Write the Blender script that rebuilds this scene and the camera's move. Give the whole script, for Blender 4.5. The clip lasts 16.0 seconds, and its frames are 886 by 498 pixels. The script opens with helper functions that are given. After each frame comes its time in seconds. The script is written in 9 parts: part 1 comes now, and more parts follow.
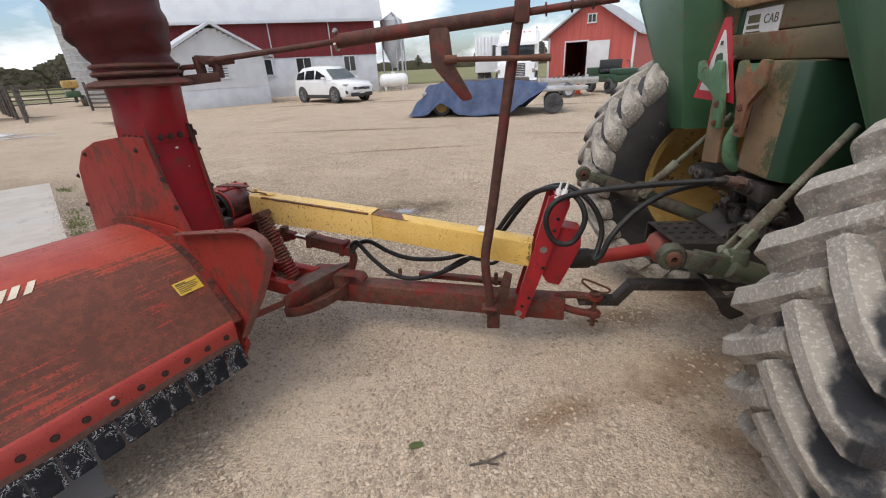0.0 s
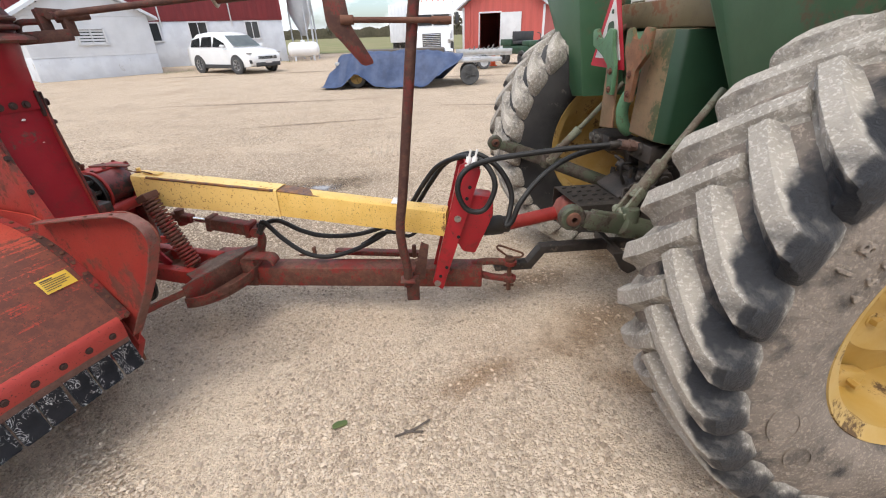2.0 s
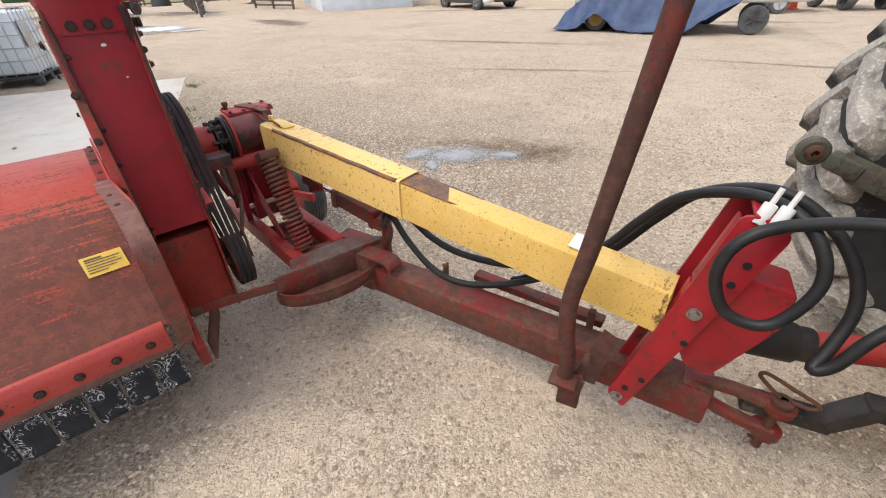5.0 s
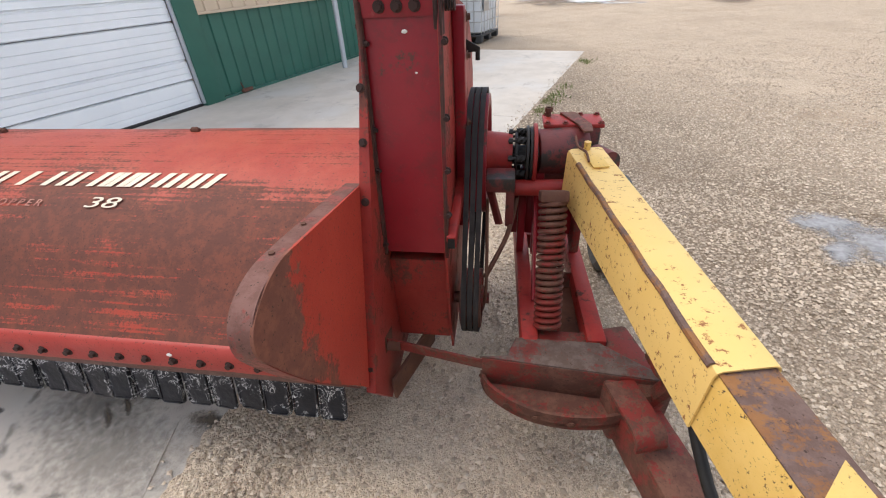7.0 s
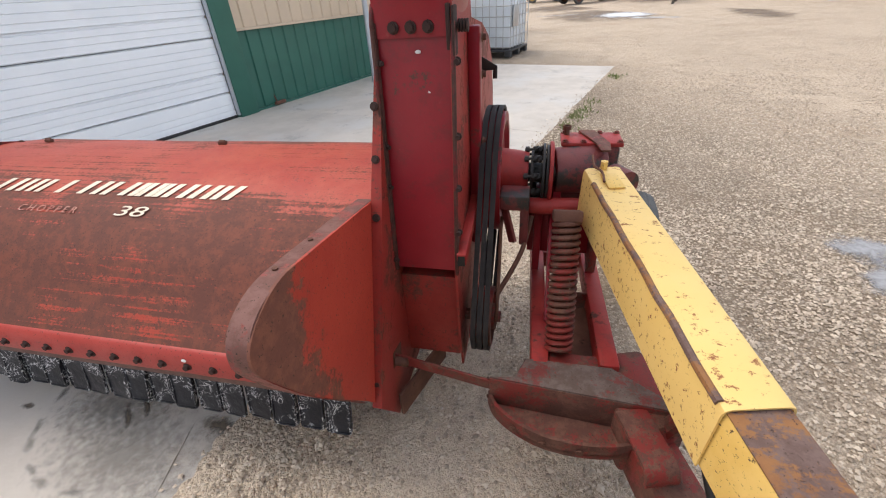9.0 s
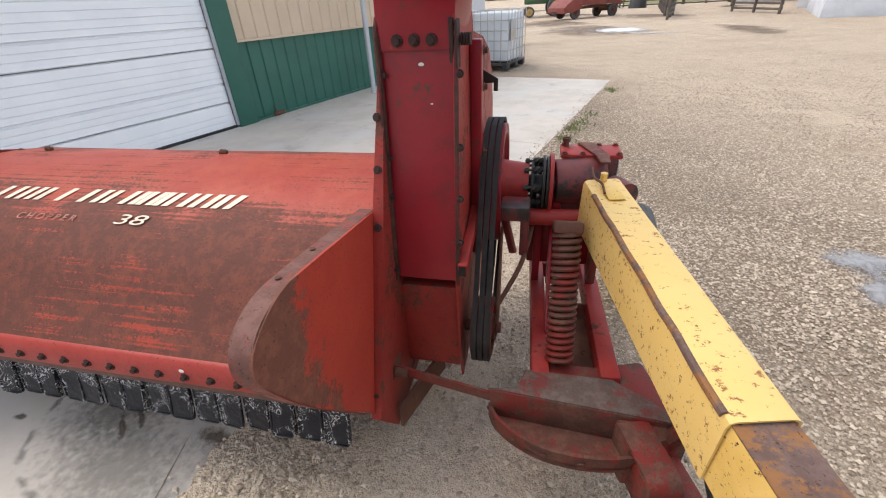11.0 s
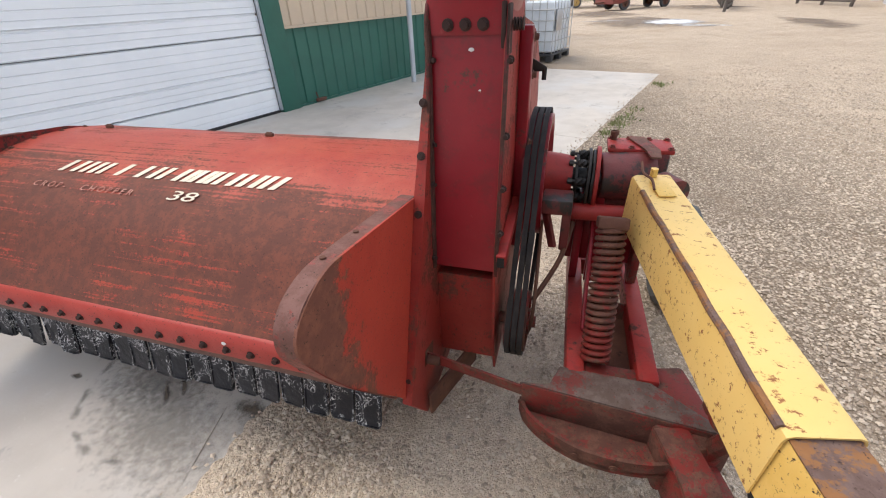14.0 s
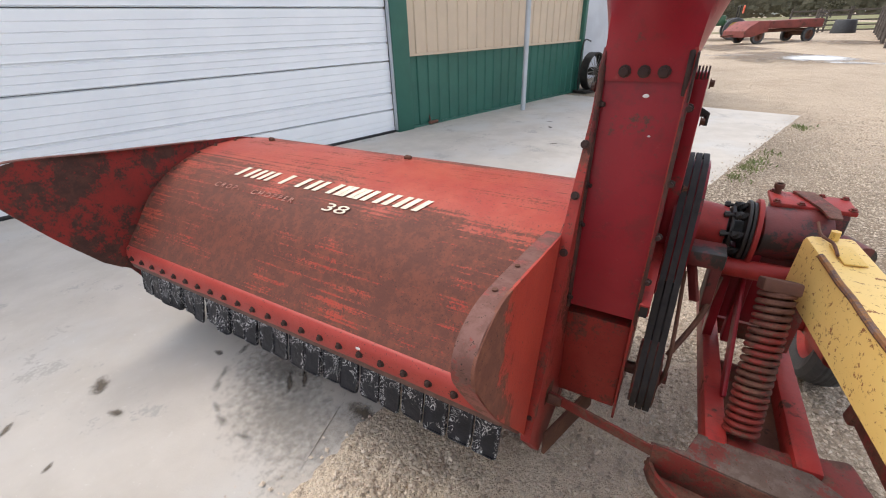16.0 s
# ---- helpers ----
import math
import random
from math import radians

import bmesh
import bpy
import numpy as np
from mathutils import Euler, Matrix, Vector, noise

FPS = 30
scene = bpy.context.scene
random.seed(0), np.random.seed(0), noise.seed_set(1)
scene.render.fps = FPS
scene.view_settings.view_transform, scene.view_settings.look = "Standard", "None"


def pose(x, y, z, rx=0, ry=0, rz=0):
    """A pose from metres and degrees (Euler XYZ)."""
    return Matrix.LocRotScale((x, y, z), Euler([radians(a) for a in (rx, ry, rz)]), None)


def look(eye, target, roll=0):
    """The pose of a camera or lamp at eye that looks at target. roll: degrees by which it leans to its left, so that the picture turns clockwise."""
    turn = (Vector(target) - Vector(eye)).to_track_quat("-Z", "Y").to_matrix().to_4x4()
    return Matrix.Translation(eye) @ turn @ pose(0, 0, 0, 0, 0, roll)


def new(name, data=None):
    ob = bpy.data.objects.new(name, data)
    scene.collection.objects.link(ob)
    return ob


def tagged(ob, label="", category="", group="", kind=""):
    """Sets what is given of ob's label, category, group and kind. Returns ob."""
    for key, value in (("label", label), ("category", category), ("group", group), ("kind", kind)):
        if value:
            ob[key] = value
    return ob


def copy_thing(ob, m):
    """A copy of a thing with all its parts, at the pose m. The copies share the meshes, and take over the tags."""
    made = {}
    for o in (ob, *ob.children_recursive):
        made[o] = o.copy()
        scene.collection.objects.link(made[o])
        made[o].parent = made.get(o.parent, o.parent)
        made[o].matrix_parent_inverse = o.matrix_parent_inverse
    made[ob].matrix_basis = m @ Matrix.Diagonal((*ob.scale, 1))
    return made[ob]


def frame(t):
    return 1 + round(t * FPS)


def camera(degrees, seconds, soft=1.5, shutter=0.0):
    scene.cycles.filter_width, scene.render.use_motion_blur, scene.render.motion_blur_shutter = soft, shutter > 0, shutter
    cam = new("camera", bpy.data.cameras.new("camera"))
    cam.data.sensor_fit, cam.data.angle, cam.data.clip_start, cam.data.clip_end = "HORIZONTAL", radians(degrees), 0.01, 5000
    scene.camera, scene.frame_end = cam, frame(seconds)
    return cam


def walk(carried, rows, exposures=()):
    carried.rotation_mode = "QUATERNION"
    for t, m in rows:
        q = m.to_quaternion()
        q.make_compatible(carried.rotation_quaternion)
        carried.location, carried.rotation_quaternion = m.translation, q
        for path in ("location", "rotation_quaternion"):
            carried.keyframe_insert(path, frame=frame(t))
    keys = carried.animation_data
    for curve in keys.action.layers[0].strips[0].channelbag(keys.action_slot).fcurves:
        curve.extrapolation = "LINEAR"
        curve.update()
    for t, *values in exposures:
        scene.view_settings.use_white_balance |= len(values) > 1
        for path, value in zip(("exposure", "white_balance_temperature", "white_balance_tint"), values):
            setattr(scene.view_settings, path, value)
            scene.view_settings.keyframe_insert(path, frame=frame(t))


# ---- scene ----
cam = camera(93.6, 16.0, soft=1.1)
PATH = [
    (0, (0.462, 0.164, 1.587), (0.16, 1.97, 0.784), -2.9),
    (0.5, (0.477, 0.156, 1.593), (0.382, 1.972, 0.761), -2.8),
    (1, (0.491, 0.159, 1.592), (0.455, 1.966, 0.735), -2.7),
    (1.5, (0.494, 0.164, 1.574), (0.506, 1.955, 0.685), -2.1),
    (2, (0.527, 0.19, 1.555), (0.565, 1.964, 0.634), -1.8),
    (2.5, (0.545, 0.204, 1.545), (0.582, 1.964, 0.596), -1.6),
    (3, (0.578, 0.229, 1.527), (0.623, 1.974, 0.551), -1.1),
    (3.5, (0.625, 0.345, 1.496), (0.645, 2.067, 0.478), -1.0),
    (3.6, (0.63, 0.39, 1.486), (0.648, 2.106, 0.458), -1.0),
    (4, (0.641, 0.65, 1.469), (0.643, 2.345, 0.408), -0.9),
    (4.5, (0.56, 0.906, 1.468), (0.298, 2.567, 0.384), -1.6),
    (4.7, (0.507, 1.022, 1.452), (0.038, 2.635, 0.365), -2.1),
    (4.9, (0.477, 1.139, 1.439), (-0.216, 2.667, 0.344), -2.2),
    (5, (0.464, 1.192, 1.435), (-0.33, 2.667, 0.339), -2.1),
    (5.1, (0.447, 1.24, 1.44), (-0.44, 2.655, 0.338), -2.0),
    (5.2, (0.432, 1.277, 1.445), (-0.543, 2.634, 0.346), -2.0),
    (7.3, (0.014, 1.814, 1.413), (-1.625, 2.082, 0.299), -3.9),
    (7.5, (0.011, 1.819, 1.42), (-1.635, 2.063, 0.31), -4.1),
    (8, (0.022, 1.836, 1.419), (-1.63, 2.063, 0.316), -4.1),
    (8.5, (0.033, 1.837, 1.422), (-1.628, 2.066, 0.33), -4.0),
    (9, (0.038, 1.834, 1.425), (-1.641, 2.067, 0.362), -3.9),
    (11.5, (0.036, 1.821, 1.426), (-1.665, 2.077, 0.407), -3.3),
    (12, (0.033, 1.829, 1.426), (-1.652, 2.103, 0.383), -3.2),
    (12.5, (0.031, 1.841, 1.411), (-1.639, 2.129, 0.349), -3.1),
    (13, (0.033, 1.849, 1.403), (-1.63, 2.129, 0.328), -3.2),
    (13.5, (0.036, 1.841, 1.405), (-1.64, 2.059, 0.335), -3.1),
    (14, (0.03, 1.798, 1.415), (-1.671, 1.903, 0.368), -2.9),
    (14.5, (0.025, 1.688, 1.439), (-1.702, 1.608, 0.434), -2.7),
    (15, (0.054, 1.587, 1.454), (-1.677, 1.318, 0.49), -2.3),
    (15.5, (0.044, 1.623, 1.458), (-1.694, 1.33, 0.512), -2.1),
    (16, (0.041, 1.625, 1.458), (-1.702, 1.348, 0.517), -2.1),
]
walk(cam, [(t, look(eye, target, roll)) for t, eye, target, roll in PATH],
     exposures=[(0, 0.16), (0.6, 0.50), (2, 0.66), (5, 0.68), (7.5, 0.62), (12, 0.61), (14.5, 0.64), (16, 0.66)])

# ---- world and sun ----
world = bpy.data.worlds.new("overcast_sky")
scene.world = world
world.use_nodes = True
wn, wl = world.node_tree.nodes, world.node_tree.links
wn.clear()
SUN_EL, SUN_AZ = 60.0, 212.0
sky = wn.new("ShaderNodeTexSky")
sky.sky_type, sky.sun_disc = "NISHITA", False
sky.sun_elevation, sky.sun_rotation = radians(SUN_EL), radians(SUN_AZ)
sky.dust_density, sky.ozone_density = 2.0, 1.5
tc = wn.new("ShaderNodeTexCoord")
mp = wn.new("ShaderNodeMapping")
mp.inputs["Scale"].default_value = (1.0, 1.0, 2.6)
nz = wn.new("ShaderNodeTexNoise")
nz.inputs["Scale"].default_value, nz.inputs["Detail"].default_value, nz.inputs["Roughness"].default_value = 2.6, 9.0, 0.58
rp = wn.new("ShaderNodeValToRGB")
rp.color_ramp.elements[0].position, rp.color_ramp.elements[0].color = 0.43, (0.0, 0.0, 0.0, 1)
rp.color_ramp.elements[1].position, rp.color_ramp.elements[1].color = 0.58, (1, 1, 1, 1)
nz2 = wn.new("ShaderNodeTexNoise")
nz2.inputs["Scale"].default_value, nz2.inputs["Detail"].default_value = 4.5, 6.0
rp2 = wn.new("ShaderNodeValToRGB")
rp2.color_ramp.elements[0].position, rp2.color_ramp.elements[0].color = 0.3, (5.6, 6.0, 6.6, 1)
rp2.color_ramp.elements[1].position, rp2.color_ramp.elements[1].color = 0.68, (10.9, 10.6, 10.2, 1)
mx = wn.new("ShaderNodeMixRGB")
bg = wn.new("ShaderNodeBackground")
bg.inputs["Strength"].default_value = 0.148
wo = wn.new("ShaderNodeOutputWorld")
wl.new(tc.outputs["Generated"], mp.inputs["Vector"])
for n in (nz, nz2):
    wl.new(mp.outputs["Vector"], n.inputs["Vector"])
wl.new(nz.outputs["Fac"], rp.inputs["Fac"])
wl.new(nz2.outputs["Fac"], rp2.inputs["Fac"])
wl.new(rp.outputs["Color"], mx.inputs["Fac"])
blue = wn.new("ShaderNodeMixRGB")
blue.blend_type, blue.inputs["Fac"].default_value, blue.inputs["Color2"].default_value = "MULTIPLY", 1.0, (0.95, 1.0, 1.06, 1)
wl.new(sky.outputs["Color"], blue.inputs["Color1"])
wl.new(blue.outputs["Color"], mx.inputs["Color1"])
wl.new(rp2.outputs["Color"], mx.inputs["Color2"])
wl.new(mx.outputs["Color"], bg.inputs["Color"])
wl.new(bg.outputs["Background"], wo.inputs["Surface"])

sun = new("sun", bpy.data.lights.new("sun", "SUN"))
sun.data.energy, sun.data.angle, sun.data.color = 1.35, radians(36), (1.0, 0.91, 0.79)
# the sky's sun_rotation turns clockwise from +y
SDIR = Vector((math.sin(radians(SUN_AZ)) * math.cos(radians(SUN_EL)), math.cos(radians(SUN_AZ)) * math.cos(radians(SUN_EL)), math.sin(radians(SUN_EL))))
sun.matrix_world = look(SDIR * 60, (0, 0, 0))


# ---- materials ----
def surface(name, base, alt=None, scale=6.0, amount=0.5, soft=0.12, rough=0.6, metal=0.0, bump=0.15, grain=80.0,
            wear=None, wear_at=0.60, wear_scale=3.0, wear_rough=0.9, stretch=(1, 1, 1), third=None, third_at=0.62, third_scale=1.2, spec=0.5, vary=0.0, speck=0.30, speck_scale=45.0, grime=0.0, rub=None):
    """Procedural paint, metal, earth or wood: two colours mixed by noise, worn patches, fine relief."""
    m = bpy.data.materials.new(name)
    m.use_nodes = True
    n, l = m.node_tree.nodes, m.node_tree.links
    b = n["Principled BSDF"]
    b.inputs["Metallic"].default_value, b.inputs["Specular IOR Level"].default_value = metal, spec
    t = n.new("ShaderNodeTexCoord")
    mpg = n.new("ShaderNodeMapping")
    mpg.inputs["Scale"].default_value = stretch
    l.new(t.outputs["Object"], mpg.inputs["Vector"])

    def noise_tex(s, detail=6.0, r=0.6, straight=False):
        k = n.new("ShaderNodeTexNoise")
        k.inputs["Scale"].default_value, k.inputs["Detail"].default_value, k.inputs["Roughness"].default_value = s, detail, r
        l.new((t.outputs["Object"] if straight else mpg.outputs["Vector"]), k.inputs["Vector"])
        return k.outputs["Fac"]

    def step(fac, at, width):
        k = n.new("ShaderNodeMapRange")
        k.interpolation_type = "SMOOTHSTEP"
        k.inputs["From Min"].default_value, k.inputs["From Max"].default_value = at - width, at + width
        l.new(fac, k.inputs["Value"])
        return k.outputs["Result"]

    def mixed(fac, c1, c2):
        k = n.new("ShaderNodeMixRGB")
        for s, c in (("Color1", c1), ("Color2", c2)):
            if isinstance(c, tuple):
                k.inputs[s].default_value = (*c, 1)
            else:
                l.new(c, k.inputs[s])
        l.new(fac, k.inputs["Fac"])
        return k.outputs["Color"]

    col = mixed(step(noise_tex(scale), amount, soft), base, alt or tuple(c * 0.8 for c in base))
    if third:
        col = mixed(step(noise_tex(third_scale, 5), third_at, 0.1), col, third)
    rough_out = None
    if wear:
        k = n.new("ShaderNodeMath")
        k.operation, k.inputs[1].default_value = "MULTIPLY_ADD", speck
        l.new(noise_tex(speck_scale, 8, 0.75, True), k.inputs[0])
        l.new(noise_tex(wear_scale, 10, 0.68), k.inputs[2])
        w = step(k.outputs[0], wear_at + 0.5 * speck, 0.04)
        col = mixed(w, col, wear)
        k = n.new("ShaderNodeMapRange")
        k.inputs["To Min"].default_value, k.inputs["To Max"].default_value = rough, wear_rough
        l.new(w, k.inputs["Value"])
        rough_out = k.outputs["Result"]
    if grime:
        k = n.new("ShaderNodeMath")
        k.operation, k.inputs[1].default_value = "MULTIPLY", grime
        l.new(step(noise_tex(13.0, 12, 0.78, True), 0.56, 0.07), k.inputs[0])
        col = mixed(k.outputs[0], col, (0.050, 0.030, 0.023))
        k = n.new("ShaderNodeMath")
        k.operation, k.inputs[1].default_value = "MULTIPLY", min(1.0, grime * 1.4)
        l.new(step(noise_tex(120.0, 6, 0.7, True), 0.635, 0.03), k.inputs[0])
        col = mixed(k.outputs[0], col, (0.075, 0.040, 0.028))
    if rub:
        col = mixed(step(noise_tex(38.0, 12, 0.8, True), 0.63, 0.03), col, rub)
    if vary:
        oi = n.new("ShaderNodeObjectInfo")
        h = n.new("ShaderNodeHueSaturation")
        k = n.new("ShaderNodeMapRange")
        k.inputs["To Min"].default_value, k.inputs["To Max"].default_value = 1 - vary, 1 + vary
        l.new(oi.outputs["Random"], k.inputs["Value"])
        l.new(k.outputs["Result"], h.inputs["Value"])
        l.new(col, h.inputs["Color"])
        col = h.outputs["Color"]
    l.new(col, b.inputs["Base Color"])
    if rough_out:
        l.new(rough_out, b.inputs["Roughness"])
    else:
        k = n.new("ShaderNodeMapRange")
        k.inputs["To Min"].default_value, k.inputs["To Max"].default_value = max(0.03, rough - 0.12), min(1, rough + 0.12)
        l.new(noise_tex(scale * 3, 4), k.inputs["Value"])
        l.new(k.outputs["Result"], b.inputs["Roughness"])
    if bump:
        bp = n.new("ShaderNodeBump")
        bp.inputs["Strength"].default_value, bp.inputs["Distance"].default_value = bump, 0.004
        l.new(noise_tex(grain, 6, 0.65, True), bp.inputs["Height"])
        l.new(bp.outputs["Normal"], b.inputs["Normal"])
    return m


def weathered(name, paint, paint2, bare, bare2, grad=None, share=0.5, streak=(1, 1, 1), rough=0.5, fine=0.25):
    """Old paint worn through to rust in fine ragged patches; grad = (axis, from, to, gain) raises the bare colour's
    share along one axis.
    """
    m = bpy.data.materials.new(name)
    m.use_nodes = True
    n, l = m.node_tree.nodes, m.node_tree.links
    b = n["Principled BSDF"]
    b.inputs["Specular IOR Level"].default_value = 0.26
    t = n.new("ShaderNodeTexCoord")
    mpg = n.new("ShaderNodeMapping")
    mpg.inputs["Scale"].default_value = streak
    l.new(t.outputs["Object"], mpg.inputs["Vector"])

    def noise_tex(s, detail, r, straight=False):
        k = n.new("ShaderNodeTexNoise")
        k.inputs["Scale"].default_value, k.inputs["Detail"].default_value, k.inputs["Roughness"].default_value = s, detail, r
        l.new((t.outputs["Object"] if straight else mpg.outputs["Vector"]), k.inputs["Vector"])
        return k.outputs["Fac"]

    def sums(*terms):
        out = None
        for fac, w in terms:
            k = n.new("ShaderNodeMath")
            k.operation, k.inputs[1].default_value = "MULTIPLY_ADD", w
            l.new(fac, k.inputs[0])
            if out is None:
                k.inputs[2].default_value = 0.0
            else:
                l.new(out, k.inputs[2])
            out = k.outputs[0]
        return out

    def step(fac, at, width):
        k = n.new("ShaderNodeMapRange")
        k.interpolation_type = "SMOOTHSTEP"
        k.inputs["From Min"].default_value, k.inputs["From Max"].default_value = at - width, at + width
        l.new(fac, k.inputs["Value"])
        return k.outputs["Result"]

    def mixed(fac, c1, c2):
        k = n.new("ShaderNodeMixRGB")
        for s, cc in (("Color1", c1), ("Color2", c2)):
            if isinstance(cc, tuple):
                k.inputs[s].default_value = (*cc, 1)
            else:
                l.new(cc, k.inputs[s])
        l.new(fac, k.inputs["Fac"])
        return k.outputs["Color"]
    terms = [(noise_tex(14.0, 10, 0.72), 0.45), (noise_tex(3.2, 8, 0.6, True), 0.35), (noise_tex(95.0, 6, 0.75, True), fine)]
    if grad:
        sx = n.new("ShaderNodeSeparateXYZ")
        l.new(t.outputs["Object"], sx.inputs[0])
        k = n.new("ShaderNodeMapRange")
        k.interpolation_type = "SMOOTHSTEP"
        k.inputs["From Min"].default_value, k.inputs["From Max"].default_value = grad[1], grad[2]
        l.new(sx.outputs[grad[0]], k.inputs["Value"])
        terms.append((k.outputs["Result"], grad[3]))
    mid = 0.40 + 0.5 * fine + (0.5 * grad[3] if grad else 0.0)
    wear = step(sums(*terms), mid + 0.30 * (0.5 - share), 0.022)
    paint_c = mixed(step(noise_tex(7.0, 8, 0.7, True), 0.5, 0.18), paint, paint2)
    bare_c = mixed(step(noise_tex(22.0, 9, 0.75, True), 0.52, 0.10), bare, bare2)
    col = mixed(wear, paint_c, bare_c)
    col = mixed(step(noise_tex(130.0, 5, 0.7, True), 0.63, 0.03), col, (0.055, 0.032, 0.025))
    col = mixed(step(noise_tex(31.0, 10, 0.8, True), 0.645, 0.02), col, (0.085, 0.040, 0.030))
    l.new(col, b.inputs["Base Color"])
    k = n.new("ShaderNodeMapRange")
    k.inputs["To Min"].default_value, k.inputs["To Max"].default_value = rough, 0.72
    l.new(wear, k.inputs["Value"])
    l.new(k.outputs["Result"], b.inputs["Roughness"])
    bp = n.new("ShaderNodeBump")
    bp.inputs["Strength"].default_value, bp.inputs["Distance"].default_value = 0.25, 0.003
    l.new(sums((noise_tex(70.0, 6, 0.65, True), 1.0), (wear, -0.25)), bp.inputs["Height"])
    l.new(bp.outputs["Normal"], b.inputs["Normal"])
    return m


RED = surface("worn_red_paint", (0.31, 0.024, 0.021), (0.37, 0.042, 0.032), 5, 0.52, 0.15, 0.48, 0, 0.2, 60, (0.085, 0.036, 0.026), 0.63, 6.0, 0.8, speck=0.45, grime=0.35, spec=0.32)
RED_DARK = surface("deep_red_paint", (0.235, 0.008, 0.016), (0.28, 0.016, 0.024), 4, 0.5, 0.2, 0.36, 0, 0.12, 50, (0.10, 0.045, 0.035), 0.66, 7.0, 0.8, speck=0.5, grime=0.28, rub=(0.28, 0.035, 0.038), spec=0.32)
# brown share rises below the hood's top
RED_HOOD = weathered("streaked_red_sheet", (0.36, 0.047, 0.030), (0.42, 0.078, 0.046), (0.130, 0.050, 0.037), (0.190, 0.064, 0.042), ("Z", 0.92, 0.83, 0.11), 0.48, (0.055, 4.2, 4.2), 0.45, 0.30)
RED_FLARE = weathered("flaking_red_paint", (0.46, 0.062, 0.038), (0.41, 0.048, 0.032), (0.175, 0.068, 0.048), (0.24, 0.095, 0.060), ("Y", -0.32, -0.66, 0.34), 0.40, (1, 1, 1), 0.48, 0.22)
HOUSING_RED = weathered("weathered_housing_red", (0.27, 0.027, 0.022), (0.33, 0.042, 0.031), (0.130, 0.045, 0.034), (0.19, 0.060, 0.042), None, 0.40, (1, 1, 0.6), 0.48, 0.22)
RUSTY_RED = weathered("rusted_red_steel", (0.205, 0.027, 0.022), (0.165, 0.029, 0.022), (0.105, 0.046, 0.034), (0.16, 0.076, 0.053), None, 0.57, (1, 1, 1), 0.52, 0.25)
CRANK_RUST = weathered("brown_rusted_pipe", (0.16, 0.034, 0.027), (0.125, 0.030, 0.025), (0.075, 0.036, 0.029), (0.115, 0.056, 0.041), None, 0.62, (1, 1, 1), 0.6, 0.25)
INNER_RUST = weathered("rust_blackened_red_sheet", (0.25, 0.028, 0.023), (0.19, 0.026, 0.021), (0.060, 0.030, 0.024), (0.095, 0.042, 0.032), None, 0.50, (1, 1, 1), 0.6, 0.25)
# brown-grey share rises towards the lip's lower edge
LIP_RED = weathered("rolled_lip_red", (0.36, 0.046, 0.037), (0.40, 0.062, 0.050), (0.140, 0.080, 0.067), (0.18, 0.108, 0.092), ("Z", 0.480, 0.430, 0.50), 0.50, (0.12, 1, 1), 0.42, 0.10)
EDGE_RUST = weathered("rust_stained_edge", (0.150, 0.018, 0.020), (0.120, 0.018, 0.018), (0.060, 0.028, 0.022), (0.095, 0.042, 0.032), None, 0.52, (1, 1, 0.4), 0.5, 0.25)
FLANGE_RUST = weathered("pinkish_brown_rust", (0.255, 0.055, 0.045), (0.215, 0.052, 0.043), (0.150, 0.070, 0.056), (0.20, 0.100, 0.083), None, 0.60, (1, 1, 1), 0.5, 0.25)
SPOUT_RED = surface("grimy_red_sheet", (0.145, 0.018, 0.017), (0.100, 0.018, 0.016), 6, 0.5, 0.2, 0.5, 0, 0.3, 50, (0.075, 0.034, 0.026), 0.60, 4.0, 0.8, (1, 1, 0.6), speck=0.4)
DARK_RUST = surface("dark_brown_rust", (0.032, 0.016, 0.013), (0.060, 0.026, 0.020), 20, 0.5, 0.2, 0.8, 0.1, 0.3, 110)
RUST = surface("brown_rust", (0.10, 0.042, 0.028), (0.17, 0.075, 0.045), 9, 0.52, 0.2, 0.85, 0.1, 0.35, 110, (0.05, 0.025, 0.02), 0.64, 8)
BRIGHT_RED = surface("bright_red_paint", (0.40, 0.018, 0.026), (0.33, 0.014, 0.022), 5, 0.5, 0.2, 0.35, 0, 0.06, 60, (0.11, 0.03, 0.025), 0.63, 7, 0.7, speck=0.5, grime=0.4, spec=0.35)
YELLOW = surface("chipped_yellow_paint", (0.78, 0.525, 0.165), (0.80, 0.56, 0.20), 4, 0.5, 0.2, 0.42, 0, 0.10, 60, (0.28, 0.11, 0.04), 0.62, 58.0, 0.8, (0.6, 1, 1), speck=0.6, speck_scale=120.0)
BLACK_IRON = surface("black_oily_iron", (0.016, 0.014, 0.013), (0.042, 0.035, 0.030), 8, 0.55, 0.2, 0.5, 0.0, 0.3, 90, spec=0.35)
YELLOW_RUST = weathered("yellow_paint_rusting_through", (0.76, 0.51, 0.16), (0.68, 0.43, 0.11), (0.13, 0.075, 0.035), (0.24, 0.125, 0.045), None, 0.16, (0.5, 1.6, 0.5), 0.45, 0.20)
SLIDE_RUST = weathered("bare_slide_rust", (0.215, 0.095, 0.040), (0.31, 0.145, 0.052), (0.130, 0.080, 0.066), (0.175, 0.115, 0.098), None, 0.52, (0.6, 1.4, 1), 0.6, 0.20)
GRIME = surface("greasy_dusty_iron", (0.050, 0.041, 0.036), (0.022, 0.019, 0.017), 9, 0.5, 0.15, 0.55, 0.0, 0.5, 60, (0.10, 0.080, 0.066), 0.62, 9.0, 0.9, spec=0.35, speck=0.5)
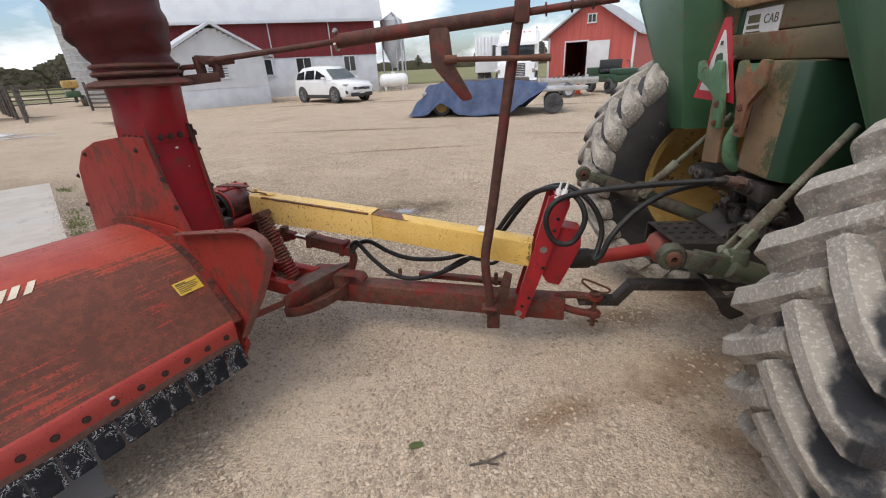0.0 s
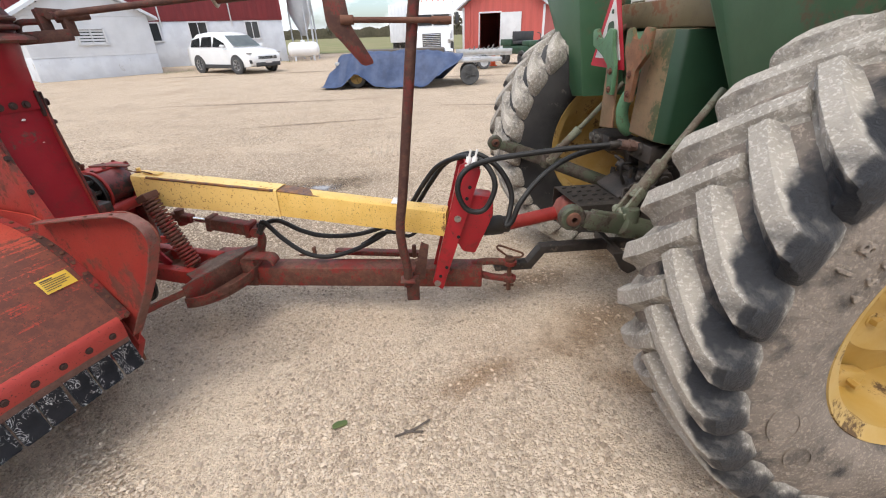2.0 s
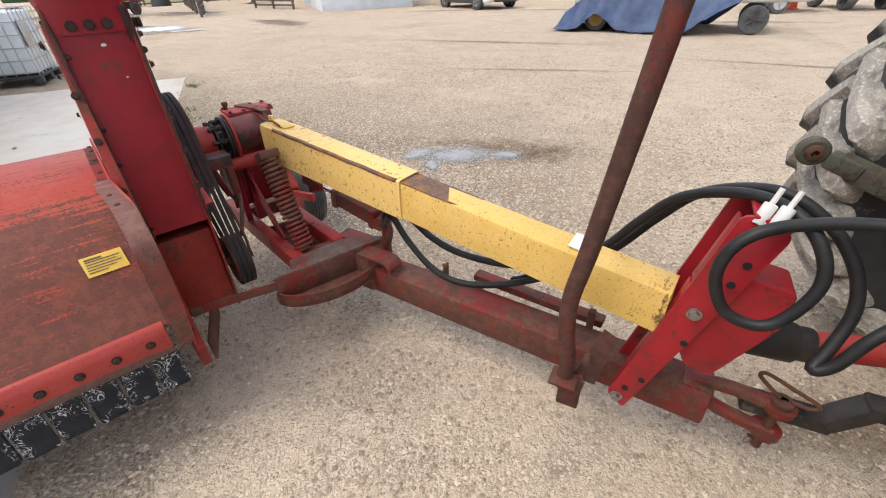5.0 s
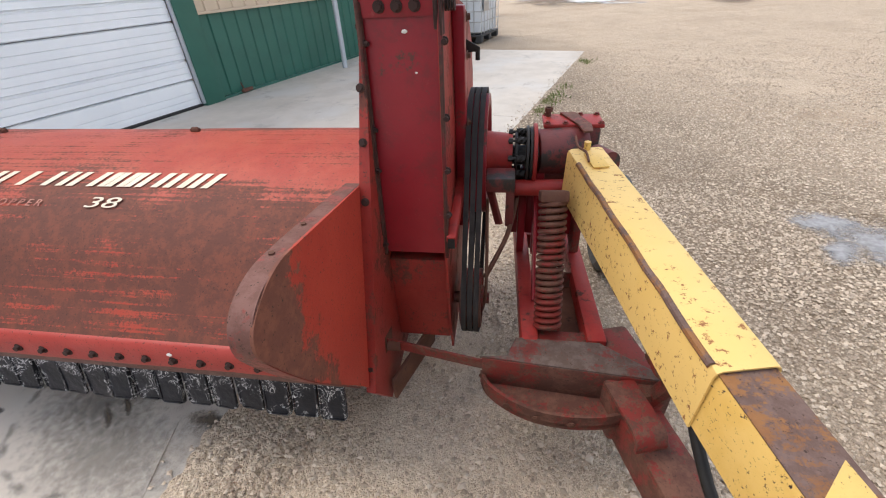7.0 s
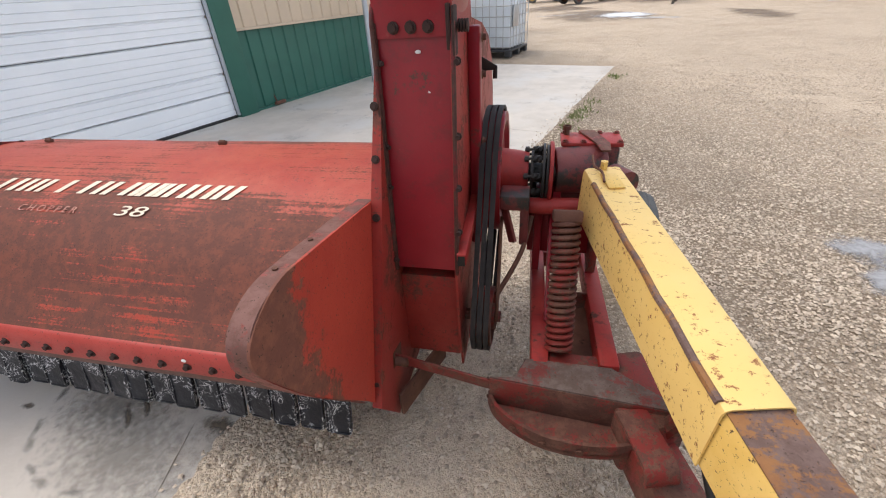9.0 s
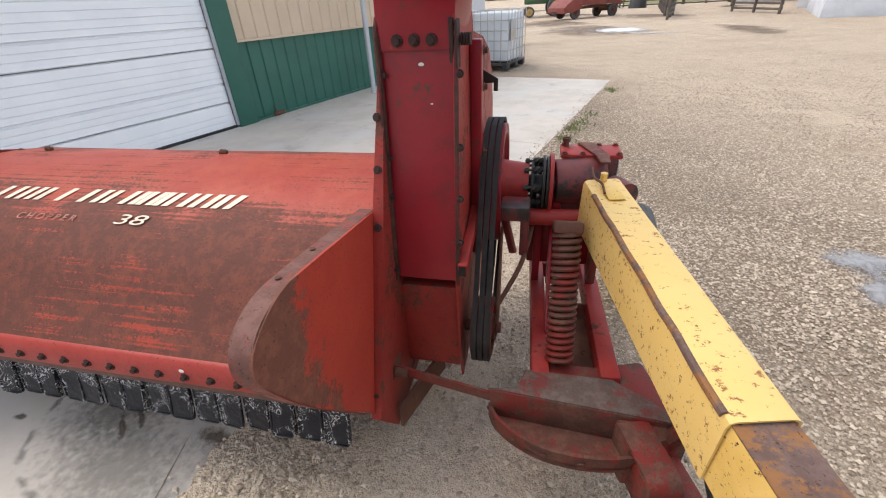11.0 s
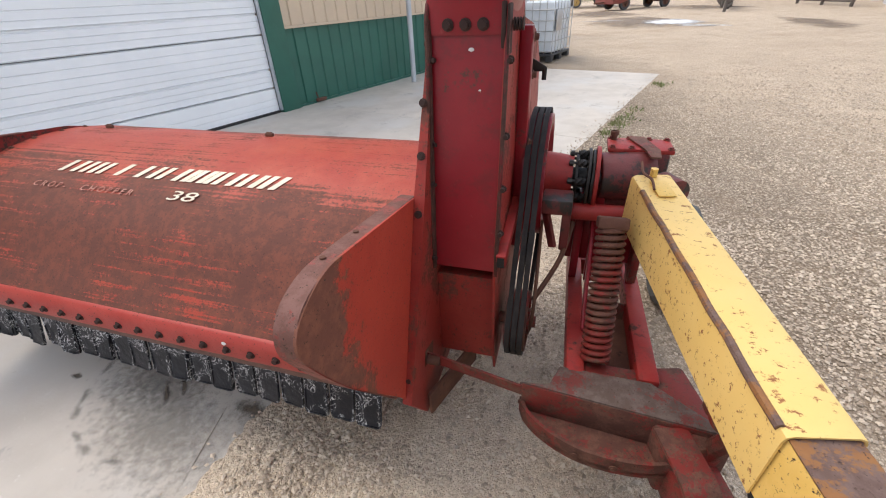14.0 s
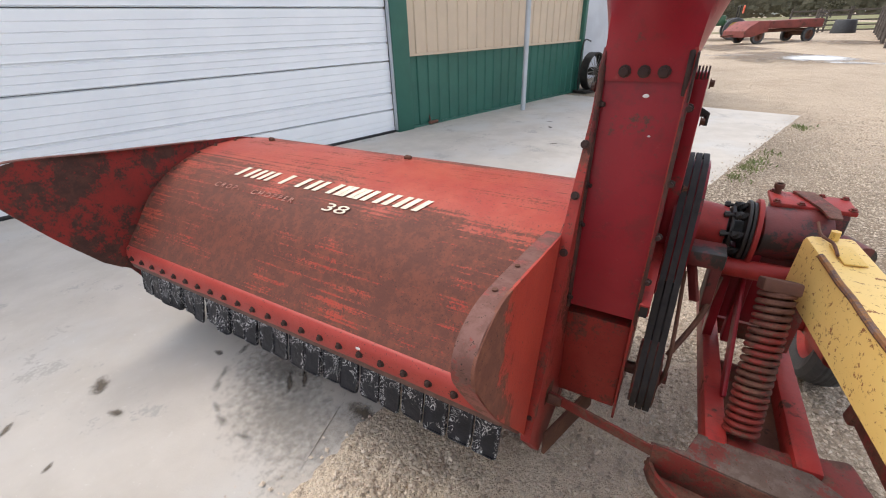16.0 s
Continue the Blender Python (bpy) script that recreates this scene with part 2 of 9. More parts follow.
STEEL = surface("scuffed_steel", (0.42, 0.40, 0.37), (0.30, 0.28, 0.26), 10, 0.5, 0.2, 0.35, 0.9, 0.1, 120)
CHROME = surface("chrome_rod", (0.80, 0.80, 0.80), (0.70, 0.70, 0.70), 10, 0.5, 0.2, 0.16, 1.0, 0.0)
RUBBER = surface("black_rubber", (0.013, 0.013, 0.014), (0.026, 0.025, 0.024), 20, 0.5, 0.2, 0.5, 0, 0.15, 120, spec=0.35)
BELT = surface("worn_rubber_belt", (0.020, 0.018, 0.018), (0.036, 0.031, 0.029), 30, 0.5, 0.2, 0.7, 0, 0.3, 150, spec=0.3)


def flap_rubber():
    """Black rubber crazed with chalky cracks, each flap in its own way."""
    m = surface("cracked_black_rubber_flap", (0.008, 0.009, 0.013), (0.018, 0.019, 0.025), 14, 0.5, 0.2, 0.40, 0, 0.7, 38, spec=0.25)
    n, l = m.node_tree.nodes, m.node_tree.links
    b = n["Principled BSDF"]
    was = b.inputs["Base Color"].links[0].from_socket
    t, oi, mul, add = n.new("ShaderNodeTexCoord"), n.new("ShaderNodeObjectInfo"), n.new("ShaderNodeMath"), n.new("ShaderNodeVectorMath")
    mul.operation, mul.inputs[1].default_value = "MULTIPLY", 37.0
    l.new(oi.outputs["Random"], mul.inputs[0])
    l.new(t.outputs["Object"], add.inputs[0])
    l.new(mul.outputs[0], add.inputs[1])

    def tex(scale, detail, distort):
        k = n.new("ShaderNodeTexNoise")
        k.inputs["Scale"].default_value, k.inputs["Detail"].default_value, k.inputs["Distortion"].default_value = scale, detail, distort
        l.new(add.outputs[0], k.inputs["Vector"])
        return k.outputs["Fac"]

    def band(fac, a0, a1, b0, b1):
        k = n.new("ShaderNodeMapRange")
        k.inputs["From Min"].default_value, k.inputs["From Max"].default_value, k.inputs["To Min"].default_value, k.inputs["To Max"].default_value = a0, a1, b0, b1
        l.new(fac, k.inputs["Value"])
        return k.outputs["Result"]

    def math_of(op, a, v):
        k = n.new("ShaderNodeMath")
        k.operation = op
        l.new(a, k.inputs[0])
        if isinstance(v, float):
            k.inputs[1].default_value = v
        else:
            l.new(v, k.inputs[1])
        return k.outputs[0]
    line = band(math_of("ABSOLUTE", math_of("SUBTRACT", tex(24.0, 2.0, 2.8), 0.5), 0.0), 0.008, 0.030, 1.0, 0.0)
    sep = n.new("ShaderNodeSeparateXYZ")
    l.new(t.outputs["Object"], sep.inputs[0])
    rims = math_of("MAXIMUM", band(sep.outputs["Z"], -0.075, -0.030, -0.07, 0.10), band(math_of("ABSOLUTE", sep.outputs["X"], 0.0), 0.022, 0.039, -0.07, 0.10))
    mask = band(math_of("ADD", tex(15.0, 3.0, 0.5), rims), 0.48, 0.55, 0.0, 0.95)
    mx_ = n.new("ShaderNodeMixRGB")
    mx_.inputs["Color2"].default_value = (0.58, 0.58, 0.59, 1)
    l.new(math_of("MULTIPLY", line, mask), mx_.inputs["Fac"])
    l.new(was, mx_.inputs["Color1"])
    l.new(mx_.outputs["Color"], b.inputs["Base Color"])
    return m


FLAP = flap_rubber()


def tyre_rubber(name, dust, bare, edges, scuff, dust_rough=0.9):
    """Dusty rubber whose darkness depends on how far from the hub it lies: edges gives (radius, share of the bare
    colour).
    """
    m = surface(name, dust, tuple(k * 0.72 for k in dust), 7, 0.5, 0.2, dust_rough, 0, 0.6, 55, scuff, 0.57, 95.0, 0.95, speck=0.8, speck_scale=70.0, spec=0.25)
    n, l = m.node_tree.nodes, m.node_tree.links
    b = n["Principled BSDF"]
    was = b.inputs["Base Color"].links[0].from_socket
    t, sx, cx, ln = n.new("ShaderNodeTexCoord"), n.new("ShaderNodeSeparateXYZ"), n.new("ShaderNodeCombineXYZ"), n.new("ShaderNodeVectorMath")
    ln.operation = "LENGTH"
    l.new(t.outputs["Object"], sx.inputs[0])
    l.new(sx.outputs["X"], cx.inputs["X"])
    l.new(sx.outputs["Y"], cx.inputs["Y"])
    l.new(cx.outputs[0], ln.inputs[0])
    k = n.new("ShaderNodeMapRange")
    k.inputs["From Min"].default_value, k.inputs["From Max"].default_value = 0.40, 0.90
    l.new(ln.outputs["Value"], k.inputs["Value"])
    r = n.new("ShaderNodeValToRGB")
    e = r.color_ramp.elements
    while len(e) < len(edges):
        e.new(0.5)
    for el, (rad, v) in zip(e, edges):
        el.position, el.color = (rad - 0.40) / 0.50, (v, v, v, 1)
    l.new(k.outputs["Result"], r.inputs["Fac"])
    nz_ = n.new("ShaderNodeTexNoise")
    nz_.inputs["Scale"].default_value, nz_.inputs["Detail"].default_value = 11.0, 8.0
    l.new(t.outputs["Object"], nz_.inputs["Vector"])
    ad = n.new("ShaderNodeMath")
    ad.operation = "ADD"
    # darker still at low radius on the outer side, between the lugs
    low, out, outer_low, both = n.new("ShaderNodeMapRange"), n.new("ShaderNodeMapRange"), n.new("ShaderNodeMath"), n.new("ShaderNodeMath")
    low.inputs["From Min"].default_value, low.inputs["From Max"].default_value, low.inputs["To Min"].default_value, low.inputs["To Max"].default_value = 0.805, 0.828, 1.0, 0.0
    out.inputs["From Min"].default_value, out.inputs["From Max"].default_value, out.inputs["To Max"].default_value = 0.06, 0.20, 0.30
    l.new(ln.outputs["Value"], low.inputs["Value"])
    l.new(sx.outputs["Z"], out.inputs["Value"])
    outer_low.operation, both.operation = "MULTIPLY", "ADD"
    l.new(low.outputs["Result"], outer_low.inputs[0])
    l.new(out.outputs["Result"], outer_low.inputs[1])
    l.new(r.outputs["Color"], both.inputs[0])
    l.new(outer_low.outputs[0], both.inputs[1])
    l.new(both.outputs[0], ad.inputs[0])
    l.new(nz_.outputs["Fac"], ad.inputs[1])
    st = n.new("ShaderNodeMapRange")
    st.interpolation_type = "SMOOTHSTEP"
    for q in n:
        if q.type == "BUMP":
            q.inputs["Distance"].default_value, q.inputs["Strength"].default_value = 0.012, 0.8
    st.inputs["From Min"].default_value, st.inputs["From Max"].default_value = 0.80, 1.12
    l.new(ad.outputs[0], st.inputs["Value"])
    mx_ = n.new("ShaderNodeMixRGB")
    mx_.inputs["Color2"].default_value = (*bare, 1)
    l.new(st.outputs["Result"], mx_.inputs["Fac"])
    l.new(was, mx_.inputs["Color1"])
    l.new(mx_.outputs["Color"], b.inputs["Base Color"])
    ro = n.new("ShaderNodeMapRange")
    ro.inputs["To Min"].default_value, ro.inputs["To Max"].default_value = dust_rough, 0.45
    l.new(st.outputs["Result"], ro.inputs["Value"])
    l.new(ro.outputs["Result"], b.inputs["Roughness"])
    return m


def soaked(name, colour, rough, full=0.9, scale=2.2, core=0.35):
    """A stain that fades out at an uneven edge."""
    m = surface(name, colour, tuple(k * 0.75 for k in colour), scale * 3, rough=rough, bump=0.4, grain=70)
    n, l = m.node_tree.nodes, m.node_tree.links
    t, mp_, ln = n.new("ShaderNodeTexCoord"), n.new("ShaderNodeMapping"), n.new("ShaderNodeVectorMath")
    mp_.inputs["Location"].default_value, mp_.inputs["Scale"].default_value = (-1, -1, 0), (2, 2, 0)
    ln.operation = "LENGTH"
    l.new(t.outputs["Generated"], mp_.inputs["Vector"])
    l.new(mp_.outputs["Vector"], ln.inputs[0])
    nz_ = n.new("ShaderNodeTexNoise")
    nz_.inputs["Scale"].default_value, nz_.inputs["Detail"].default_value, nz_.inputs["Roughness"].default_value = scale, 9.0, 0.7
    l.new(t.outputs["Object"], nz_.inputs["Vector"])
    ad = n.new("ShaderNodeMath")
    ad.operation, ad.inputs[1].default_value = "MULTIPLY_ADD", 1.5
    l.new(nz_.outputs["Fac"], ad.inputs[0])
    l.new(ln.outputs["Value"], ad.inputs[2])
    st = n.new("ShaderNodeMapRange")
    st.interpolation_type = "SMOOTHSTEP"
    st.inputs["From Min"].default_value, st.inputs["From Max"].default_value = core + 0.75, 1.45
    st.inputs["To Min"].default_value, st.inputs["To Max"].default_value = full, 0.0
    l.new(ad.outputs[0], st.inputs["Value"])
    l.new(st.outputs["Result"], n["Principled BSDF"].inputs["Alpha"])
    return m


# wet fines; the pale grey puts part of the sky's reflection into the colour
SHEEN = soaked("wet_fines", (0.34, 0.335, 0.34), 0.22, 0.85, 9.0, 0.15)
WET = soaked("damp_gravel", (0.20, 0.135, 0.080), 0.8, 0.50, 5.0, 0.0)
EARTH = soaked("rusty_earth", (0.38, 0.245, 0.140), 0.9, 0.50, 4.0, 0.0)
MUD = soaked("trodden_mud", (0.20, 0.145, 0.102), 0.8, 0.62, 0.9, 0.20)
PALE = soaked("pale_lime_streak", (0.80, 0.80, 0.80), 0.5, 0.9, 2.6, 0.25)
DUST = soaked("pale_dust", (0.74, 0.62, 0.47), 0.95, 0.6, 9.0, 0.3)
STAIN = soaked("dung_and_oil_stain", (0.17, 0.135, 0.10), 0.85, 0.75, 22.0, 0.1)
# for grey rubber marks, and for a dirt film that carries painted shade
SMUDGE_SHADE = soaked("grey_tyre_smudge", (0.23, 0.215, 0.20), 0.7, 0.46, 26.0, 0.0)
# darker than TYRE_WALL; only the far wheel's carcass uses it
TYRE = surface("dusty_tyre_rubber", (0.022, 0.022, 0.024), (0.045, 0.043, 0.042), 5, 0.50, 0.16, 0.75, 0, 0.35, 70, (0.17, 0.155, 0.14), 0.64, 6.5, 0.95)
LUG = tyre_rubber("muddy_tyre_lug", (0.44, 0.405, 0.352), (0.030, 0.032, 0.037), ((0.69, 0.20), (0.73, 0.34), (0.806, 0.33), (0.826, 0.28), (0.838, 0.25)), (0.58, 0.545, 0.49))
TYRE_WALL = tyre_rubber("dusty_tyre_sidewall", (0.265, 0.225, 0.190), (0.030, 0.031, 0.034), ((0.44, 0.0), (0.60, 0.0), (0.67, 0.06), (0.740, 0.28), (0.775, 0.40), (0.795, 0.36)), (0.345, 0.29, 0.24))
SMALL_TYRE = surface("small_black_tyre", (0.045, 0.047, 0.05), (0.09, 0.09, 0.09), 9, 0.5, 0.2, 0.75, 0, 0.25, 90)
RIM_YELLOW = surface("weathered_yellow_rim", (0.42, 0.26, 0.055), (0.50, 0.345, 0.13), 4, 0.5, 0.2, 0.5, 0, 0.1, 60, (0.11, 0.065, 0.03), 0.60, 4.5)
GREEN = surface("faded_green_paint", (0.034, 0.092, 0.043), (0.046, 0.112, 0.056), 5, 0.5, 0.2, 0.4, 0, 0.1, 60, (0.10, 0.085, 0.050), 0.60, 2.4, 0.7, speck=0.4)
GREEN_DARK = surface("dull_green_paint", (0.015, 0.048, 0.024), (0.022, 0.062, 0.031), 5, 0.5, 0.2, 0.45, 0, 0.1, 60, (0.08, 0.045, 0.028), 0.68, 3.0)
GREEN_LIGHT = weathered("light_green_casting", (0.105, 0.215, 0.115), (0.075, 0.155, 0.085), (0.12, 0.075, 0.045), (0.075, 0.055, 0.038), None, 0.30, (1, 1, 1), 0.5, 0.22)
GREEN_RUST = weathered("green_paint_gone_to_rust", (0.085, 0.125, 0.058), (0.12, 0.13, 0.068), (0.20, 0.098, 0.056), (0.26, 0.125, 0.070), None, 0.62, (1, 1, 0.7), 0.55, 0.22)
OLIVE = surface("olive_paint_gone_dull", (0.125, 0.100, 0.050), (0.165, 0.125, 0.070), 5, 0.5, 0.2, 0.5, 0, 0.15, 60, (0.17, 0.078, 0.042), 0.60, 5.0, 0.8, (0.5, 1, 1.4), speck=0.5, grime=0.35, spec=0.3)
OLIVE_RUST = surface("olive_sheet_rusted_brown", (0.27, 0.150, 0.092), (0.195, 0.140, 0.078), 4, 0.5, 0.2, 0.6, 0, 0.2, 60, (0.075, 0.085, 0.042), 0.60, 3.5, 0.6, (1, 1, 0.6), speck=0.4, grime=0.3, spec=0.3)
ROD_PAINT = weathered("pale_worn_green_rod", (0.185, 0.192, 0.138), (0.14, 0.150, 0.104), (0.11, 0.085, 0.064), (0.155, 0.13, 0.102), None, 0.45, (1, 1, 1), 0.5, 0.22)
LINK = weathered("greasy_grey_green_link", (0.066, 0.080, 0.050), (0.098, 0.102, 0.073), (0.090, 0.074, 0.060), (0.046, 0.034, 0.027), None, 0.50, (1, 1, 1), 0.5, 0.22)
SIGN_RED = surface("sign_red", (0.50, 0.02, 0.04), (0.42, 0.02, 0.035), 8, rough=0.5, bump=0.03)
SIGN_WHITE = surface("scuffed_sign_white", (0.74, 0.72, 0.70), (0.64, 0.61, 0.58), 8, rough=0.5, bump=0.03, wear=(0.35, 0.33, 0.30), wear_at=0.70, wear_scale=9)
DECAL_YELLOW = surface("yellow_decal", (0.74, 0.50, 0.06), (0.68, 0.46, 0.06), 10, rough=0.45, bump=0.0)
DECAL_INK = surface("decal_ink", (0.10, 0.08, 0.04), (0.14, 0.11, 0.05), 10, rough=0.5, bump=0.0)
LETTER = surface("cream_lettering", (0.74, 0.66, 0.52), (0.66, 0.57, 0.44), 30, rough=0.5, bump=0.0, wear=(0.35, 0.09, 0.06), wear_at=0.68, wear_scale=40)
LETTER_FAINT = surface("faded_lettering", (0.50, 0.24, 0.18), (0.34, 0.10, 0.075), 40, 0.5, 0.1, rough=0.6, bump=0.0)
SILVER_BARN = surface("galvanised_sheet", (0.50, 0.52, 0.55), (0.44, 0.46, 0.49), 2, rough=0.45, metal=0.3, bump=0.05)
ROOF_WHITE = surface("white_metal_roof", (0.56, 0.585, 0.62), (0.51, 0.53, 0.57), 1, rough=0.5, bump=0.03)
BARN_RED = surface("barn_red_boards", (0.19, 0.022, 0.026), (0.155, 0.018, 0.022), 1.2, rough=0.7, bump=0.1, stretch=(3, 3, 0.3))
SHED_RED = surface("shed_red_boards", (0.47, 0.095, 0.08), (0.40, 0.085, 0.07), 1.2, rough=0.7, bump=0.1, stretch=(3, 3, 0.3))
WHITE_WALL = surface("whitewashed_block", (0.60, 0.625, 0.665), (0.53, 0.55, 0.59), 1.4, rough=0.8, bump=0.2, grain=20, wear=(0.36, 0.35, 0.34), wear_at=0.66, wear_scale=1.6)
SIDING = surface("white_lap_siding", (0.60, 0.61, 0.63), (0.55, 0.56, 0.58), 1.4, rough=0.6, bump=0.05, grain=30)
DOOR_WHITE = surface("white_steel_door", (0.86, 0.87, 0.88), (0.82, 0.835, 0.85), 1.5, rough=0.42, bump=0.05, grain=160)
TAN = surface("tan_ribbed_steel", (0.62, 0.485, 0.35), (0.58, 0.455, 0.33), 2, rough=0.45, bump=0.03)
WALL_GREEN = surface("green_ribbed_steel", (0.030, 0.128, 0.094), (0.026, 0.112, 0.082), 2, rough=0.4, bump=0.03)
CAR_WHITE = surface("white_car_paint", (0.78, 0.79, 0.80), (0.74, 0.75, 0.76), 2, rough=0.2, bump=0.0)
DARK_GLASS = surface("dark_glass", (0.015, 0.018, 0.02), (0.02, 0.023, 0.026), 2, rough=0.06, bump=0.0)
# near-black colour stands in for the shade inside gaps, slots, holes and mouths
DARK = surface("dark_interior", (0.012, 0.011, 0.010), (0.02, 0.018, 0.016), 3, rough=0.9, bump=0.0)
PLASTIC = surface("black_plastic", (0.03, 0.03, 0.032), (0.04, 0.04, 0.042), 8, rough=0.5, bump=0.05)
TARP = surface("blue_tarpaulin", (0.024, 0.044, 0.105), (0.050, 0.080, 0.165), 3.5, 0.5, 0.2, 0.6, 0, 0.9, 9)
WOOD = surface("weathered_grey_timber", (0.12, 0.10, 0.085), (0.075, 0.062, 0.052), 6, rough=0.9, bump=0.3, stretch=(0.3, 1, 1))
ALU = surface("dull_aluminium", (0.50, 0.50, 0.50), (0.42, 0.42, 0.42), 5, rough=0.4, metal=0.7, bump=0.05)
ORANGE = surface("orange_plastic", (0.75, 0.10, 0.02), (0.65, 0.09, 0.02), 5, rough=0.5, bump=0.0)
IBC_WHITE = surface("white_tank_plastic", (0.70, 0.73, 0.76), (0.66, 0.69, 0.72), 3, rough=0.4, bump=0.0)
LEAF = surface("leaf_green", (0.06, 0.10, 0.03), (0.10, 0.12, 0.035), 5, rough=0.7, bump=0.0)
FAR_TREE = surface("autumn_foliage", (0.085, 0.080, 0.052), (0.13, 0.112, 0.075), 0.6, rough=0.9, bump=0.0)
BARK = surface("grey_bark", (0.10, 0.085, 0.07), (0.07, 0.06, 0.05), 4, rough=0.9, bump=0.3)


def gravel():
    """Packed limestone gravel: pale stones of two sizes with gaps painted dark, brown fines between, damp and dusty
    stretches.
    """
    m = bpy.data.materials.new("packed_gravel")
    m.use_nodes = True
    n, l = m.node_tree.nodes, m.node_tree.links
    b = n["Principled BSDF"]
    b.inputs["Roughness"].default_value, b.inputs["Specular IOR Level"].default_value = 0.92, 0.25
    t = n.new("ShaderNodeTexCoord")

    def tex(kind, **inputs):
        k = n.new(kind)
        for key, value in inputs.items():
            k.inputs[key].default_value = value
        l.new(t.outputs["Object"], k.inputs["Vector"])
        return k

    def mixed(fac, c1, c2, how="MIX"):
        k = n.new("ShaderNodeMixRGB")
        k.blend_type = how
        for s, c in (("Fac", fac), ("Color1", c1), ("Color2", c2)):
            if isinstance(c, (tuple, float)):
                k.inputs[s].default_value = (*c, 1) if isinstance(c, tuple) else c
            else:
                l.new(c, k.inputs[s])
        return k.outputs["Color"]

    def ramp(fac, a, b_, to0=0.0, to1=1.0):
        k = n.new("ShaderNodeMapRange")
        k.inputs["From Min"].default_value, k.inputs["From Max"].default_value = a, b_
        k.inputs["To Min"].default_value, k.inputs["To Max"].default_value = to0, to1
        l.new(fac, k.inputs["Value"])
        return k.outputs["Result"]

    v1, v2 = tex("ShaderNodeTexVoronoi", Scale=62.0), tex("ShaderNodeTexVoronoi", Scale=150.0)
    big = tex("ShaderNodeTexNoise", Scale=0.55, Detail=8.0, Roughness=0.6)
    mid = tex("ShaderNodeTexNoise", Scale=3.2, Detail=8.0, Roughness=0.65)
    fine = tex("ShaderNodeTexNoise", Scale=60.0, Detail=5.0)
    stones = mixed(ramp(v1.outputs["Color"], 0.22, 0.80), (0.40, 0.32, 0.24), (0.92, 0.80, 0.65))
    stones = mixed(ramp(v2.outputs["Color"], 0.35, 0.85, 0.0, 0.6), stones, (0.66, 0.53, 0.38))
    # stone gaps painted dark, for the small shadows between stones
    stones = mixed(ramp(v1.outputs["Distance"], 0.36, 0.60, 0.0, 0.88), stones, (0.125, 0.088, 0.058))
    grit = tex("ShaderNodeTexNoise", Scale=240.0, Detail=3.0, Roughness=0.8)
    fines = mixed(ramp(grit.outputs["Fac"], 0.38, 0.62), (0.42, 0.328, 0.238), (0.80, 0.665, 0.515))
    fines = mixed(ramp(fine.outputs["Fac"], 0.585, 0.665, 0.0, 0.75), fines, (0.23, 0.175, 0.125))
    near_fines = tex("ShaderNodeTexNoise", Scale=1.1, Detail=7.0, Roughness=0.7)
    col = mixed(ramp(mid.outputs["Fac"], 0.31, 0.50), stones, fines)
    col = mixed(ramp(near_fines.outputs["Fac"], 0.42, 0.56, 0.0, 0.85), col, fines)
    col = mixed(ramp(big.outputs["Fac"], 0.52, 0.68, 0.0, 0.40), col, (0.33, 0.23, 0.15))
    # beyond the machine the fines are washed out and coarse grey stone lies open
    sep = n.new("ShaderNodeSeparateXYZ")
    l.new(t.outputs["Object"], sep.inputs[0])
    edge = n.new("ShaderNodeMath")
    edge.operation, edge.inputs[1].default_value = "MULTIPLY_ADD", 2.4
    l.new(near_fines.outputs["Fac"], edge.inputs[0])
    l.new(sep.outputs["Y"], edge.inputs[2])
    rise, fall = ramp(edge.outputs[0], 3.5, 4.7), ramp(edge.outputs[0], 5.6, 8.2, 0.9, 0.0)
    both = n.new("ShaderNodeMath")
    both.operation = "MULTIPLY"
    l.new(rise, both.inputs[0])
    l.new(fall, both.inputs[1])
    west = n.new("ShaderNodeMath")
    west.operation = "MULTIPLY"
    l.new(both.outputs[0], west.inputs[0])
    l.new(ramp(sep.outputs["X"], -1.2, 1.0, 1.0, 0.15), west.inputs[1])
    coarse = mixed(ramp(v1.outputs["Color"], 0.15, 0.85), (0.30, 0.236, 0.175), (0.60, 0.50, 0.395))
    # shade between the coarse stones is put into the colour too
    coarse = mixed(ramp(v1.outputs["Distance"], 0.28, 0.54, 0.0, 0.85), coarse, (0.125, 0.092, 0.064))
    col = mixed(west.outputs[0], col, coarse)
    streak = tex("ShaderNodeTexNoise", Scale=9.0, Detail=9.0, Roughness=0.75)
    col = mixed(ramp(streak.outputs["Fac"], 0.56, 0.66, 0.0, 0.30), col, (0.24, 0.165, 0.105))
    crumbs = tex("ShaderNodeTexNoise", Scale=30.0, Detail=7.0, Roughness=0.82)
    col = mixed(ramp(crumbs.outputs["Fac"], 0.40, 0.48, 0.55, 0.0), col, (0.20, 0.148, 0.105))
    col = mixed(ramp(crumbs.outputs["Fac"], 0.55, 0.62, 0.0, 0.45), col, (0.80, 0.70, 0.57))
    drift = tex("ShaderNodeTexNoise", Scale=1.6, Detail=9.0, Roughness=0.72)
    col = mixed(ramp(drift.outputs["Fac"], 0.50, 0.62, 0.0, 0.30), col, (0.27, 0.195, 0.132))
    # colour goes browner and darker towards the far yard
    col = mixed(ramp(edge.outputs[0], 5.5, 10.0, 0.0, 0.24), col, (0.30, 0.222, 0.155))
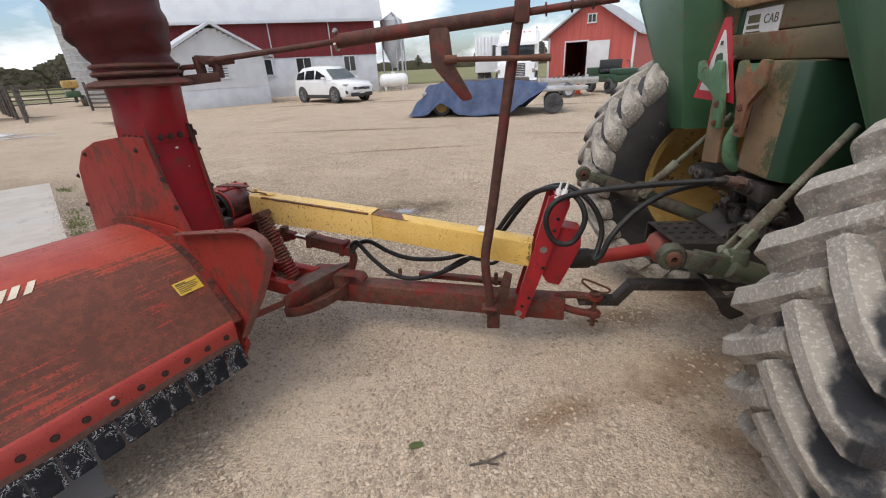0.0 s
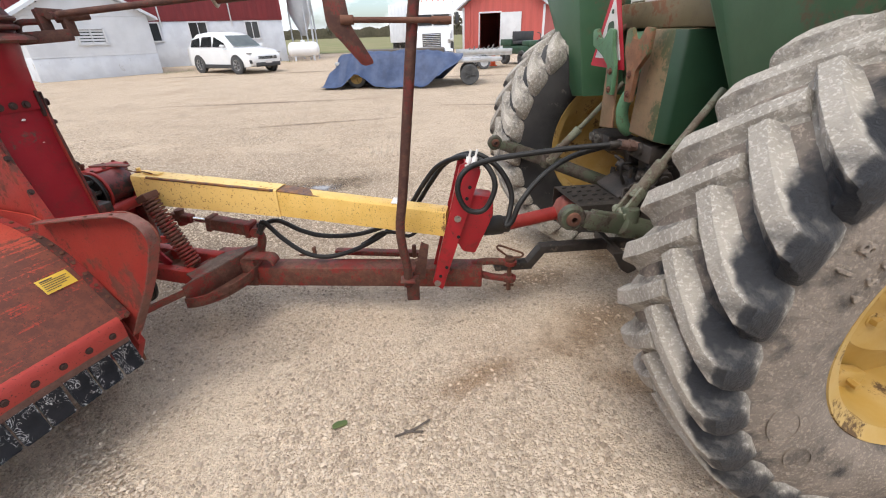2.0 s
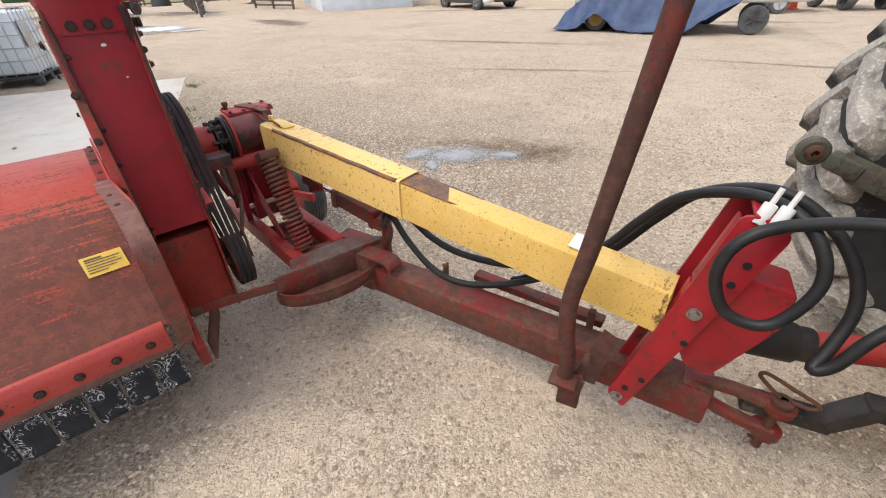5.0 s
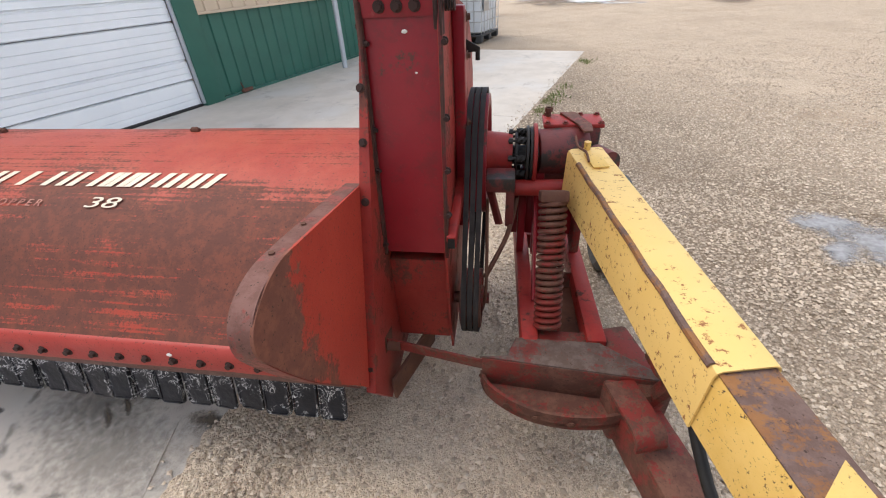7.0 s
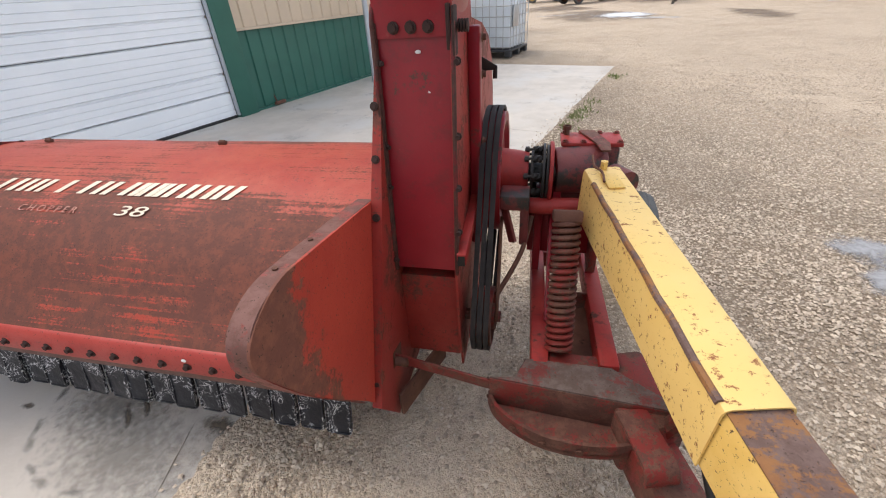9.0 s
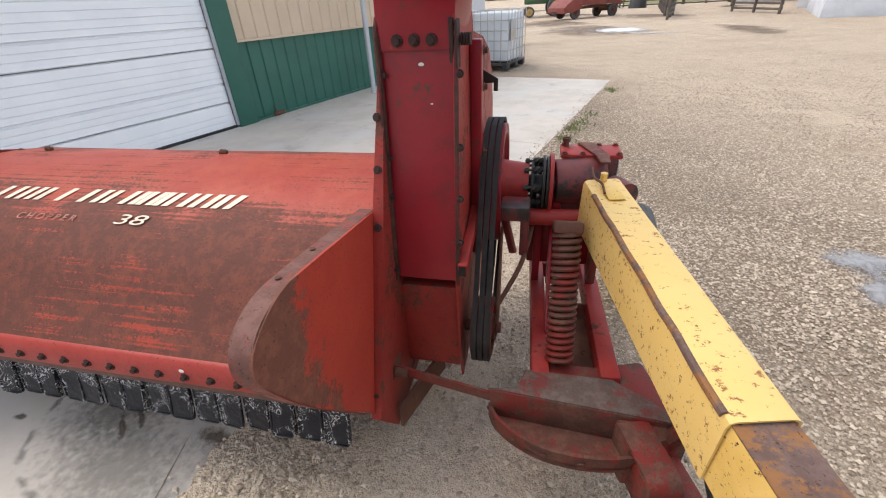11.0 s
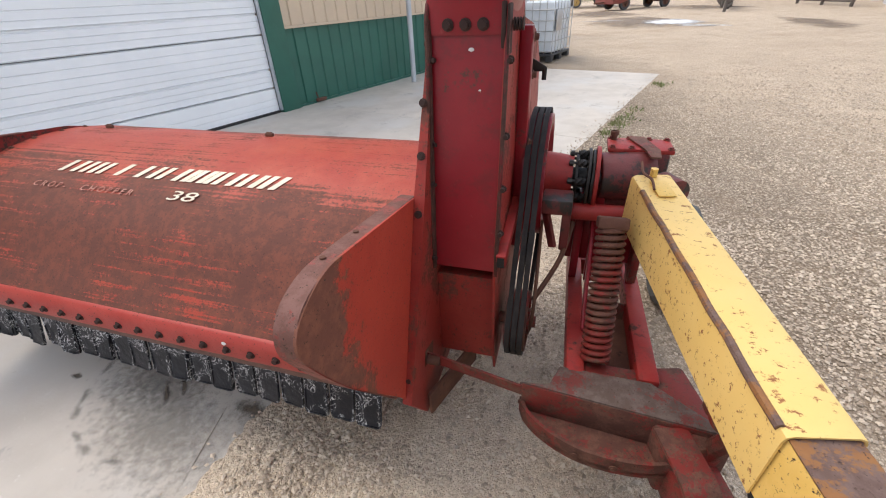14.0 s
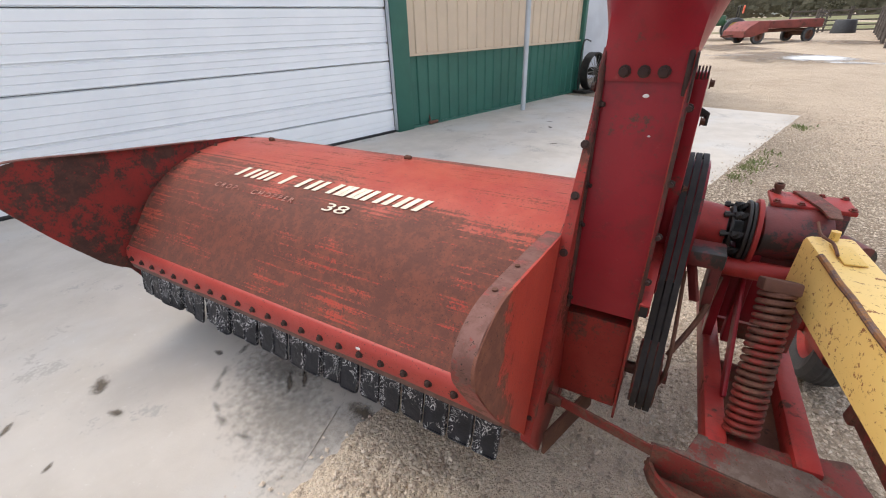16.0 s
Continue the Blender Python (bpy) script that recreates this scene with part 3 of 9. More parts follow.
    # ground round the machine is lightened in colour, to offset its heavy shade
    col = mixed(ramp(edge.outputs[0], 3.2, 4.4, 0.13, 0.0), col, (0.92, 0.80, 0.66))
    l.new(col, b.inputs["Base Color"])
    bp = n.new("ShaderNodeBump")
    bp.inputs["Strength"].default_value, bp.inputs["Distance"].default_value = 1.0, 0.010
    add = n.new("ShaderNodeMath")
    add.operation = "ADD"
    shallow = n.new("ShaderNodeMath")
    shallow.operation = "MULTIPLY"
    l.new(ramp(v1.outputs["Distance"], 0.0, 0.6, 1.0, 0.0), shallow.inputs[0])
    l.new(ramp(near_fines.outputs["Fac"], 0.42, 0.56, 1.0, 0.30), shallow.inputs[1])
    l.new(shallow.outputs[0], add.inputs[0])
    l.new(ramp(v2.outputs["Distance"], 0.0, 0.6, 0.5, 0.0), add.inputs[1])
    l.new(add.outputs[0], bp.inputs["Height"])
    l.new(bp.outputs["Normal"], b.inputs["Normal"])
    return m


GRAVEL = gravel()
PEBBLE = surface("loose_limestone", (0.50, 0.44, 0.37), (0.62, 0.57, 0.50), 30, rough=0.9, bump=0.2, grain=200)
CONCRETE = surface("pale_worn_concrete", (0.56, 0.51, 0.455), (0.47, 0.425, 0.375), 2.2, 0.5, 0.2, 0.8, 0, 0.35, 70, (0.41, 0.38, 0.345), 0.615, 2.6, 0.8, (1, 1, 1), (0.53, 0.505, 0.475), 0.56, 0.8, speck=0.5, spec=0.25, rub=(0.66, 0.63, 0.59))
GRASS = surface("rough_field_grass", (0.15, 0.155, 0.05), (0.20, 0.175, 0.075), 0.15, rough=0.95, bump=0.4, grain=3)
WEED = surface("weeds", (0.15, 0.20, 0.06), (0.20, 0.21, 0.085), 6, rough=0.9, bump=0.0)


# ---- geometry helpers ----
UP = Vector((0, 0, 1))


def part(name, bm, material, parent=None, label="", angle=35):
    """Links a bmesh as one mesh object, under a thing or a part."""
    me = bpy.data.meshes.new(name)
    bmesh.ops.recalc_face_normals(bm, faces=bm.faces)
    bm.to_mesh(me)
    bm.free()
    me.polygons.foreach_set("use_smooth", [True] * len(me.polygons))
    me.set_sharp_from_angle(angle=radians(angle))
    me.materials.append(material)
    ob = new(name, me)
    ob.parent = parent
    if label:
        ob["label"] = label
    return ob


def thing(name, m, label, category, group="", kind=""):
    ob = new(name)
    ob.empty_display_size = 0.1
    ob.matrix_basis = m
    return tagged(ob, label, category, group, kind)


def again(ob, parent, m):
    """One more piece on the same mesh."""
    o = bpy.data.objects.new(ob.name, ob.data)
    scene.collection.objects.link(o)
    o.parent, o.matrix_basis = parent, m
    return o


def frame_of(p, q, up=UP):
    p, q = Vector(p), Vector(q)
    x = (q - p).normalized()
    if abs(x.dot(up)) > 0.98:
        up = Vector((1, 0, 0))
    y = up.cross(x).normalized()
    z = x.cross(y)
    m = Matrix((x, y, z)).transposed().to_4x4()
    m.translation = p
    return m


def box(bm, c, s, bevel=0.004, m=None):
    mm = Matrix.Translation(c) @ Matrix.Diagonal((*s, 1))
    if m is not None:
        mm = m @ mm
    made = bmesh.ops.create_cube(bm, size=1.0, matrix=mm)
    if bevel:
        edges = list({e for v in made["verts"] for e in v.link_edges})
        bmesh.ops.bevel(bm, geom=edges, offset=bevel, segments=2, profile=0.5, affect="EDGES")
    return bm


def bar(bm, p, q, w, h, bevel=0.004, up=UP):
    """A box bar from p to q: w wide across, h high."""
    m = frame_of(p, q, up)
    d = (Vector(q) - Vector(p)).length
    return box(bm, (d / 2, 0, 0), (d, w, h), bevel, m)


def rod(bm, p, q, r, r2=None, seg=20, bevel=0.0):
    p, q = Vector(p), Vector(q)
    m = frame_of(p, q) @ Matrix.Rotation(radians(90), 4, "Y") @ Matrix.Translation((0, 0, (q - p).length / 2))
    made = bmesh.ops.create_cone(bm, cap_ends=True, segments=seg, radius1=r, radius2=r if r2 is None else r2, depth=(q - p).length, matrix=m)
    if bevel:
        caps = [f for v in made["verts"] for f in v.link_faces if len(f.verts) > 4]
        edges = list({e for f in caps for e in f.edges})
        bmesh.ops.bevel(bm, geom=edges, offset=bevel, segments=2, profile=0.5, affect="EDGES")
    return bm


def smooth_path(pts, n=6):
    pts = [Vector(p) for p in pts]
    out = []
    for i in range(len(pts) - 1):
        p0, p1, p2, p3 = pts[max(i - 1, 0)], pts[i], pts[i + 1], pts[min(i + 2, len(pts) - 1)]
        for k in range(n):
            t = k / n
            out.append(0.5 * (2 * p1 + (p2 - p0) * t + (2 * p0 - 5 * p1 + 4 * p2 - p3) * t * t + (3 * p1 - p0 - 3 * p2 + p3) * t ** 3))
    return out + [pts[-1]]


def tube(bm, pts, r, seg=10, n=6, radii=None):
    path = smooth_path(pts, n) if n else [Vector(p) for p in pts]
    rings, prev = [], None
    for i, p in enumerate(path):
        d = (path[min(i + 1, len(path) - 1)] - path[max(i - 1, 0)]).normalized()
        if prev is None:
            prev = d.orthogonal().normalized()
        a = (prev - d * prev.dot(d)).normalized()
        prev = a
        b = d.cross(a)
        rr = r if radii is None else radii[0] + (radii[1] - radii[0]) * i / (len(path) - 1)
        rings.append([bm.verts.new(p + (a * math.cos(k * math.tau / seg) + b * math.sin(k * math.tau / seg)) * rr) for k in range(seg)])
    for r0, r1 in zip(rings, rings[1:]):
        for k in range(seg):
            bm.faces.new((r0[k], r0[(k + 1) % seg], r1[(k + 1) % seg], r1[k]))
    bm.faces.new(rings[0][::-1])
    bm.faces.new(rings[-1])
    return bm


def prism(bm, outline, depth, m, bevel=0.0):
    """A flat outline (x, y) made depth thick along z, set by m."""
    lo = [bm.verts.new(m @ Vector((x, y, 0))) for x, y in outline]
    hi = [bm.verts.new(m @ Vector((x, y, depth))) for x, y in outline]
    k = len(outline)
    faces = [bm.faces.new(lo[::-1]), bm.faces.new(hi)]
    faces += [bm.faces.new((lo[i], lo[(i + 1) % k], hi[(i + 1) % k], hi[i])) for i in range(k)]
    if bevel:
        edges = list({e for f in faces[:2] for e in f.edges})
        bmesh.ops.bevel(bm, geom=edges, offset=bevel, segments=2, profile=0.5, affect="EDGES")
    return bm


def lathe(bm, profile, m=Matrix(), seg=48, closed=True):
    """A profile of (radius, height) turned round the z of m."""
    rings = []
    for k in range(seg):
        c, s = math.cos(k * math.tau / seg), math.sin(k * math.tau / seg)
        rings.append([bm.verts.new(m @ Vector((r * c, r * s, z))) for r, z in profile])
    cnt = len(profile)
    for k in range(seg):
        a, b = rings[k], rings[(k + 1) % seg]
        for i in range(cnt if closed else cnt - 1):
            j = (i + 1) % cnt
            bm.faces.new((a[i], b[i], b[j], a[j]))
    return bm


def sheet(bm, rows, thick):
    """A sheet through rows of points, given a thickness by a second skin offset along the normals."""
    grid = [[bm.verts.new(p) for p in row] for row in rows]
    faces = [bm.faces.new((grid[i][j], grid[i][j + 1], grid[i + 1][j + 1], grid[i + 1][j])) for i in range(len(rows) - 1) for j in range(len(rows[0]) - 1)]
    bmesh.ops.recalc_face_normals(bm, faces=faces)
    bmesh.ops.solidify(bm, geom=faces, thickness=thick)
    return bm


def bolt_mesh(r=0.011, h=0.010):
    bm = bmesh.new()
    bmesh.ops.create_cone(bm, cap_ends=True, segments=6, radius1=r, radius2=r * 0.92, depth=h, matrix=Matrix.Translation((0, 0, h / 2)))
    bmesh.ops.create_cone(bm, cap_ends=True, segments=10, radius1=r * 1.45, radius2=r * 1.4, depth=0.003, matrix=Matrix.Translation((0, 0, 0.0015)))
    return bm


def bolts(places, normal, parent, r=0.011, h=0.010, material=None, name="bolt"):
    """Bolt heads at the places, facing along normal, all on one mesh."""
    r, h = r * 0.84, h * 0.85
    first, turn = None, Vector(normal).to_track_quat("Z", "Y").to_matrix().to_4x4()
    for p in places:
        m = Matrix.Translation(p) @ turn
        if first is None:
            first = part(name, bolt_mesh(r, h), material or RUST, parent)
            first.matrix_basis = m
        else:
            again(first, parent, m)


def rounded(points, r, seg=5):
    """An outline with its corners rounded."""
    out, k = [], len(points)
    for i in range(k):
        p, a, b = Vector(points[i]), Vector(points[i - 1]), Vector(points[(i + 1) % k])
        rr = r[i] if isinstance(r, (list, tuple)) else r
        if rr <= 0:
            out.append(tuple(p))
            continue
        da, db = (a - p), (b - p)
        rr = min(rr, da.length * 0.49, db.length * 0.49)
        s, e = p + da.normalized() * rr, p + db.normalized() * rr
        for j in range(seg + 1):
            t = j / seg
            out.append(tuple((1 - t) ** 2 * s + 2 * t * (1 - t) * p + t * t * e))
    return out


def smoothstep(a, b, x):
    t = min(1, max(0, (x - a) / (b - a)))
    return t * t * (3 - 2 * t)


def ground_z(x, y):
    """The yard lies level round the machine and rises a little towards the barn."""
    return 0.16 * smoothstep(8, 24, y)

# ---- ground ----
def spread(reach, near, count):
    k = math.asinh(reach / near)
    return [near * math.sinh(k * (2 * i / count - 1)) for i in range(count + 1)]


def yard():
    bm = bmesh.new()
    xs, ys = [x - 2 for x in spread(2600, 2.2, 120)], [y + 6 for y in spread(2600, 2.2, 120)]
    grid = [[bm.verts.new((x, y, ground_z(x, y) + 0.010 * noise.noise(Vector((x * 0.9, y * 0.9, 0))) * (1 if abs(x) < 40 else 0) - 0.004)) for x in xs] for y in ys]
    for a, b in zip(grid, grid[1:]):
        for i in range(len(a) - 1):
            bm.faces.new((a[i], a[i + 1], b[i + 1], b[i]))
    return tagged(part("ground", bm, GRAVEL), "pale tan packed gravel farmyard with damp patches", "ground", kind="structure")


yard()


def field(name, pts, label):
    bm = bmesh.new()
    bm.faces.new([bm.verts.new((x, y, ground_z(x, y) + 0.03)) for x, y in pts])
    return tagged(part(name, bm, GRASS), label, "field", kind="structure")


field("field", [(-22, 42), (60, 46), (900, 300), (900, 2000), (-900, 2000), (-300, 120)], "rough yellow-green autumn field beyond the farmyard")
field("far_field", [(-45, 20), (-45, 42), (-300, 120), (-1500, 900), (-1500, -200), (-60, -10)], "rough grass field beyond the cattle fence")

# ---- concrete apron and garage, in the building's own axes ----
GAR = pose(0, 0, 0, 0, 0, 141.9)


def apron():
    top = thing("concrete_apron", GAR, "pale stained concrete apron before the garage", "pavement", kind="structure")
    cuts = [-8.0, -2.2, 5.6, 9.85]
    for a, b in zip(cuts, cuts[1:]):
        for y0, y1 in ((-0.30, 4.06),):
            bm = bmesh.new()
            box(bm, ((a + b) / 2, (y0 + y1) / 2, -0.045), (b - a - 0.006, y1 - y0, 0.13), 0.006)
            part("slab", bm, CONCRETE, top)


apron()


def slab_spill():
    """Gravel trodden over the slab's edge in an uneven tongue."""
    bm, rows = bmesh.new(), []
    for i in range(900):
        x = -8.0 + 17.8 * i / 899
        loose = 1.0 - 0.8 * smoothstep(2.0, 3.2, x)
        inner = -0.285 + 0.125 * math.exp(-((x - 1.7) / 0.42) ** 2) + loose * (0.030 * noise.noise(Vector((x * 1.7, 0, 2))) + 0.040 * noise.noise(Vector((x * 6.5, 0, 5))) + 0.025 * noise.noise(Vector((x * 23, 0, 8))))
        rows.append([bm.verts.new(GAR @ Vector((x, y, z))) for y, z in ((-0.62, -0.016), (-0.45, 0.004), (-0.32, 0.0232), (max(inner, -0.315), 0.0222), (max(inner, -0.315) + 0.008, 0.0185))])
    for a, b in zip(rows, rows[1:]):
        for k in range(4):
            bm.faces.new((a[k], a[k + 1], b[k + 1], b[k]))
    tagged(part("gravel_edge", bm, GRAVEL, angle=80), "gravel trodden over the edge of the concrete", "gravel", kind="structure")


slab_spill()


def ribbed(bm, s0, s1, z0, z1, y, step=0.23, rib=0.022):
    """Ribbed wall sheet on the yard side of the plane y."""
    prof, s = [], s0
    while s < s1 - 1e-6:
        e = min(s + step, s1)
        for ds, dy in ((0, 0), (step - 0.055, 0), (step - 0.042, rib), (step - 0.014, rib)):
            if s + ds < e:
                prof.append((s + ds, y - dy))
        s = e
    prof.append((s1, y))
    lo, hi = [[bm.verts.new((a, b, z)) for a, b in prof] for z in (z0, z1)]
    back = [[bm.verts.new((a, y + 0.03, z)) for a in (s0, s1)] for z in (z0, z1)]
    for i in range(len(prof) - 1):
        bm.faces.new((lo[i], lo[i + 1], hi[i + 1], hi[i]))
    bm.faces.new((back[0][0], back[1][0], back[1][1], back[0][1]))
    bm.faces.new((lo[0], hi[0], back[1][0], back[0][0]))
    bm.faces.new((lo[-1], back[0][1], back[1][1], hi[-1]))
    return bm


def garage():
    g = thing("garage", GAR, "farm garage with white sectional door, tan and green ribbed steel walls", "building", kind="structure")
    yw = 4.08
    bm = bmesh.new()
    ribbed(bm, 5.36, 10.33, 0.05, 1.08, yw - 0.005)
    part("wainscot", bm, WALL_GREEN, g, "dark green ribbed steel wainscot")
    bm = bmesh.new()
    ribbed(bm, 5.36, 10.33, 1.115, 4.2, yw - 0.005)
    part("siding", bm, TAN, g, "tan ribbed steel siding")
    bm = bmesh.new()
    box(bm, (7.845, yw - 0.035, 1.0975), (4.97, 0.04, 0.033), 0.004)
    part("trim", bm, TAN, g)
    bm = bmesh.new()
    box(bm, (7.845, yw - 0.02, 0.03), (4.97, 0.05, 0.035), 0.004)
    part("base_trim", bm, WALL_GREEN, g)
    for s, w in ((5.20, 0.31), (10.38, 0.10), (-0.75, 0.31)):
        bm = bmesh.new()
        box(bm, (s, yw - 0.03, 2.1), (w, 0.12, 4.2), 0.006)
        part("corner_trim", bm, WALL_GREEN, g)
    bm = bmesh.new()
    box(bm, (2.22, yw - 0.03, 3.85), (5.62, 0.1, 0.7), 0.005)
    part("header", bm, TAN, g)
    bm = bmesh.new()
    ribbed(bm, -8.0, -0.91, 0.05, 4.2, yw - 0.005)
    part("siding", bm, TAN, g)
    for c, s in (((-4.45, yw + 0.10, 2.1), (7.1, 0.12, 4.2)), ((7.9, yw + 0.10, 2.1), (5.05, 0.12, 4.2)), ((10.36, yw + 5.2, 2.1), (0.12, 10.1, 4.2)),
                 ((-7.95, yw + 5.2, 2.1), (0.12, 10.1, 4.2)), ((1.2, yw + 10.2, 2.1), (18.4, 0.12, 4.2))):
        bm = bmesh.new()
        box(bm, c, s, 0)
        part("wall", bm, TAN, g)
    bm = bmesh.new()
    prism(bm, [(-0.55, 4.10), (5.1, 6.6), (10.9, 4.10), (10.9, 4.22), (5.1, 6.75), (-0.55, 4.22)], 19.2, Matrix(((0, 0, 1, -8.4), (1, 0, 0, yw), (0, 1, 0, 0), (0, 0, 0, 1))))
    part("roof", bm, SILVER_BARN, g, "grey steel roof")
    # sectional door
    d = part("garage_door", box(bmesh.new(), (2.22, yw + 0.07, 1.75), (5.6, 0.02, 3.5), 0), DARK, g)
    def thin(zs):
        return [q for zc in zs for q in ((zc - 0.006, 0.0), (zc, 0.010), (zc + 0.006, 0.0))]
    full = [(0.0, 0.028), (0.014, -0.004), (0.024, 0.0)] + thin((0.085, 0.155)) + [(0.220, 0.0), (0.227, 0.028), (0.244, 0.028), (0.258, -0.004), (0.268, 0.0)] + thin((0.320, 0.400, 0.485, 0.570)) + [(0.660, 0.0), (0.668, 0.028), (0.674, 0.05)]
    foot = [(0.0, 0.0)] + thin((0.085, 0.165)) + [(0.300, 0.0), (0.308, 0.028), (0.314, 0.05)]
    for z0, prof in [(0.045, foot)] + [(0.365 + 0.68 * k, full) for k in range(5)]:
        bm = bmesh.new()
        prism(bm, prof + [(0.0, 0.05)], 5.59, Matrix(((0, 0, 1, -0.57), (0, 1, 0, yw - 0.005), (1, 0, 0, z0), (0, 0, 0, 1))))
        part("door_section", bm, DOOR_WHITE, d, angle=20)
    bm = bmesh.new()
    box(bm, (2.22, yw - 0.01, 0.030), (5.59, 0.05, 0.045), 0.008)
    part("bottom_seal", bm, RUBBER, d)
    bm = bmesh.new()
    box(bm, (5.035, yw - 0.045, 1.75), (0.035, 0.05, 3.4), 0.006)
    part("side_seal", bm, SILVER_BARN, d)
    return g


garage()

bm = bmesh.new()
rod(bm, (0, 0, 0), (0, 0, 4.6), 0.045, seg=16)
tagged(part("porch_post", bm, SILVER_BARN), "galvanised round steel post standing before the garage wall", "post", kind="structure").matrix_basis = pose(-8.29, 1.93, 0.015)

bm = bmesh.new()
box(bm, (13.6, 5.3, 1.7), (6.3, 0.25, 3.4), 0.01)
o = tagged(part("white_wall", bm, WHITE_WALL), "white painted wall beyond the garage corner", "wall", kind="structure")
o.matrix_basis = GAR

# ---- the crop chopper: local x runs along its hood towards the drive side, y backwards, z up ----
CHOP = pose(-1.1, 1.9, 0, 0, 0, 68)


def c(u, f, z):
    return Vector((u, -f, z))


# outlines in (f, z) stand in planes of constant u: x of the outline is f, y is z, depth runs along +u
def side_plane(u):
    return Matrix(((0, 0, 1, u), (-1, 0, 0, 0), (0, 1, 0, 0), (0, 0, 0, 1)))


chopper = thing("crop_chopper", CHOP, "worn red pull-type flail crop chopper rusting on the gravel", "farm machine")
HOOD = [(-0.80, 0.45), (-0.77, 0.72), (-0.725, 0.80), (-0.645, 0.852), (-0.52, 0.887), (-0.39, 0.908), (-0.23, 0.912), (-0.10, 0.893), (0.0, 0.862), (0.07, 0.831), (0.13, 0.794),
        (0.19, 0.746), (0.24, 0.690), (0.29, 0.628), (0.34, 0.572), (0.376, 0.530)]
U0, U1 = -2.150, -0.080
LIP0 = -2.145


def hood_at(k):
    """A point of the hood's section, k from 0 (back) to 1 (front), and its outward direction."""
    pts = smooth_path([Vector((f, 0, z)) for f, z in HOOD], 5)
    x = k * (len(pts) - 1)
    i = min(int(x), len(pts) - 2)
    p = pts[i].lerp(pts[i + 1], x - i)
    d = (pts[i + 1] - pts[i]).normalized()
    return p.x, p.z, (-d.z, d.x)


def hood():
    bm = bmesh.new()
    pts = smooth_path([Vector((f, 0, z)) for f, z in HOOD], 5)
    rows = [[c(u, p.x, p.z + 0.0025 * noise.noise(Vector((u * 2.3, p.x * 3, p.z * 3)))) for p in pts] for u in [U0 + (U1 - U0) * i / 40 for i in range(41)]]
    sheet(bm, rows, 0.004)
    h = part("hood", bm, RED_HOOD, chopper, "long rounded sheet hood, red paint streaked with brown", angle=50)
    # rolled front lip with its bolts
    bm = bmesh.new()
    prof = [(0.366, 0.545), (0.378, 0.537), (0.387, 0.510), (0.387, 0.462), (0.379, 0.425), (0.360, 0.402), (0.342, 0.400), (0.342, 0.54)]
    rows = [[c(u, f, z) for f, z in prof + prof[:1]] for u in (LIP0, U1 - 0.048)]
    grid = [[bm.verts.new(p) for p in row[:-1]] for row in rows]
    kk = len(prof)
    for i in range(kk):
        bm.faces.new((grid[0][i], grid[0][(i + 1) % kk], grid[1][(i + 1) % kk], grid[1][i]))
    bm.faces.new(grid[0]), bm.faces.new(grid[1][::-1])
    lip = part("front_lip", bm, LIP_RED, chopper, "rolled red front lip with a row of bolts", angle=60)
    bolts([c(-0.181 - 0.0915 * i, 0.386, 0.489) for i in range(22)], (0, -1, 0.1), lip, 0.0120, 0.015, DARK_RUST)
    # rubber flaps, each on its own, hanging a little unevenly
    rnd = random.Random(4)
    shapes = []
    for k in range(4):
        b = bmesh.new()
        bend = 0.001 + 0.001 * k
        rows = []
        for j in range(8):
            t = (0, 0.2, 0.4, 0.6, 0.8, 0.93, 0.982, 1)[j]
            w = 0.0405 - (0, 0, 0, 0, 0, 0.0004, 0.0035, 0.0100)[j]
            rows.append([Vector((x * w, bend * math.sin(t * 2.4) - 0.004 * t * t * (0.4 + 0.4 * k) + 0.003 * (k - 1.5) * t * x, -0.145 * t)) for x in (-1, -0.4, 0.4, 1)])
        sheet(b, rows, 0.009)
        # thickened rim round the flap
        for x in (-0.038, 0.038):
            bar(b, (x, -0.006, -0.02), (x, -0.008 - 0.002 * k, -0.131), 0.006, 0.006, 0.002)
        bar(b, (-0.031, -0.008 - 0.002 * k, -0.140), (0.031, -0.008 - 0.002 * k, -0.140), 0.006, 0.006, 0.002)
        shapes.append(b)
    firsts = []
    for i in range(22):
        u, k = -2.065 + 0.0905 * i, (i * 7 + i // 3) % 4 if i > 3 else i
        m = Matrix.Translation(c(u, 0.360 + 0.004 * (i % 2), 0.440)) @ Matrix.Rotation(radians(rnd.uniform(-1.2, 1.2)), 4, "Y") @ Matrix.Rotation(radians(-rnd.uniform(9, 14)), 4, "X") @ Matrix.Diagonal((1, 1, rnd.uniform(0.98, 1.08), 1))
        if k >= len(firsts):
            o = part("rubber_flap", shapes[k], FLAP, chopper, "cracked black rubber flap hanging under the lip")
            o.matrix_basis = m
            firsts.append(o)
        else:
            again(firsts[k], chopper, m)["label"] = "cracked black rubber flap hanging under the lip"
    # seam bolts along both ends of the hood and small fittings on its top
    for u in (U0 + 0.025, U1 - 0.018):
        for i in range(14):
            f, z, nrm = hood_at(0.30 + 0.69 * i / 13)
            bolts([c(u, f, z)], c(0, *nrm), h, 0.010, 0.010)
    bm = bmesh.new()
    ends = [hood_at(0.30 + 0.70 * i / 40) for i in range(41)]
    sheet(bm, [[c(u, f + 0.004 * nr[0], z + 0.004 * nr[1]) for f, z, nr in ends] for u in (U1 - 0.036, U1 - 0.001)], 0.003)
    part("seam_strip", bm, INNER_RUST, h, "rust-blackened seam strip at the hood's end", angle=60)
    for u in (-0.98, -1.95):
        bm = bmesh.new()
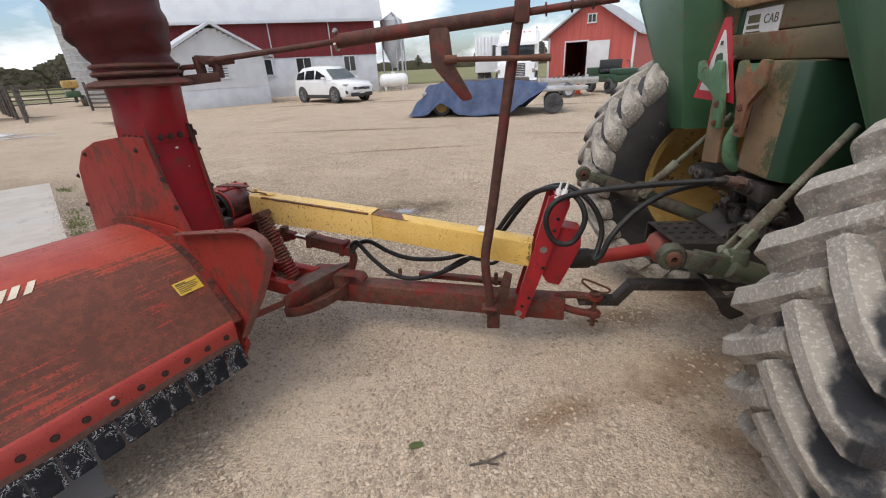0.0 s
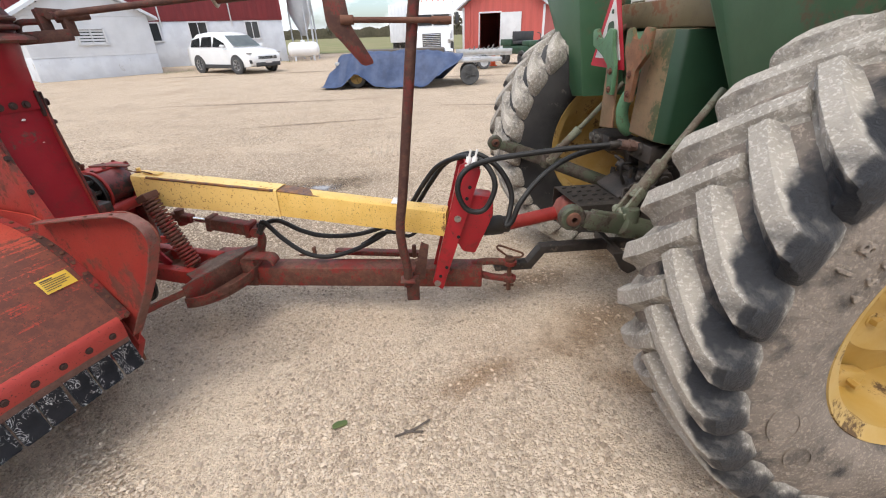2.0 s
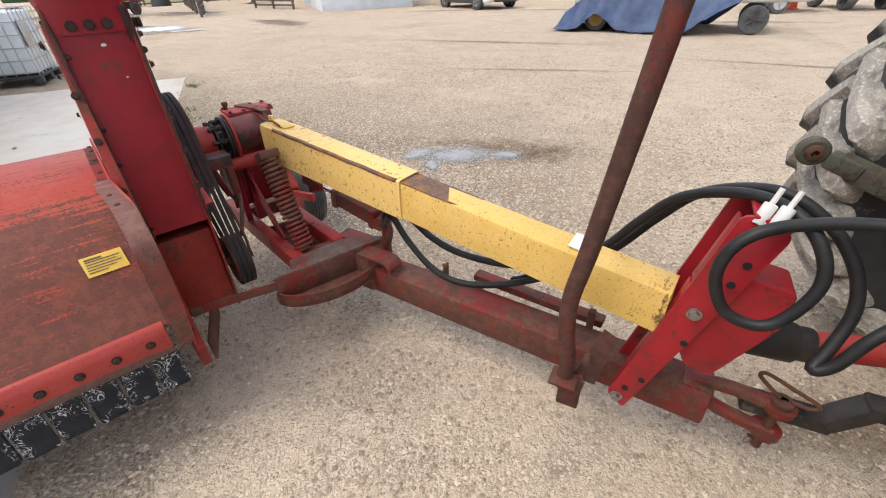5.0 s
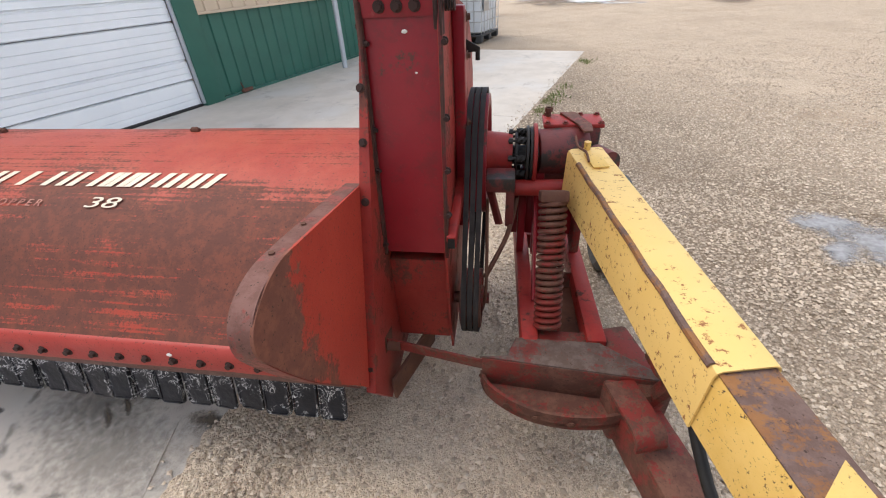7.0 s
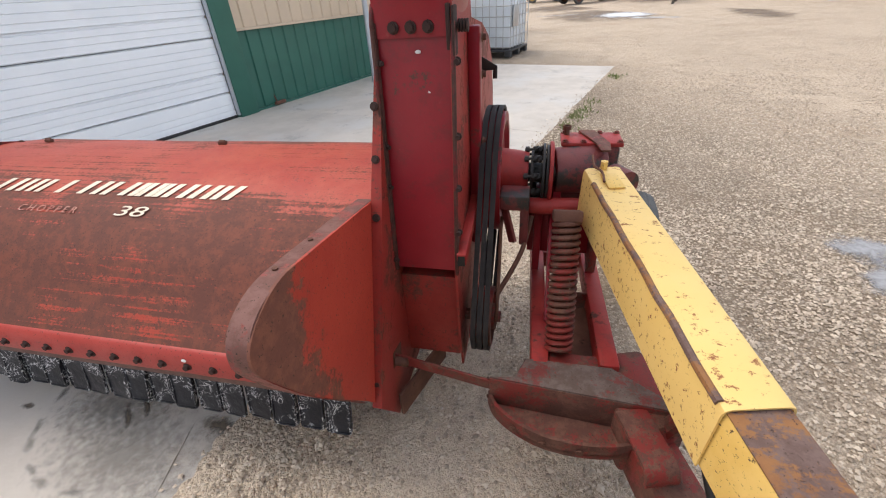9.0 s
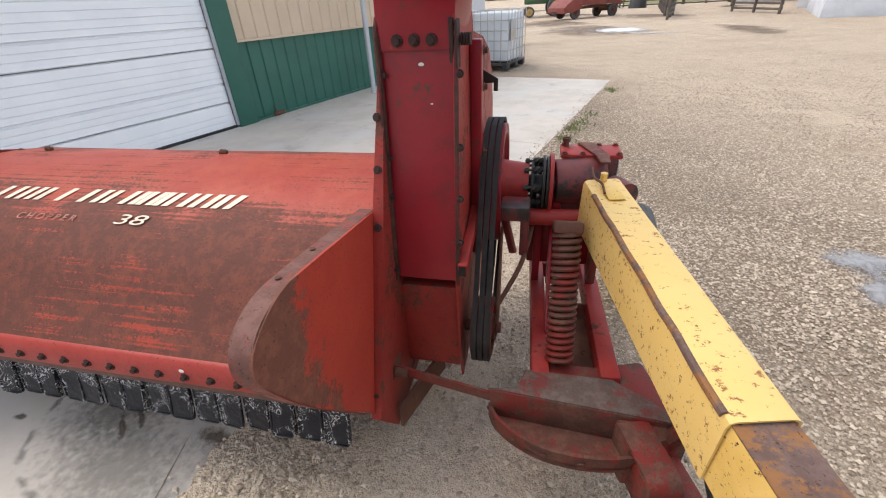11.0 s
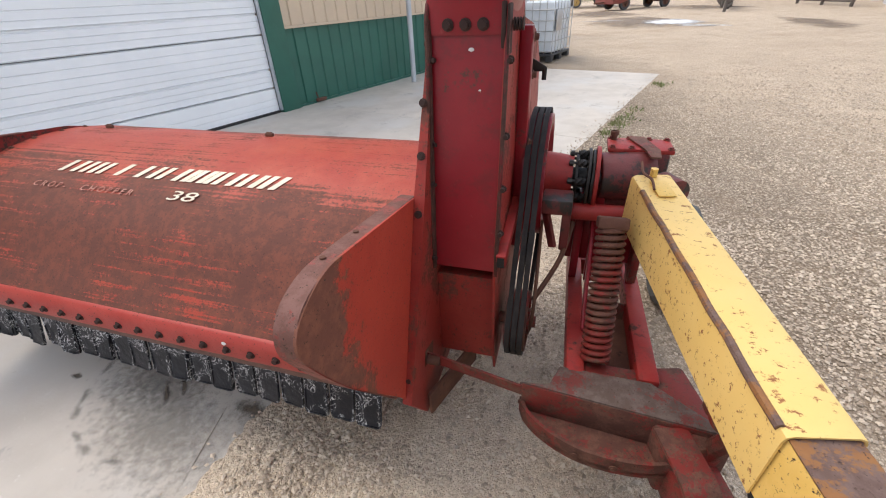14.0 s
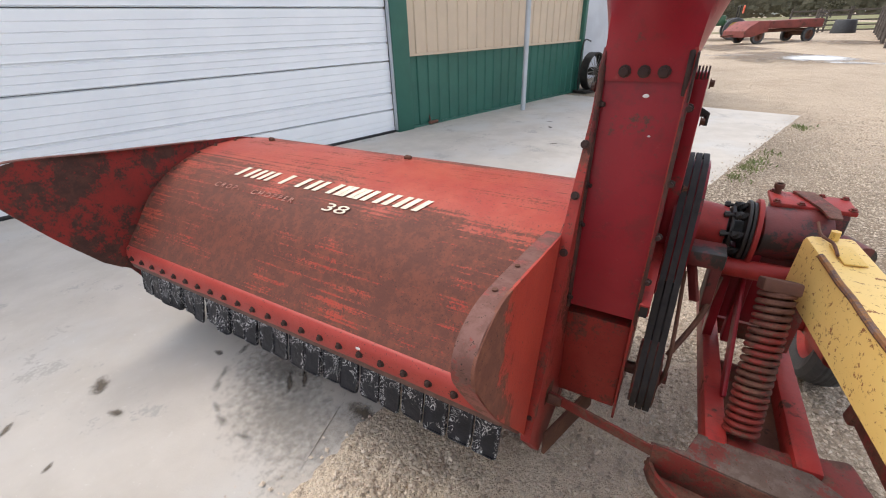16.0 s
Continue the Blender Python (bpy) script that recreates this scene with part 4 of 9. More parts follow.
        box(bm, (0, 0, 0.012), (0.06, 0.03, 0.024), 0.005)
        rod(bm, (-0.02, 0, 0.02), (0.02, 0, 0.02), 0.012, seg=10)
        part("hinge", bm, RUST, h).matrix_basis = Matrix.Translation(c(u, -0.46, 0.900)) @ Matrix.Scale(0.62, 4)


hood()


def dropping(parent, p, normal, size):
    """A small white bird dropping, a flat uneven drop."""
    bm = bmesh.new()
    rim = [bm.verts.new((size * (1 + 0.3 * noise.noise(Vector((k, size * 90, 0)))) * math.cos(k * math.tau / 9), 0.6 * size * math.sin(k * math.tau / 9), 0)) for k in range(9)]
    top = bm.verts.new((0, 0, 0.0015))
    for k in range(9):
        bm.faces.new((rim[k], rim[(k + 1) % 9], top))
    part("dropping", bm, SIGN_WHITE, parent, "white bird dropping").matrix_basis = Matrix.Translation(p) @ Vector(normal).to_track_quat("Z", "Y").to_matrix().to_4x4()


dropping(chopper, c(-0.640, 0.3885, 0.515), (0, -1, 0.25), 0.010)


def flare(f, near):
    """How far the end plate bends outwards towards its tip."""
    return 0.026 * smoothstep(0.02, 0.70, f) if near else 0.034 * smoothstep(0.25, 0.68, f)


def wing(name, u, flange, outline, material, label):
    """An end plate with a flange along its top and front."""
    bm = bmesh.new()
    prism(bm, outline, 0.006, side_plane(u), 0.0)
    for v in bm.verts:
        v.co.x += flange * flare(-v.co.y, flange > 0)
    w = part(name, bm, material, chopper, label)
    return w


WING = rounded([(-0.80, 0.40), (-0.80, 0.86), (-0.40, 0.945), (0.02, 0.945), (0.08, 0.928), (0.600, 1.022), (0.722, 0.955), (0.60, 0.735), (0.365, 0.42), (0.215, 0.195), (0.05, 0.20)],
               [0, 0.05, 0.1, 0, 0, 0.10, 0.10, 0.12, 0, 0.03, 0.1], 8)
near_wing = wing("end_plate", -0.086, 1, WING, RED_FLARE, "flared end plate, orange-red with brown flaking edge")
# the face towards the hood takes the darker housing red
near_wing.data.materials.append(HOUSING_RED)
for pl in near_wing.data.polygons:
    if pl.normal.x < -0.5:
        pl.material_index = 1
WING_FAR = rounded([(-0.77, 0.40), (-0.76, 0.70), (-0.64, 0.855), (-0.39, 0.922), (0.294, 0.998), (0.62, 1.032), (0.712, 1.01), (0.738, 0.91), (0.628, 0.704), (0.48, 0.494), (0.39, 0.42), (0.30, 0.235), (0.05, 0.20)],
                   [0, 0.05, 0.1, 0, 0, 0.05, 0.06, 0.08, 0.12, 0, 0, 0.03, 0.1], 6)
far_wing = wing("end_plate", U0 - 0.006, -1, WING_FAR, INNER_RUST, "flared end plate at the far end, red sheet blackened by rust")


def flange(parent, u0, u1, pts, thick=0.005):
    """A turned-over edge, from u0 to u1, along points (f, z)."""
    bm = bmesh.new()
    path = smooth_path([Vector((f, 0, z)) for f, z in pts], 6)
    sg = 1 if u0 > -1 else -1
    rows = [[c(u + sg * flare(p.x, sg > 0), p.x, p.z) for p in path] for u in (u0, u1)]
    sheet(bm, rows, thick)
    return part("flange", bm, FLANGE_RUST, parent, "rust-brown turned edge", angle=50)


FL = [(0.08, 0.930), (0.30, 0.968), (0.50, 1.002), (0.60, 1.010), (0.672, 0.985), (0.698, 0.93), (0.672, 0.86), (0.585, 0.715), (0.475, 0.56), (0.385, 0.435)]
fl = flange(near_wing, -0.126, -0.083, FL)
bolts([c(-0.095, 0.40, 0.987), c(-0.088, 0.54, 1.009)], (0, 0, 1), fl, 0.005, 0.0008, RUST, "hole")
FL_FAR = [(-0.20, 0.943), (0.294, 1.000), (0.62, 1.035), (0.708, 1.012), (0.736, 0.92), (0.66, 0.765), (0.50, 0.525), (0.42, 0.44)]
flange(far_wing, U0 + 0.0, U0 - 0.030, FL_FAR)


def blower():
    # side plate between the hood and the blower, wide at the foot and narrowing upwards
    bm = bmesh.new()
    prism(bm, [(-0.86, 0.62), (-0.91, 0.80), (-0.91, 1.02), (-0.86, 1.16), (-0.74, 1.26), (-0.55, 1.315), (-0.31, 1.345), (-0.20, 1.355), (-0.045, 1.355), (-0.02, 1.25), (0.10, 0.93), (0.335, 0.350),
               (0.215, 0.170), (-0.1, 0.20), (-0.8, 0.4)], 0.032, side_plane(-0.079), 0.003)
    for v in bm.verts:
        if v.co.z > 1.0 and v.co.x < -0.07:
            v.co.x += 0.015
    b = part("blower_housing", bm, HOUSING_RED, chopper, "tall red sheet blower housing with bolted flanges")
    bolts([c(-0.063, f, z) for f, z in ((0.302, 0.42), (0.240, 0.56), (0.175, 0.72), (0.115, 0.89), (0.06, 1.04), (0.015, 1.17))], (0.0, -1, 0.35), b, 0.010, 0.009, DARK_RUST)
    bolts([c(-0.079, f, z) for f, z in ((-0.88, 0.95), (-0.85, 1.12), (-0.66, 1.25), (-0.1, 1.30))], (-1, 0, 0), b, 0.011, 0.012, DARK_RUST)
    # scroll behind the tower, between the two side sheets
    bm = bmesh.new()
    pts = [(-0.30, 1.340), (-0.55, 1.300), (-0.74, 1.245), (-0.85, 1.15), (-0.895, 1.02), (-0.895, 0.80), (-0.85, 0.6), (-0.7, 0.42), (-0.4, 0.32), (0.0, 0.34)]
    path = smooth_path([Vector((f, 0, z)) for f, z in pts], 5)
    sheet(bm, [[c(u, p.x, p.z) for p in path] for u in (-0.05, 0.15)], 0.005)
    part("scroll", bm, HOUSING_RED, b, angle=50)
    # tower: front sheet set back between the flanges, sides
    bm = bmesh.new()
    front = [(0.052, 0.685), (0.036, 0.80), (0.008, 1.0), (-0.018, 1.2), (-0.030, 1.345)]
    sheet(bm, [[c(u, f, z) for f, z in front] for u in (-0.047, 0.142)], 0.004)
    part("tower_front", bm, RED_DARK, b, "deep red front sheet of the tower")
    dropping(b, c(0.060, -0.018, 1.293), (0, -1, -0.12), 0.008)
    dropping(b, c(0.085, -0.004, 1.20), (0, -1, -0.12), 0.004)
    bm = bmesh.new()
    prism(bm, [(-0.86, 0.62), (-0.91, 0.80), (-0.91, 1.02), (-0.86, 1.16), (-0.74, 1.26), (-0.55, 1.315), (-0.31, 1.345), (-0.30, 1.40), (-0.02, 1.40), (0.022, 1.0), (0.068, 0.68), (0.055, 0.40), (0.02, 0.24), (-0.4, 0.3)], 0.008, side_plane(0.142), 0.002)
    part("tower_side", bm, HOUSING_RED, b, "red side sheet of the tower")
    bm = bmesh.new()
    bar(bm, c(0.150, -0.024, 1.36), c(0.150, 0.066, 0.68), 0.016, 0.010, 0.002)
    bar(bm, c(-0.052, -0.024, 1.36), c(-0.045, 0.062, 0.68), 0.012, 0.016, 0.002)
    part("edge_strip", bm, EDGE_RUST, b)
    bolts([c(0.158, f, z) for f, z in ((-0.016, 1.27), (0.010, 1.09), (0.030, 0.95), (0.048, 0.82))], (0, -1, 0), b, 0.009, 0.016, DARK_RUST)
    bolts([c(-0.043, f + 0.006, z) for f, z in ((-0.016, 1.27), (0.010, 1.06), (0.030, 0.95), (0.060, 0.72))], (1, -0.4, 0), b, 0.008, 0.014, DARK_RUST)
    # lower box, and a near-black block painted for the shaded gap over it
    bm = bmesh.new()
    box(bm, c(0.047, -0.06, 0.47), (0.188, 0.18, 0.34), 0.004)
    part("lower_box", bm, HOUSING_RED, b, "worn red box under the tower")
    bm = bmesh.new()
    box(bm, c(0.047, -0.12, 0.67), (0.18, 0.12, 0.10), 0.0)
    part("gap", bm, DARK, b)
    bm = bmesh.new()
    bar(bm, c(0.165, 0.068, 0.735), c(0.165, -0.25, 0.80), 0.028, 0.042, 0.003)
    part("square_tube", bm, RED, b)
    part("tube_mouth", box(bmesh.new(), c(0.165, 0.0695, 0.733), (0.021, 0.004, 0.034), 0), DARK, b)
    # channel and flanges on the drive side
    bm = bmesh.new()
    bar(bm, c(0.168, -0.245, 0.62), c(0.168, -0.245, 1.33), 0.045, 0.036, 0.006)
    part("channel", bm, RED_DARK, b)
    bolts([c(0.190, -0.24, z) for z in (1.30, 1.20, 1.0, 0.9)], (1, 0, 0), b, 0.011, 0.014)
    bm = bmesh.new()
    prism(bm, [(0.155, 1.175), (0.155, 1.225), (0.215, 1.190), (0.215, 1.178)], 0.006, Matrix(((1, 0, 0, 0), (0, 0, -1, 0.45), (0, 1, 0, 0), (0, 0, 0, 1))), 0.001)
    rod(bm, c(0.207, -0.45, 1.184), c(0.207, -0.45, 1.150), 0.008, seg=10)
    part("guard_bracket", bm, BLACK_IRON, b)
    # neck: square foot, turning round towards the ring
    bm = bmesh.new()
    rings = []
    for j in range(9):
        t = j / 8
        z = 1.325 + 0.255 * t
        ring = []
        for k in range(40):
            a = k * math.tau / 40
            ca, sa = math.cos(a), math.sin(a)
            sq = 1 / max(abs(ca), abs(sa))
            k2 = smoothstep(0.0, 1.0, t)
            ru, rf = 0.098 * sq * (1 - k2) + 0.150 * k2, 0.140 * sq * (1 - k2) + 0.160 * k2
            ring.append(bm.verts.new(c(0.047 + 0.010 * k2 + ru * ca, -0.160 + 0.015 * k2 + rf * sa, z)))
        rings.append(ring)
    for a, b2 in zip(rings, rings[1:]):
        for k in range(40):
            bm.faces.new((a[k], a[(k + 1) % 40], b2[(k + 1) % 40], b2[k]))
    nk = part("neck", bm, RED_DARK, b, "red sheet neck widening from square to round", angle=40)
    bolts([c(0.002 + 0.044 * i, -0.016, 1.348) for i in range(3)], (0, -1, 0), nk, 0.0125, 0.014, DARK_RUST)
    bolts([c(-0.053, -0.06 - 0.055 * i, 1.348) for i in range(4)], (-1, 0, 0), nk, 0.013, 0.012, DARK_RUST)
    bm = bmesh.new()
    box(bm, c(0.140, -0.03, 1.345), (0.012, 0.04, 0.10), 0.004)
    box(bm, c(0.152, -0.03, 1.335), (0.006, 0.05, 0.11), 0.003)
    for k in range(4):
        rod(bm, c(0.158 + 0.007 * k, -0.05, 1.345), c(0.162 + 0.007 * k, -0.05, 1.345), 0.015, seg=14)
    part("clamp_bolt", bm, DARK_RUST, nk)
    bm = bmesh.new()
    tube(bm, [c(-0.05, -0.03, 1.40), c(-0.052, -0.015, 1.36), c(-0.05, -0.01, 1.30), c(-0.05, 0.02, 1.10), c(-0.045, 0.06, 0.75)], 0.006, 8)
    part("edge_rod", bm, EDGE_RUST, nk)
    # turning ring and spout
    bm = bmesh.new()
    lathe(bm, [(0.155, 1.572), (0.205, 1.566), (0.215, 1.576), (0.205, 1.588), (0.165, 1.600), (0.160, 1.600)], Matrix.Translation(c(0.057, -0.145, 0)), 56)
    part("ring_flange", bm, CRANK_RUST, b, "rusty turning ring", angle=30)
    bm = bmesh.new()
    for z, r, t in ((1.622, 0.168, 0.010), (1.652, 0.168, 0.009)):
        lathe(bm, [(r + t * math.cos(a), z + t * math.sin(a)) for a in [k * math.tau / 8 for k in range(8)]], Matrix.Translation(c(0.055, -0.150, 0)), 48)
    part("clamp_band", bm, CRANK_RUST, b)
    sp = bmesh.new()
    rings = []
    axis = smooth_path([c(0.055, -0.148, 1.585), c(0.050, -0.152, 1.68), c(0.042, -0.165, 1.80), c(0.02, -0.195, 1.94), c(-0.05, -0.27, 2.12), c(-0.18, -0.40, 2.26), c(-0.36, -0.56, 2.34)], 5)
    for i, p in enumerate(axis):
        d = (axis[min(i + 1, len(axis) - 1)] - axis[max(i - 1, 0)]).normalized()
        a1 = (Vector((0, 1, 0)) - d * d.y).normalized()
        a2 = d.cross(a1)
        r = 0.158 if p.z < 1.66 else (0.152 + 0.045 * smoothstep(1.66, 1.82, p.z))
        crease = (0.004, -0.003, 0.002, 0.006, 0.001, -0.006, 0.003)[i % 7]
        ring = []
        for k in range(36):
            a = k * math.tau / 36
            rr = r + crease + 0.012 * noise.noise(Vector((math.cos(a) * 2, math.sin(a) * 2, p.z * 7))) + 0.005 * noise.noise(Vector((math.cos(a) * 6, math.sin(a) * 6, p.z * 22)))
            ring.append(sp.verts.new(p + (a1 * math.cos(a) + a2 * math.sin(a)) * rr))
        rings.append(ring)
    for a, b2 in zip(rings, rings[1:]):
        for k in range(36):
            sp.faces.new((a[k], a[(k + 1) % 36], b2[(k + 1) % 36], b2[k]))
    bmesh.ops.solidify(sp, geom=list(sp.faces), thickness=0.004)
    part("spout", sp, SPOUT_RED, b, "dented red discharge spout wrapped over the ring", angle=60)
    # bracket with a universal joint that turns the spout
    bm = bmesh.new()
    bar(bm, c(0.17, -0.08, 1.578), c(0.335, 0.03, 1.592), 0.05, 0.045, 0.006)
    bar(bm, c(0.275, -0.01, 1.585), c(0.270, -0.015, 1.685), 0.022, 0.045, 0.005)
    bar(bm, c(0.335, 0.03, 1.585), c(0.332, 0.03, 1.655), 0.03, 0.04, 0.005)
    bar(bm, c(0.26, -0.02, 1.675), c(0.335, 0.03, 1.668), 0.032, 0.030, 0.005)
    rod(bm, c(0.30, 0.01, 1.655), c(0.40, 0.075, 1.668), 0.022, seg=14, bevel=0.004)
    rod(bm, c(0.27, 0.03, 1.66), c(0.33, -0.01, 1.66), 0.014, seg=10)
    tube(bm, [c(0.21, -0.09, 1.60), c(0.215, -0.07, 1.635), c(0.25, -0.04, 1.64), c(0.28, -0.02, 1.64)], 0.012, 8)
    part("crank_bracket", bm, CRANK_RUST, b, "rusty steel bracket with universal joint")


blower()


OILY_RED = surface("oily_red_casting", (0.175, 0.030, 0.027), (0.10, 0.024, 0.022), 7, 0.5, 0.2, 0.5, 0, 0.4, 60, (0.030, 0.024, 0.020), 0.515, 7.0, 0.5, speck=0.4)


def drive():
    hub_m = Matrix.Translation(c(0, -0.40, 0.83)) @ Matrix.Rotation(radians(90), 4, "Y")
    # upper sheave with three belts to a small lower sheave
    bm = bmesh.new()
    lathe(bm, [(0.03, 0.175), (0.19, 0.178), (0.216, 0.178), (0.216, 0.246), (0.216, 0.252), (0.185, 0.252), (0.17, 0.235), (0.05, 0.235), (0.03, 0.235)], hub_m, 56)
    s = part("drive_sheave", bm, RED_DARK, chopper, "red belt sheave")
    bm = bmesh.new()
    lathe(bm, [(0.0, 0.225), (0.088, 0.225), (0.080, 0.30), (0.074, 0.338), (0.0, 0.338)], hub_m, 36)
    part("hub", bm, RED, s)
    bolts([c(0.290, -0.325, 0.835)], (0, -1, 0), s, 0.011, 0.003, DARK, "hole")
    lo_m = Matrix.Translation(c(0, -0.050, 0.425)) @ Matrix.Rotation(radians(90), 4, "Y")
    bm = bmesh.new()
    lathe(bm, [(0.02, 0.178), (0.10, 0.178), (0.106, 0.18), (0.106, 0.249), (0.10, 0.25), (0.088, 0.25), (0.083, 0.225), (0.02, 0.225)], lo_m, 40)
    rod(bm, c(0.14, -0.050, 0.425), c(0.275, -0.050, 0.425), 0.02, seg=14)
    rod(bm, c(0.22, -0.050, 0.425), c(0.255, -0.050, 0.425), 0.045, seg=18)
    part("rotor_sheave", bm, RUSTY_RED, chopper)
    for u in (0.1935, 0.2145, 0.2355):
        bm = bmesh.new()
        c1, r1, c2, r2 = Vector((-0.40, 0.835)), 0.232, Vector((-0.050, 0.425)), 0.122
        d = (c2 - c1)
        base, spread_a = math.atan2(d.y, d.x), math.acos((r1 - r2) / d.length)
        loop = []
        for k in range(25):
            a = base + spread_a + (math.tau - 2 * spread_a) * k / 24
            loop.append(c1 + r1 * Vector((math.cos(a), math.sin(a))))
        for k in range(19):
            a = base - spread_a + 2 * spread_a * k / 18
            loop.append(c2 + r2 * Vector((math.cos(a), math.sin(a))))
        ctr = (c1 + c2) / 2
        rows = []
        for du, inset in ((-0.0085, 0.0), (0.0085, 0.0), (0.006, 0.014), (-0.006, 0.014)):
            rows.append([bm.verts.new(c(u + du, *(p - (p - (c1 if (p - c1).length - r1 < (p - c2).length - r2 else c2)).normalized() * inset))) for p in loop])
        cnt = len(loop)
        for i in range(4):
            a, b = rows[i], rows[(i + 1) % 4]
            for k in range(cnt):
                bm.faces.new((a[k], a[(k + 1) % cnt], b[(k + 1) % cnt], b[k]))
        part("belt", bm, BELT, chopper, "black rubber drive belt")
    # guard strip below, tensioner rod
    bm = bmesh.new()
    tube(bm, [c(0.245, -0.12, 0.30), c(0.265, -0.02, 0.50), c(0.255, -0.25, 0.72)], 0.006, 8)
    tube(bm, [c(0.26, -0.05, 0.52), c(0.33, -0.20, 0.60), c(0.36, -0.30, 0.70)], 0.009, 8)
    part("tension_rod", bm, RUST, chopper)
    # spring-loaded slip clutch
    bm = bmesh.new()
    rod(bm, c(0.33, -0.40, 0.83), c(0.46, -0.40, 0.83), 0.035, seg=20)
    for u, r in ((0.346, 0.082), (0.386, 0.105), (0.400, 0.100)):
        rod(bm, c(u, -0.40, 0.83), c(u + 0.010, -0.40, 0.83), r, seg=32, bevel=0.002)
    cl = part("slip_clutch", bm, BLACK_IRON, chopper, "oily black slip clutch with springs")
    first = None
    for k in range(8):
        a = k * math.tau / 8 + 0.2
        m = Matrix.Translation(c(0.352, -0.40 + 0.082 * math.cos(a), 0.83 + 0.082 * math.sin(a))) @ Matrix.Rotation(radians(90), 4, "Y")
        if first is None:
            b = bmesh.new()
            tube(b, [(0.011 * math.cos(t * 1.2), 0.011 * math.sin(t * 1.2), 0.0009 * t) for t in range(36)], 0.0035, 6, 0)
            rod(b, (0, 0, -0.03), (0, 0, 0.06), 0.005, seg=8)
            rod(b, (0, 0, -0.028), (0, 0, -0.014), 0.011, seg=6)
            first = part("clutch_spring", b, BLACK_IRON, cl)
            first.matrix_basis = m
        else:
            again(first, cl, m)
    bm = bmesh.new()
    rod(bm, c(0.410, -0.40, 0.83), c(0.424, -0.40, 0.83), 0.112, seg=36, bevel=0.003)
    part("clutch_plate", bm, RED, cl)
    # gearbox
    bm = bmesh.new()
    box(bm, c(0.557, -0.513, 0.833), (0.195, 0.125, 0.165), 0.016)
    rod(bm, c(0.425, -0.425, 0.83), c(0.60, -0.455, 0.83), 0.082, 0.090, 28, 0.006)
    rod(bm, c(0.62, -0.36, 0.83), c(0.66, -0.30, 0.825), 0.055, seg=24)
    g = part("gearbox", bm, OILY_RED, chopper, "red cast gearbox with oily patches")
    bm = bmesh.new()
    box(bm, c(0.555, -0.512, 0.919), (0.215, 0.130, 0.016), 0.005)
    lid = part("gearbox_lid", bm, RED, g)
    bolts([c(u, f, 0.927) for u in (0.462, 0.525, 0.59, 0.650) for f in (-0.458, -0.564)], (0, 0, 1), lid, 0.010, 0.010, RUSTY_RED)
    bm = bmesh.new()
    rod(bm, c(0.470, -0.548, 0.925), c(0.470, -0.548, 0.960), 0.010, seg=12)
    rod(bm, c(0.470, -0.548, 0.945), c(0.470, -0.548, 0.960), 0.015, seg=12)
    part("breather", bm, RUST, g)
    bm = bmesh.new()
    prism(bm, rounded([(0.513, 0.576), (0.572, 0.576), (0.612, 0.425), (0.606, 0.350), (0.574, 0.350), (0.566, 0.425)], 0.008, 3), 0.007, Matrix.Translation((0, 0, 0.928)), 0.0015)
    part("lid_strap", bm, RUSTY_RED, g, "tapered rusty strap bolted across the lid")
    bm = bmesh.new()
    rod(bm, c(0.34, -0.315, 0.735), c(0.56, -0.315, 0.740), 0.030, seg=18)
    part("cross_tube", bm, RED, chopper)
    bm = bmesh.new()
    box(bm, c(0.478, -0.425, 0.600), (0.262, 0.008, 0.245), 0.002)
    part("back_plate", bm, RED_DARK, chopper, "dark red plate under the gearbox")
    bm = bmesh.new()
    box(bm, c(0.335, -0.36, 0.66), (0.012, 0.16, 0.20), 0.003)
    part("gearbox_bracket", bm, RUSTY_RED, chopper)
    bm = bmesh.new()
    box(bm, c(0.60, -0.42, 0.60), (0.03, 0.16, 0.32), 0.004)
    part("gearbox_bracket", bm, RUSTY_RED, chopper)


drive()


CHANNEL_TOP = weathered("brown_grey_worn_steel", (0.17, 0.040, 0.034), (0.14, 0.036, 0.030), (0.105, 0.072, 0.060), (0.150, 0.112, 0.096), None, 0.66, (1, 1, 1), 0.5, 0.25)


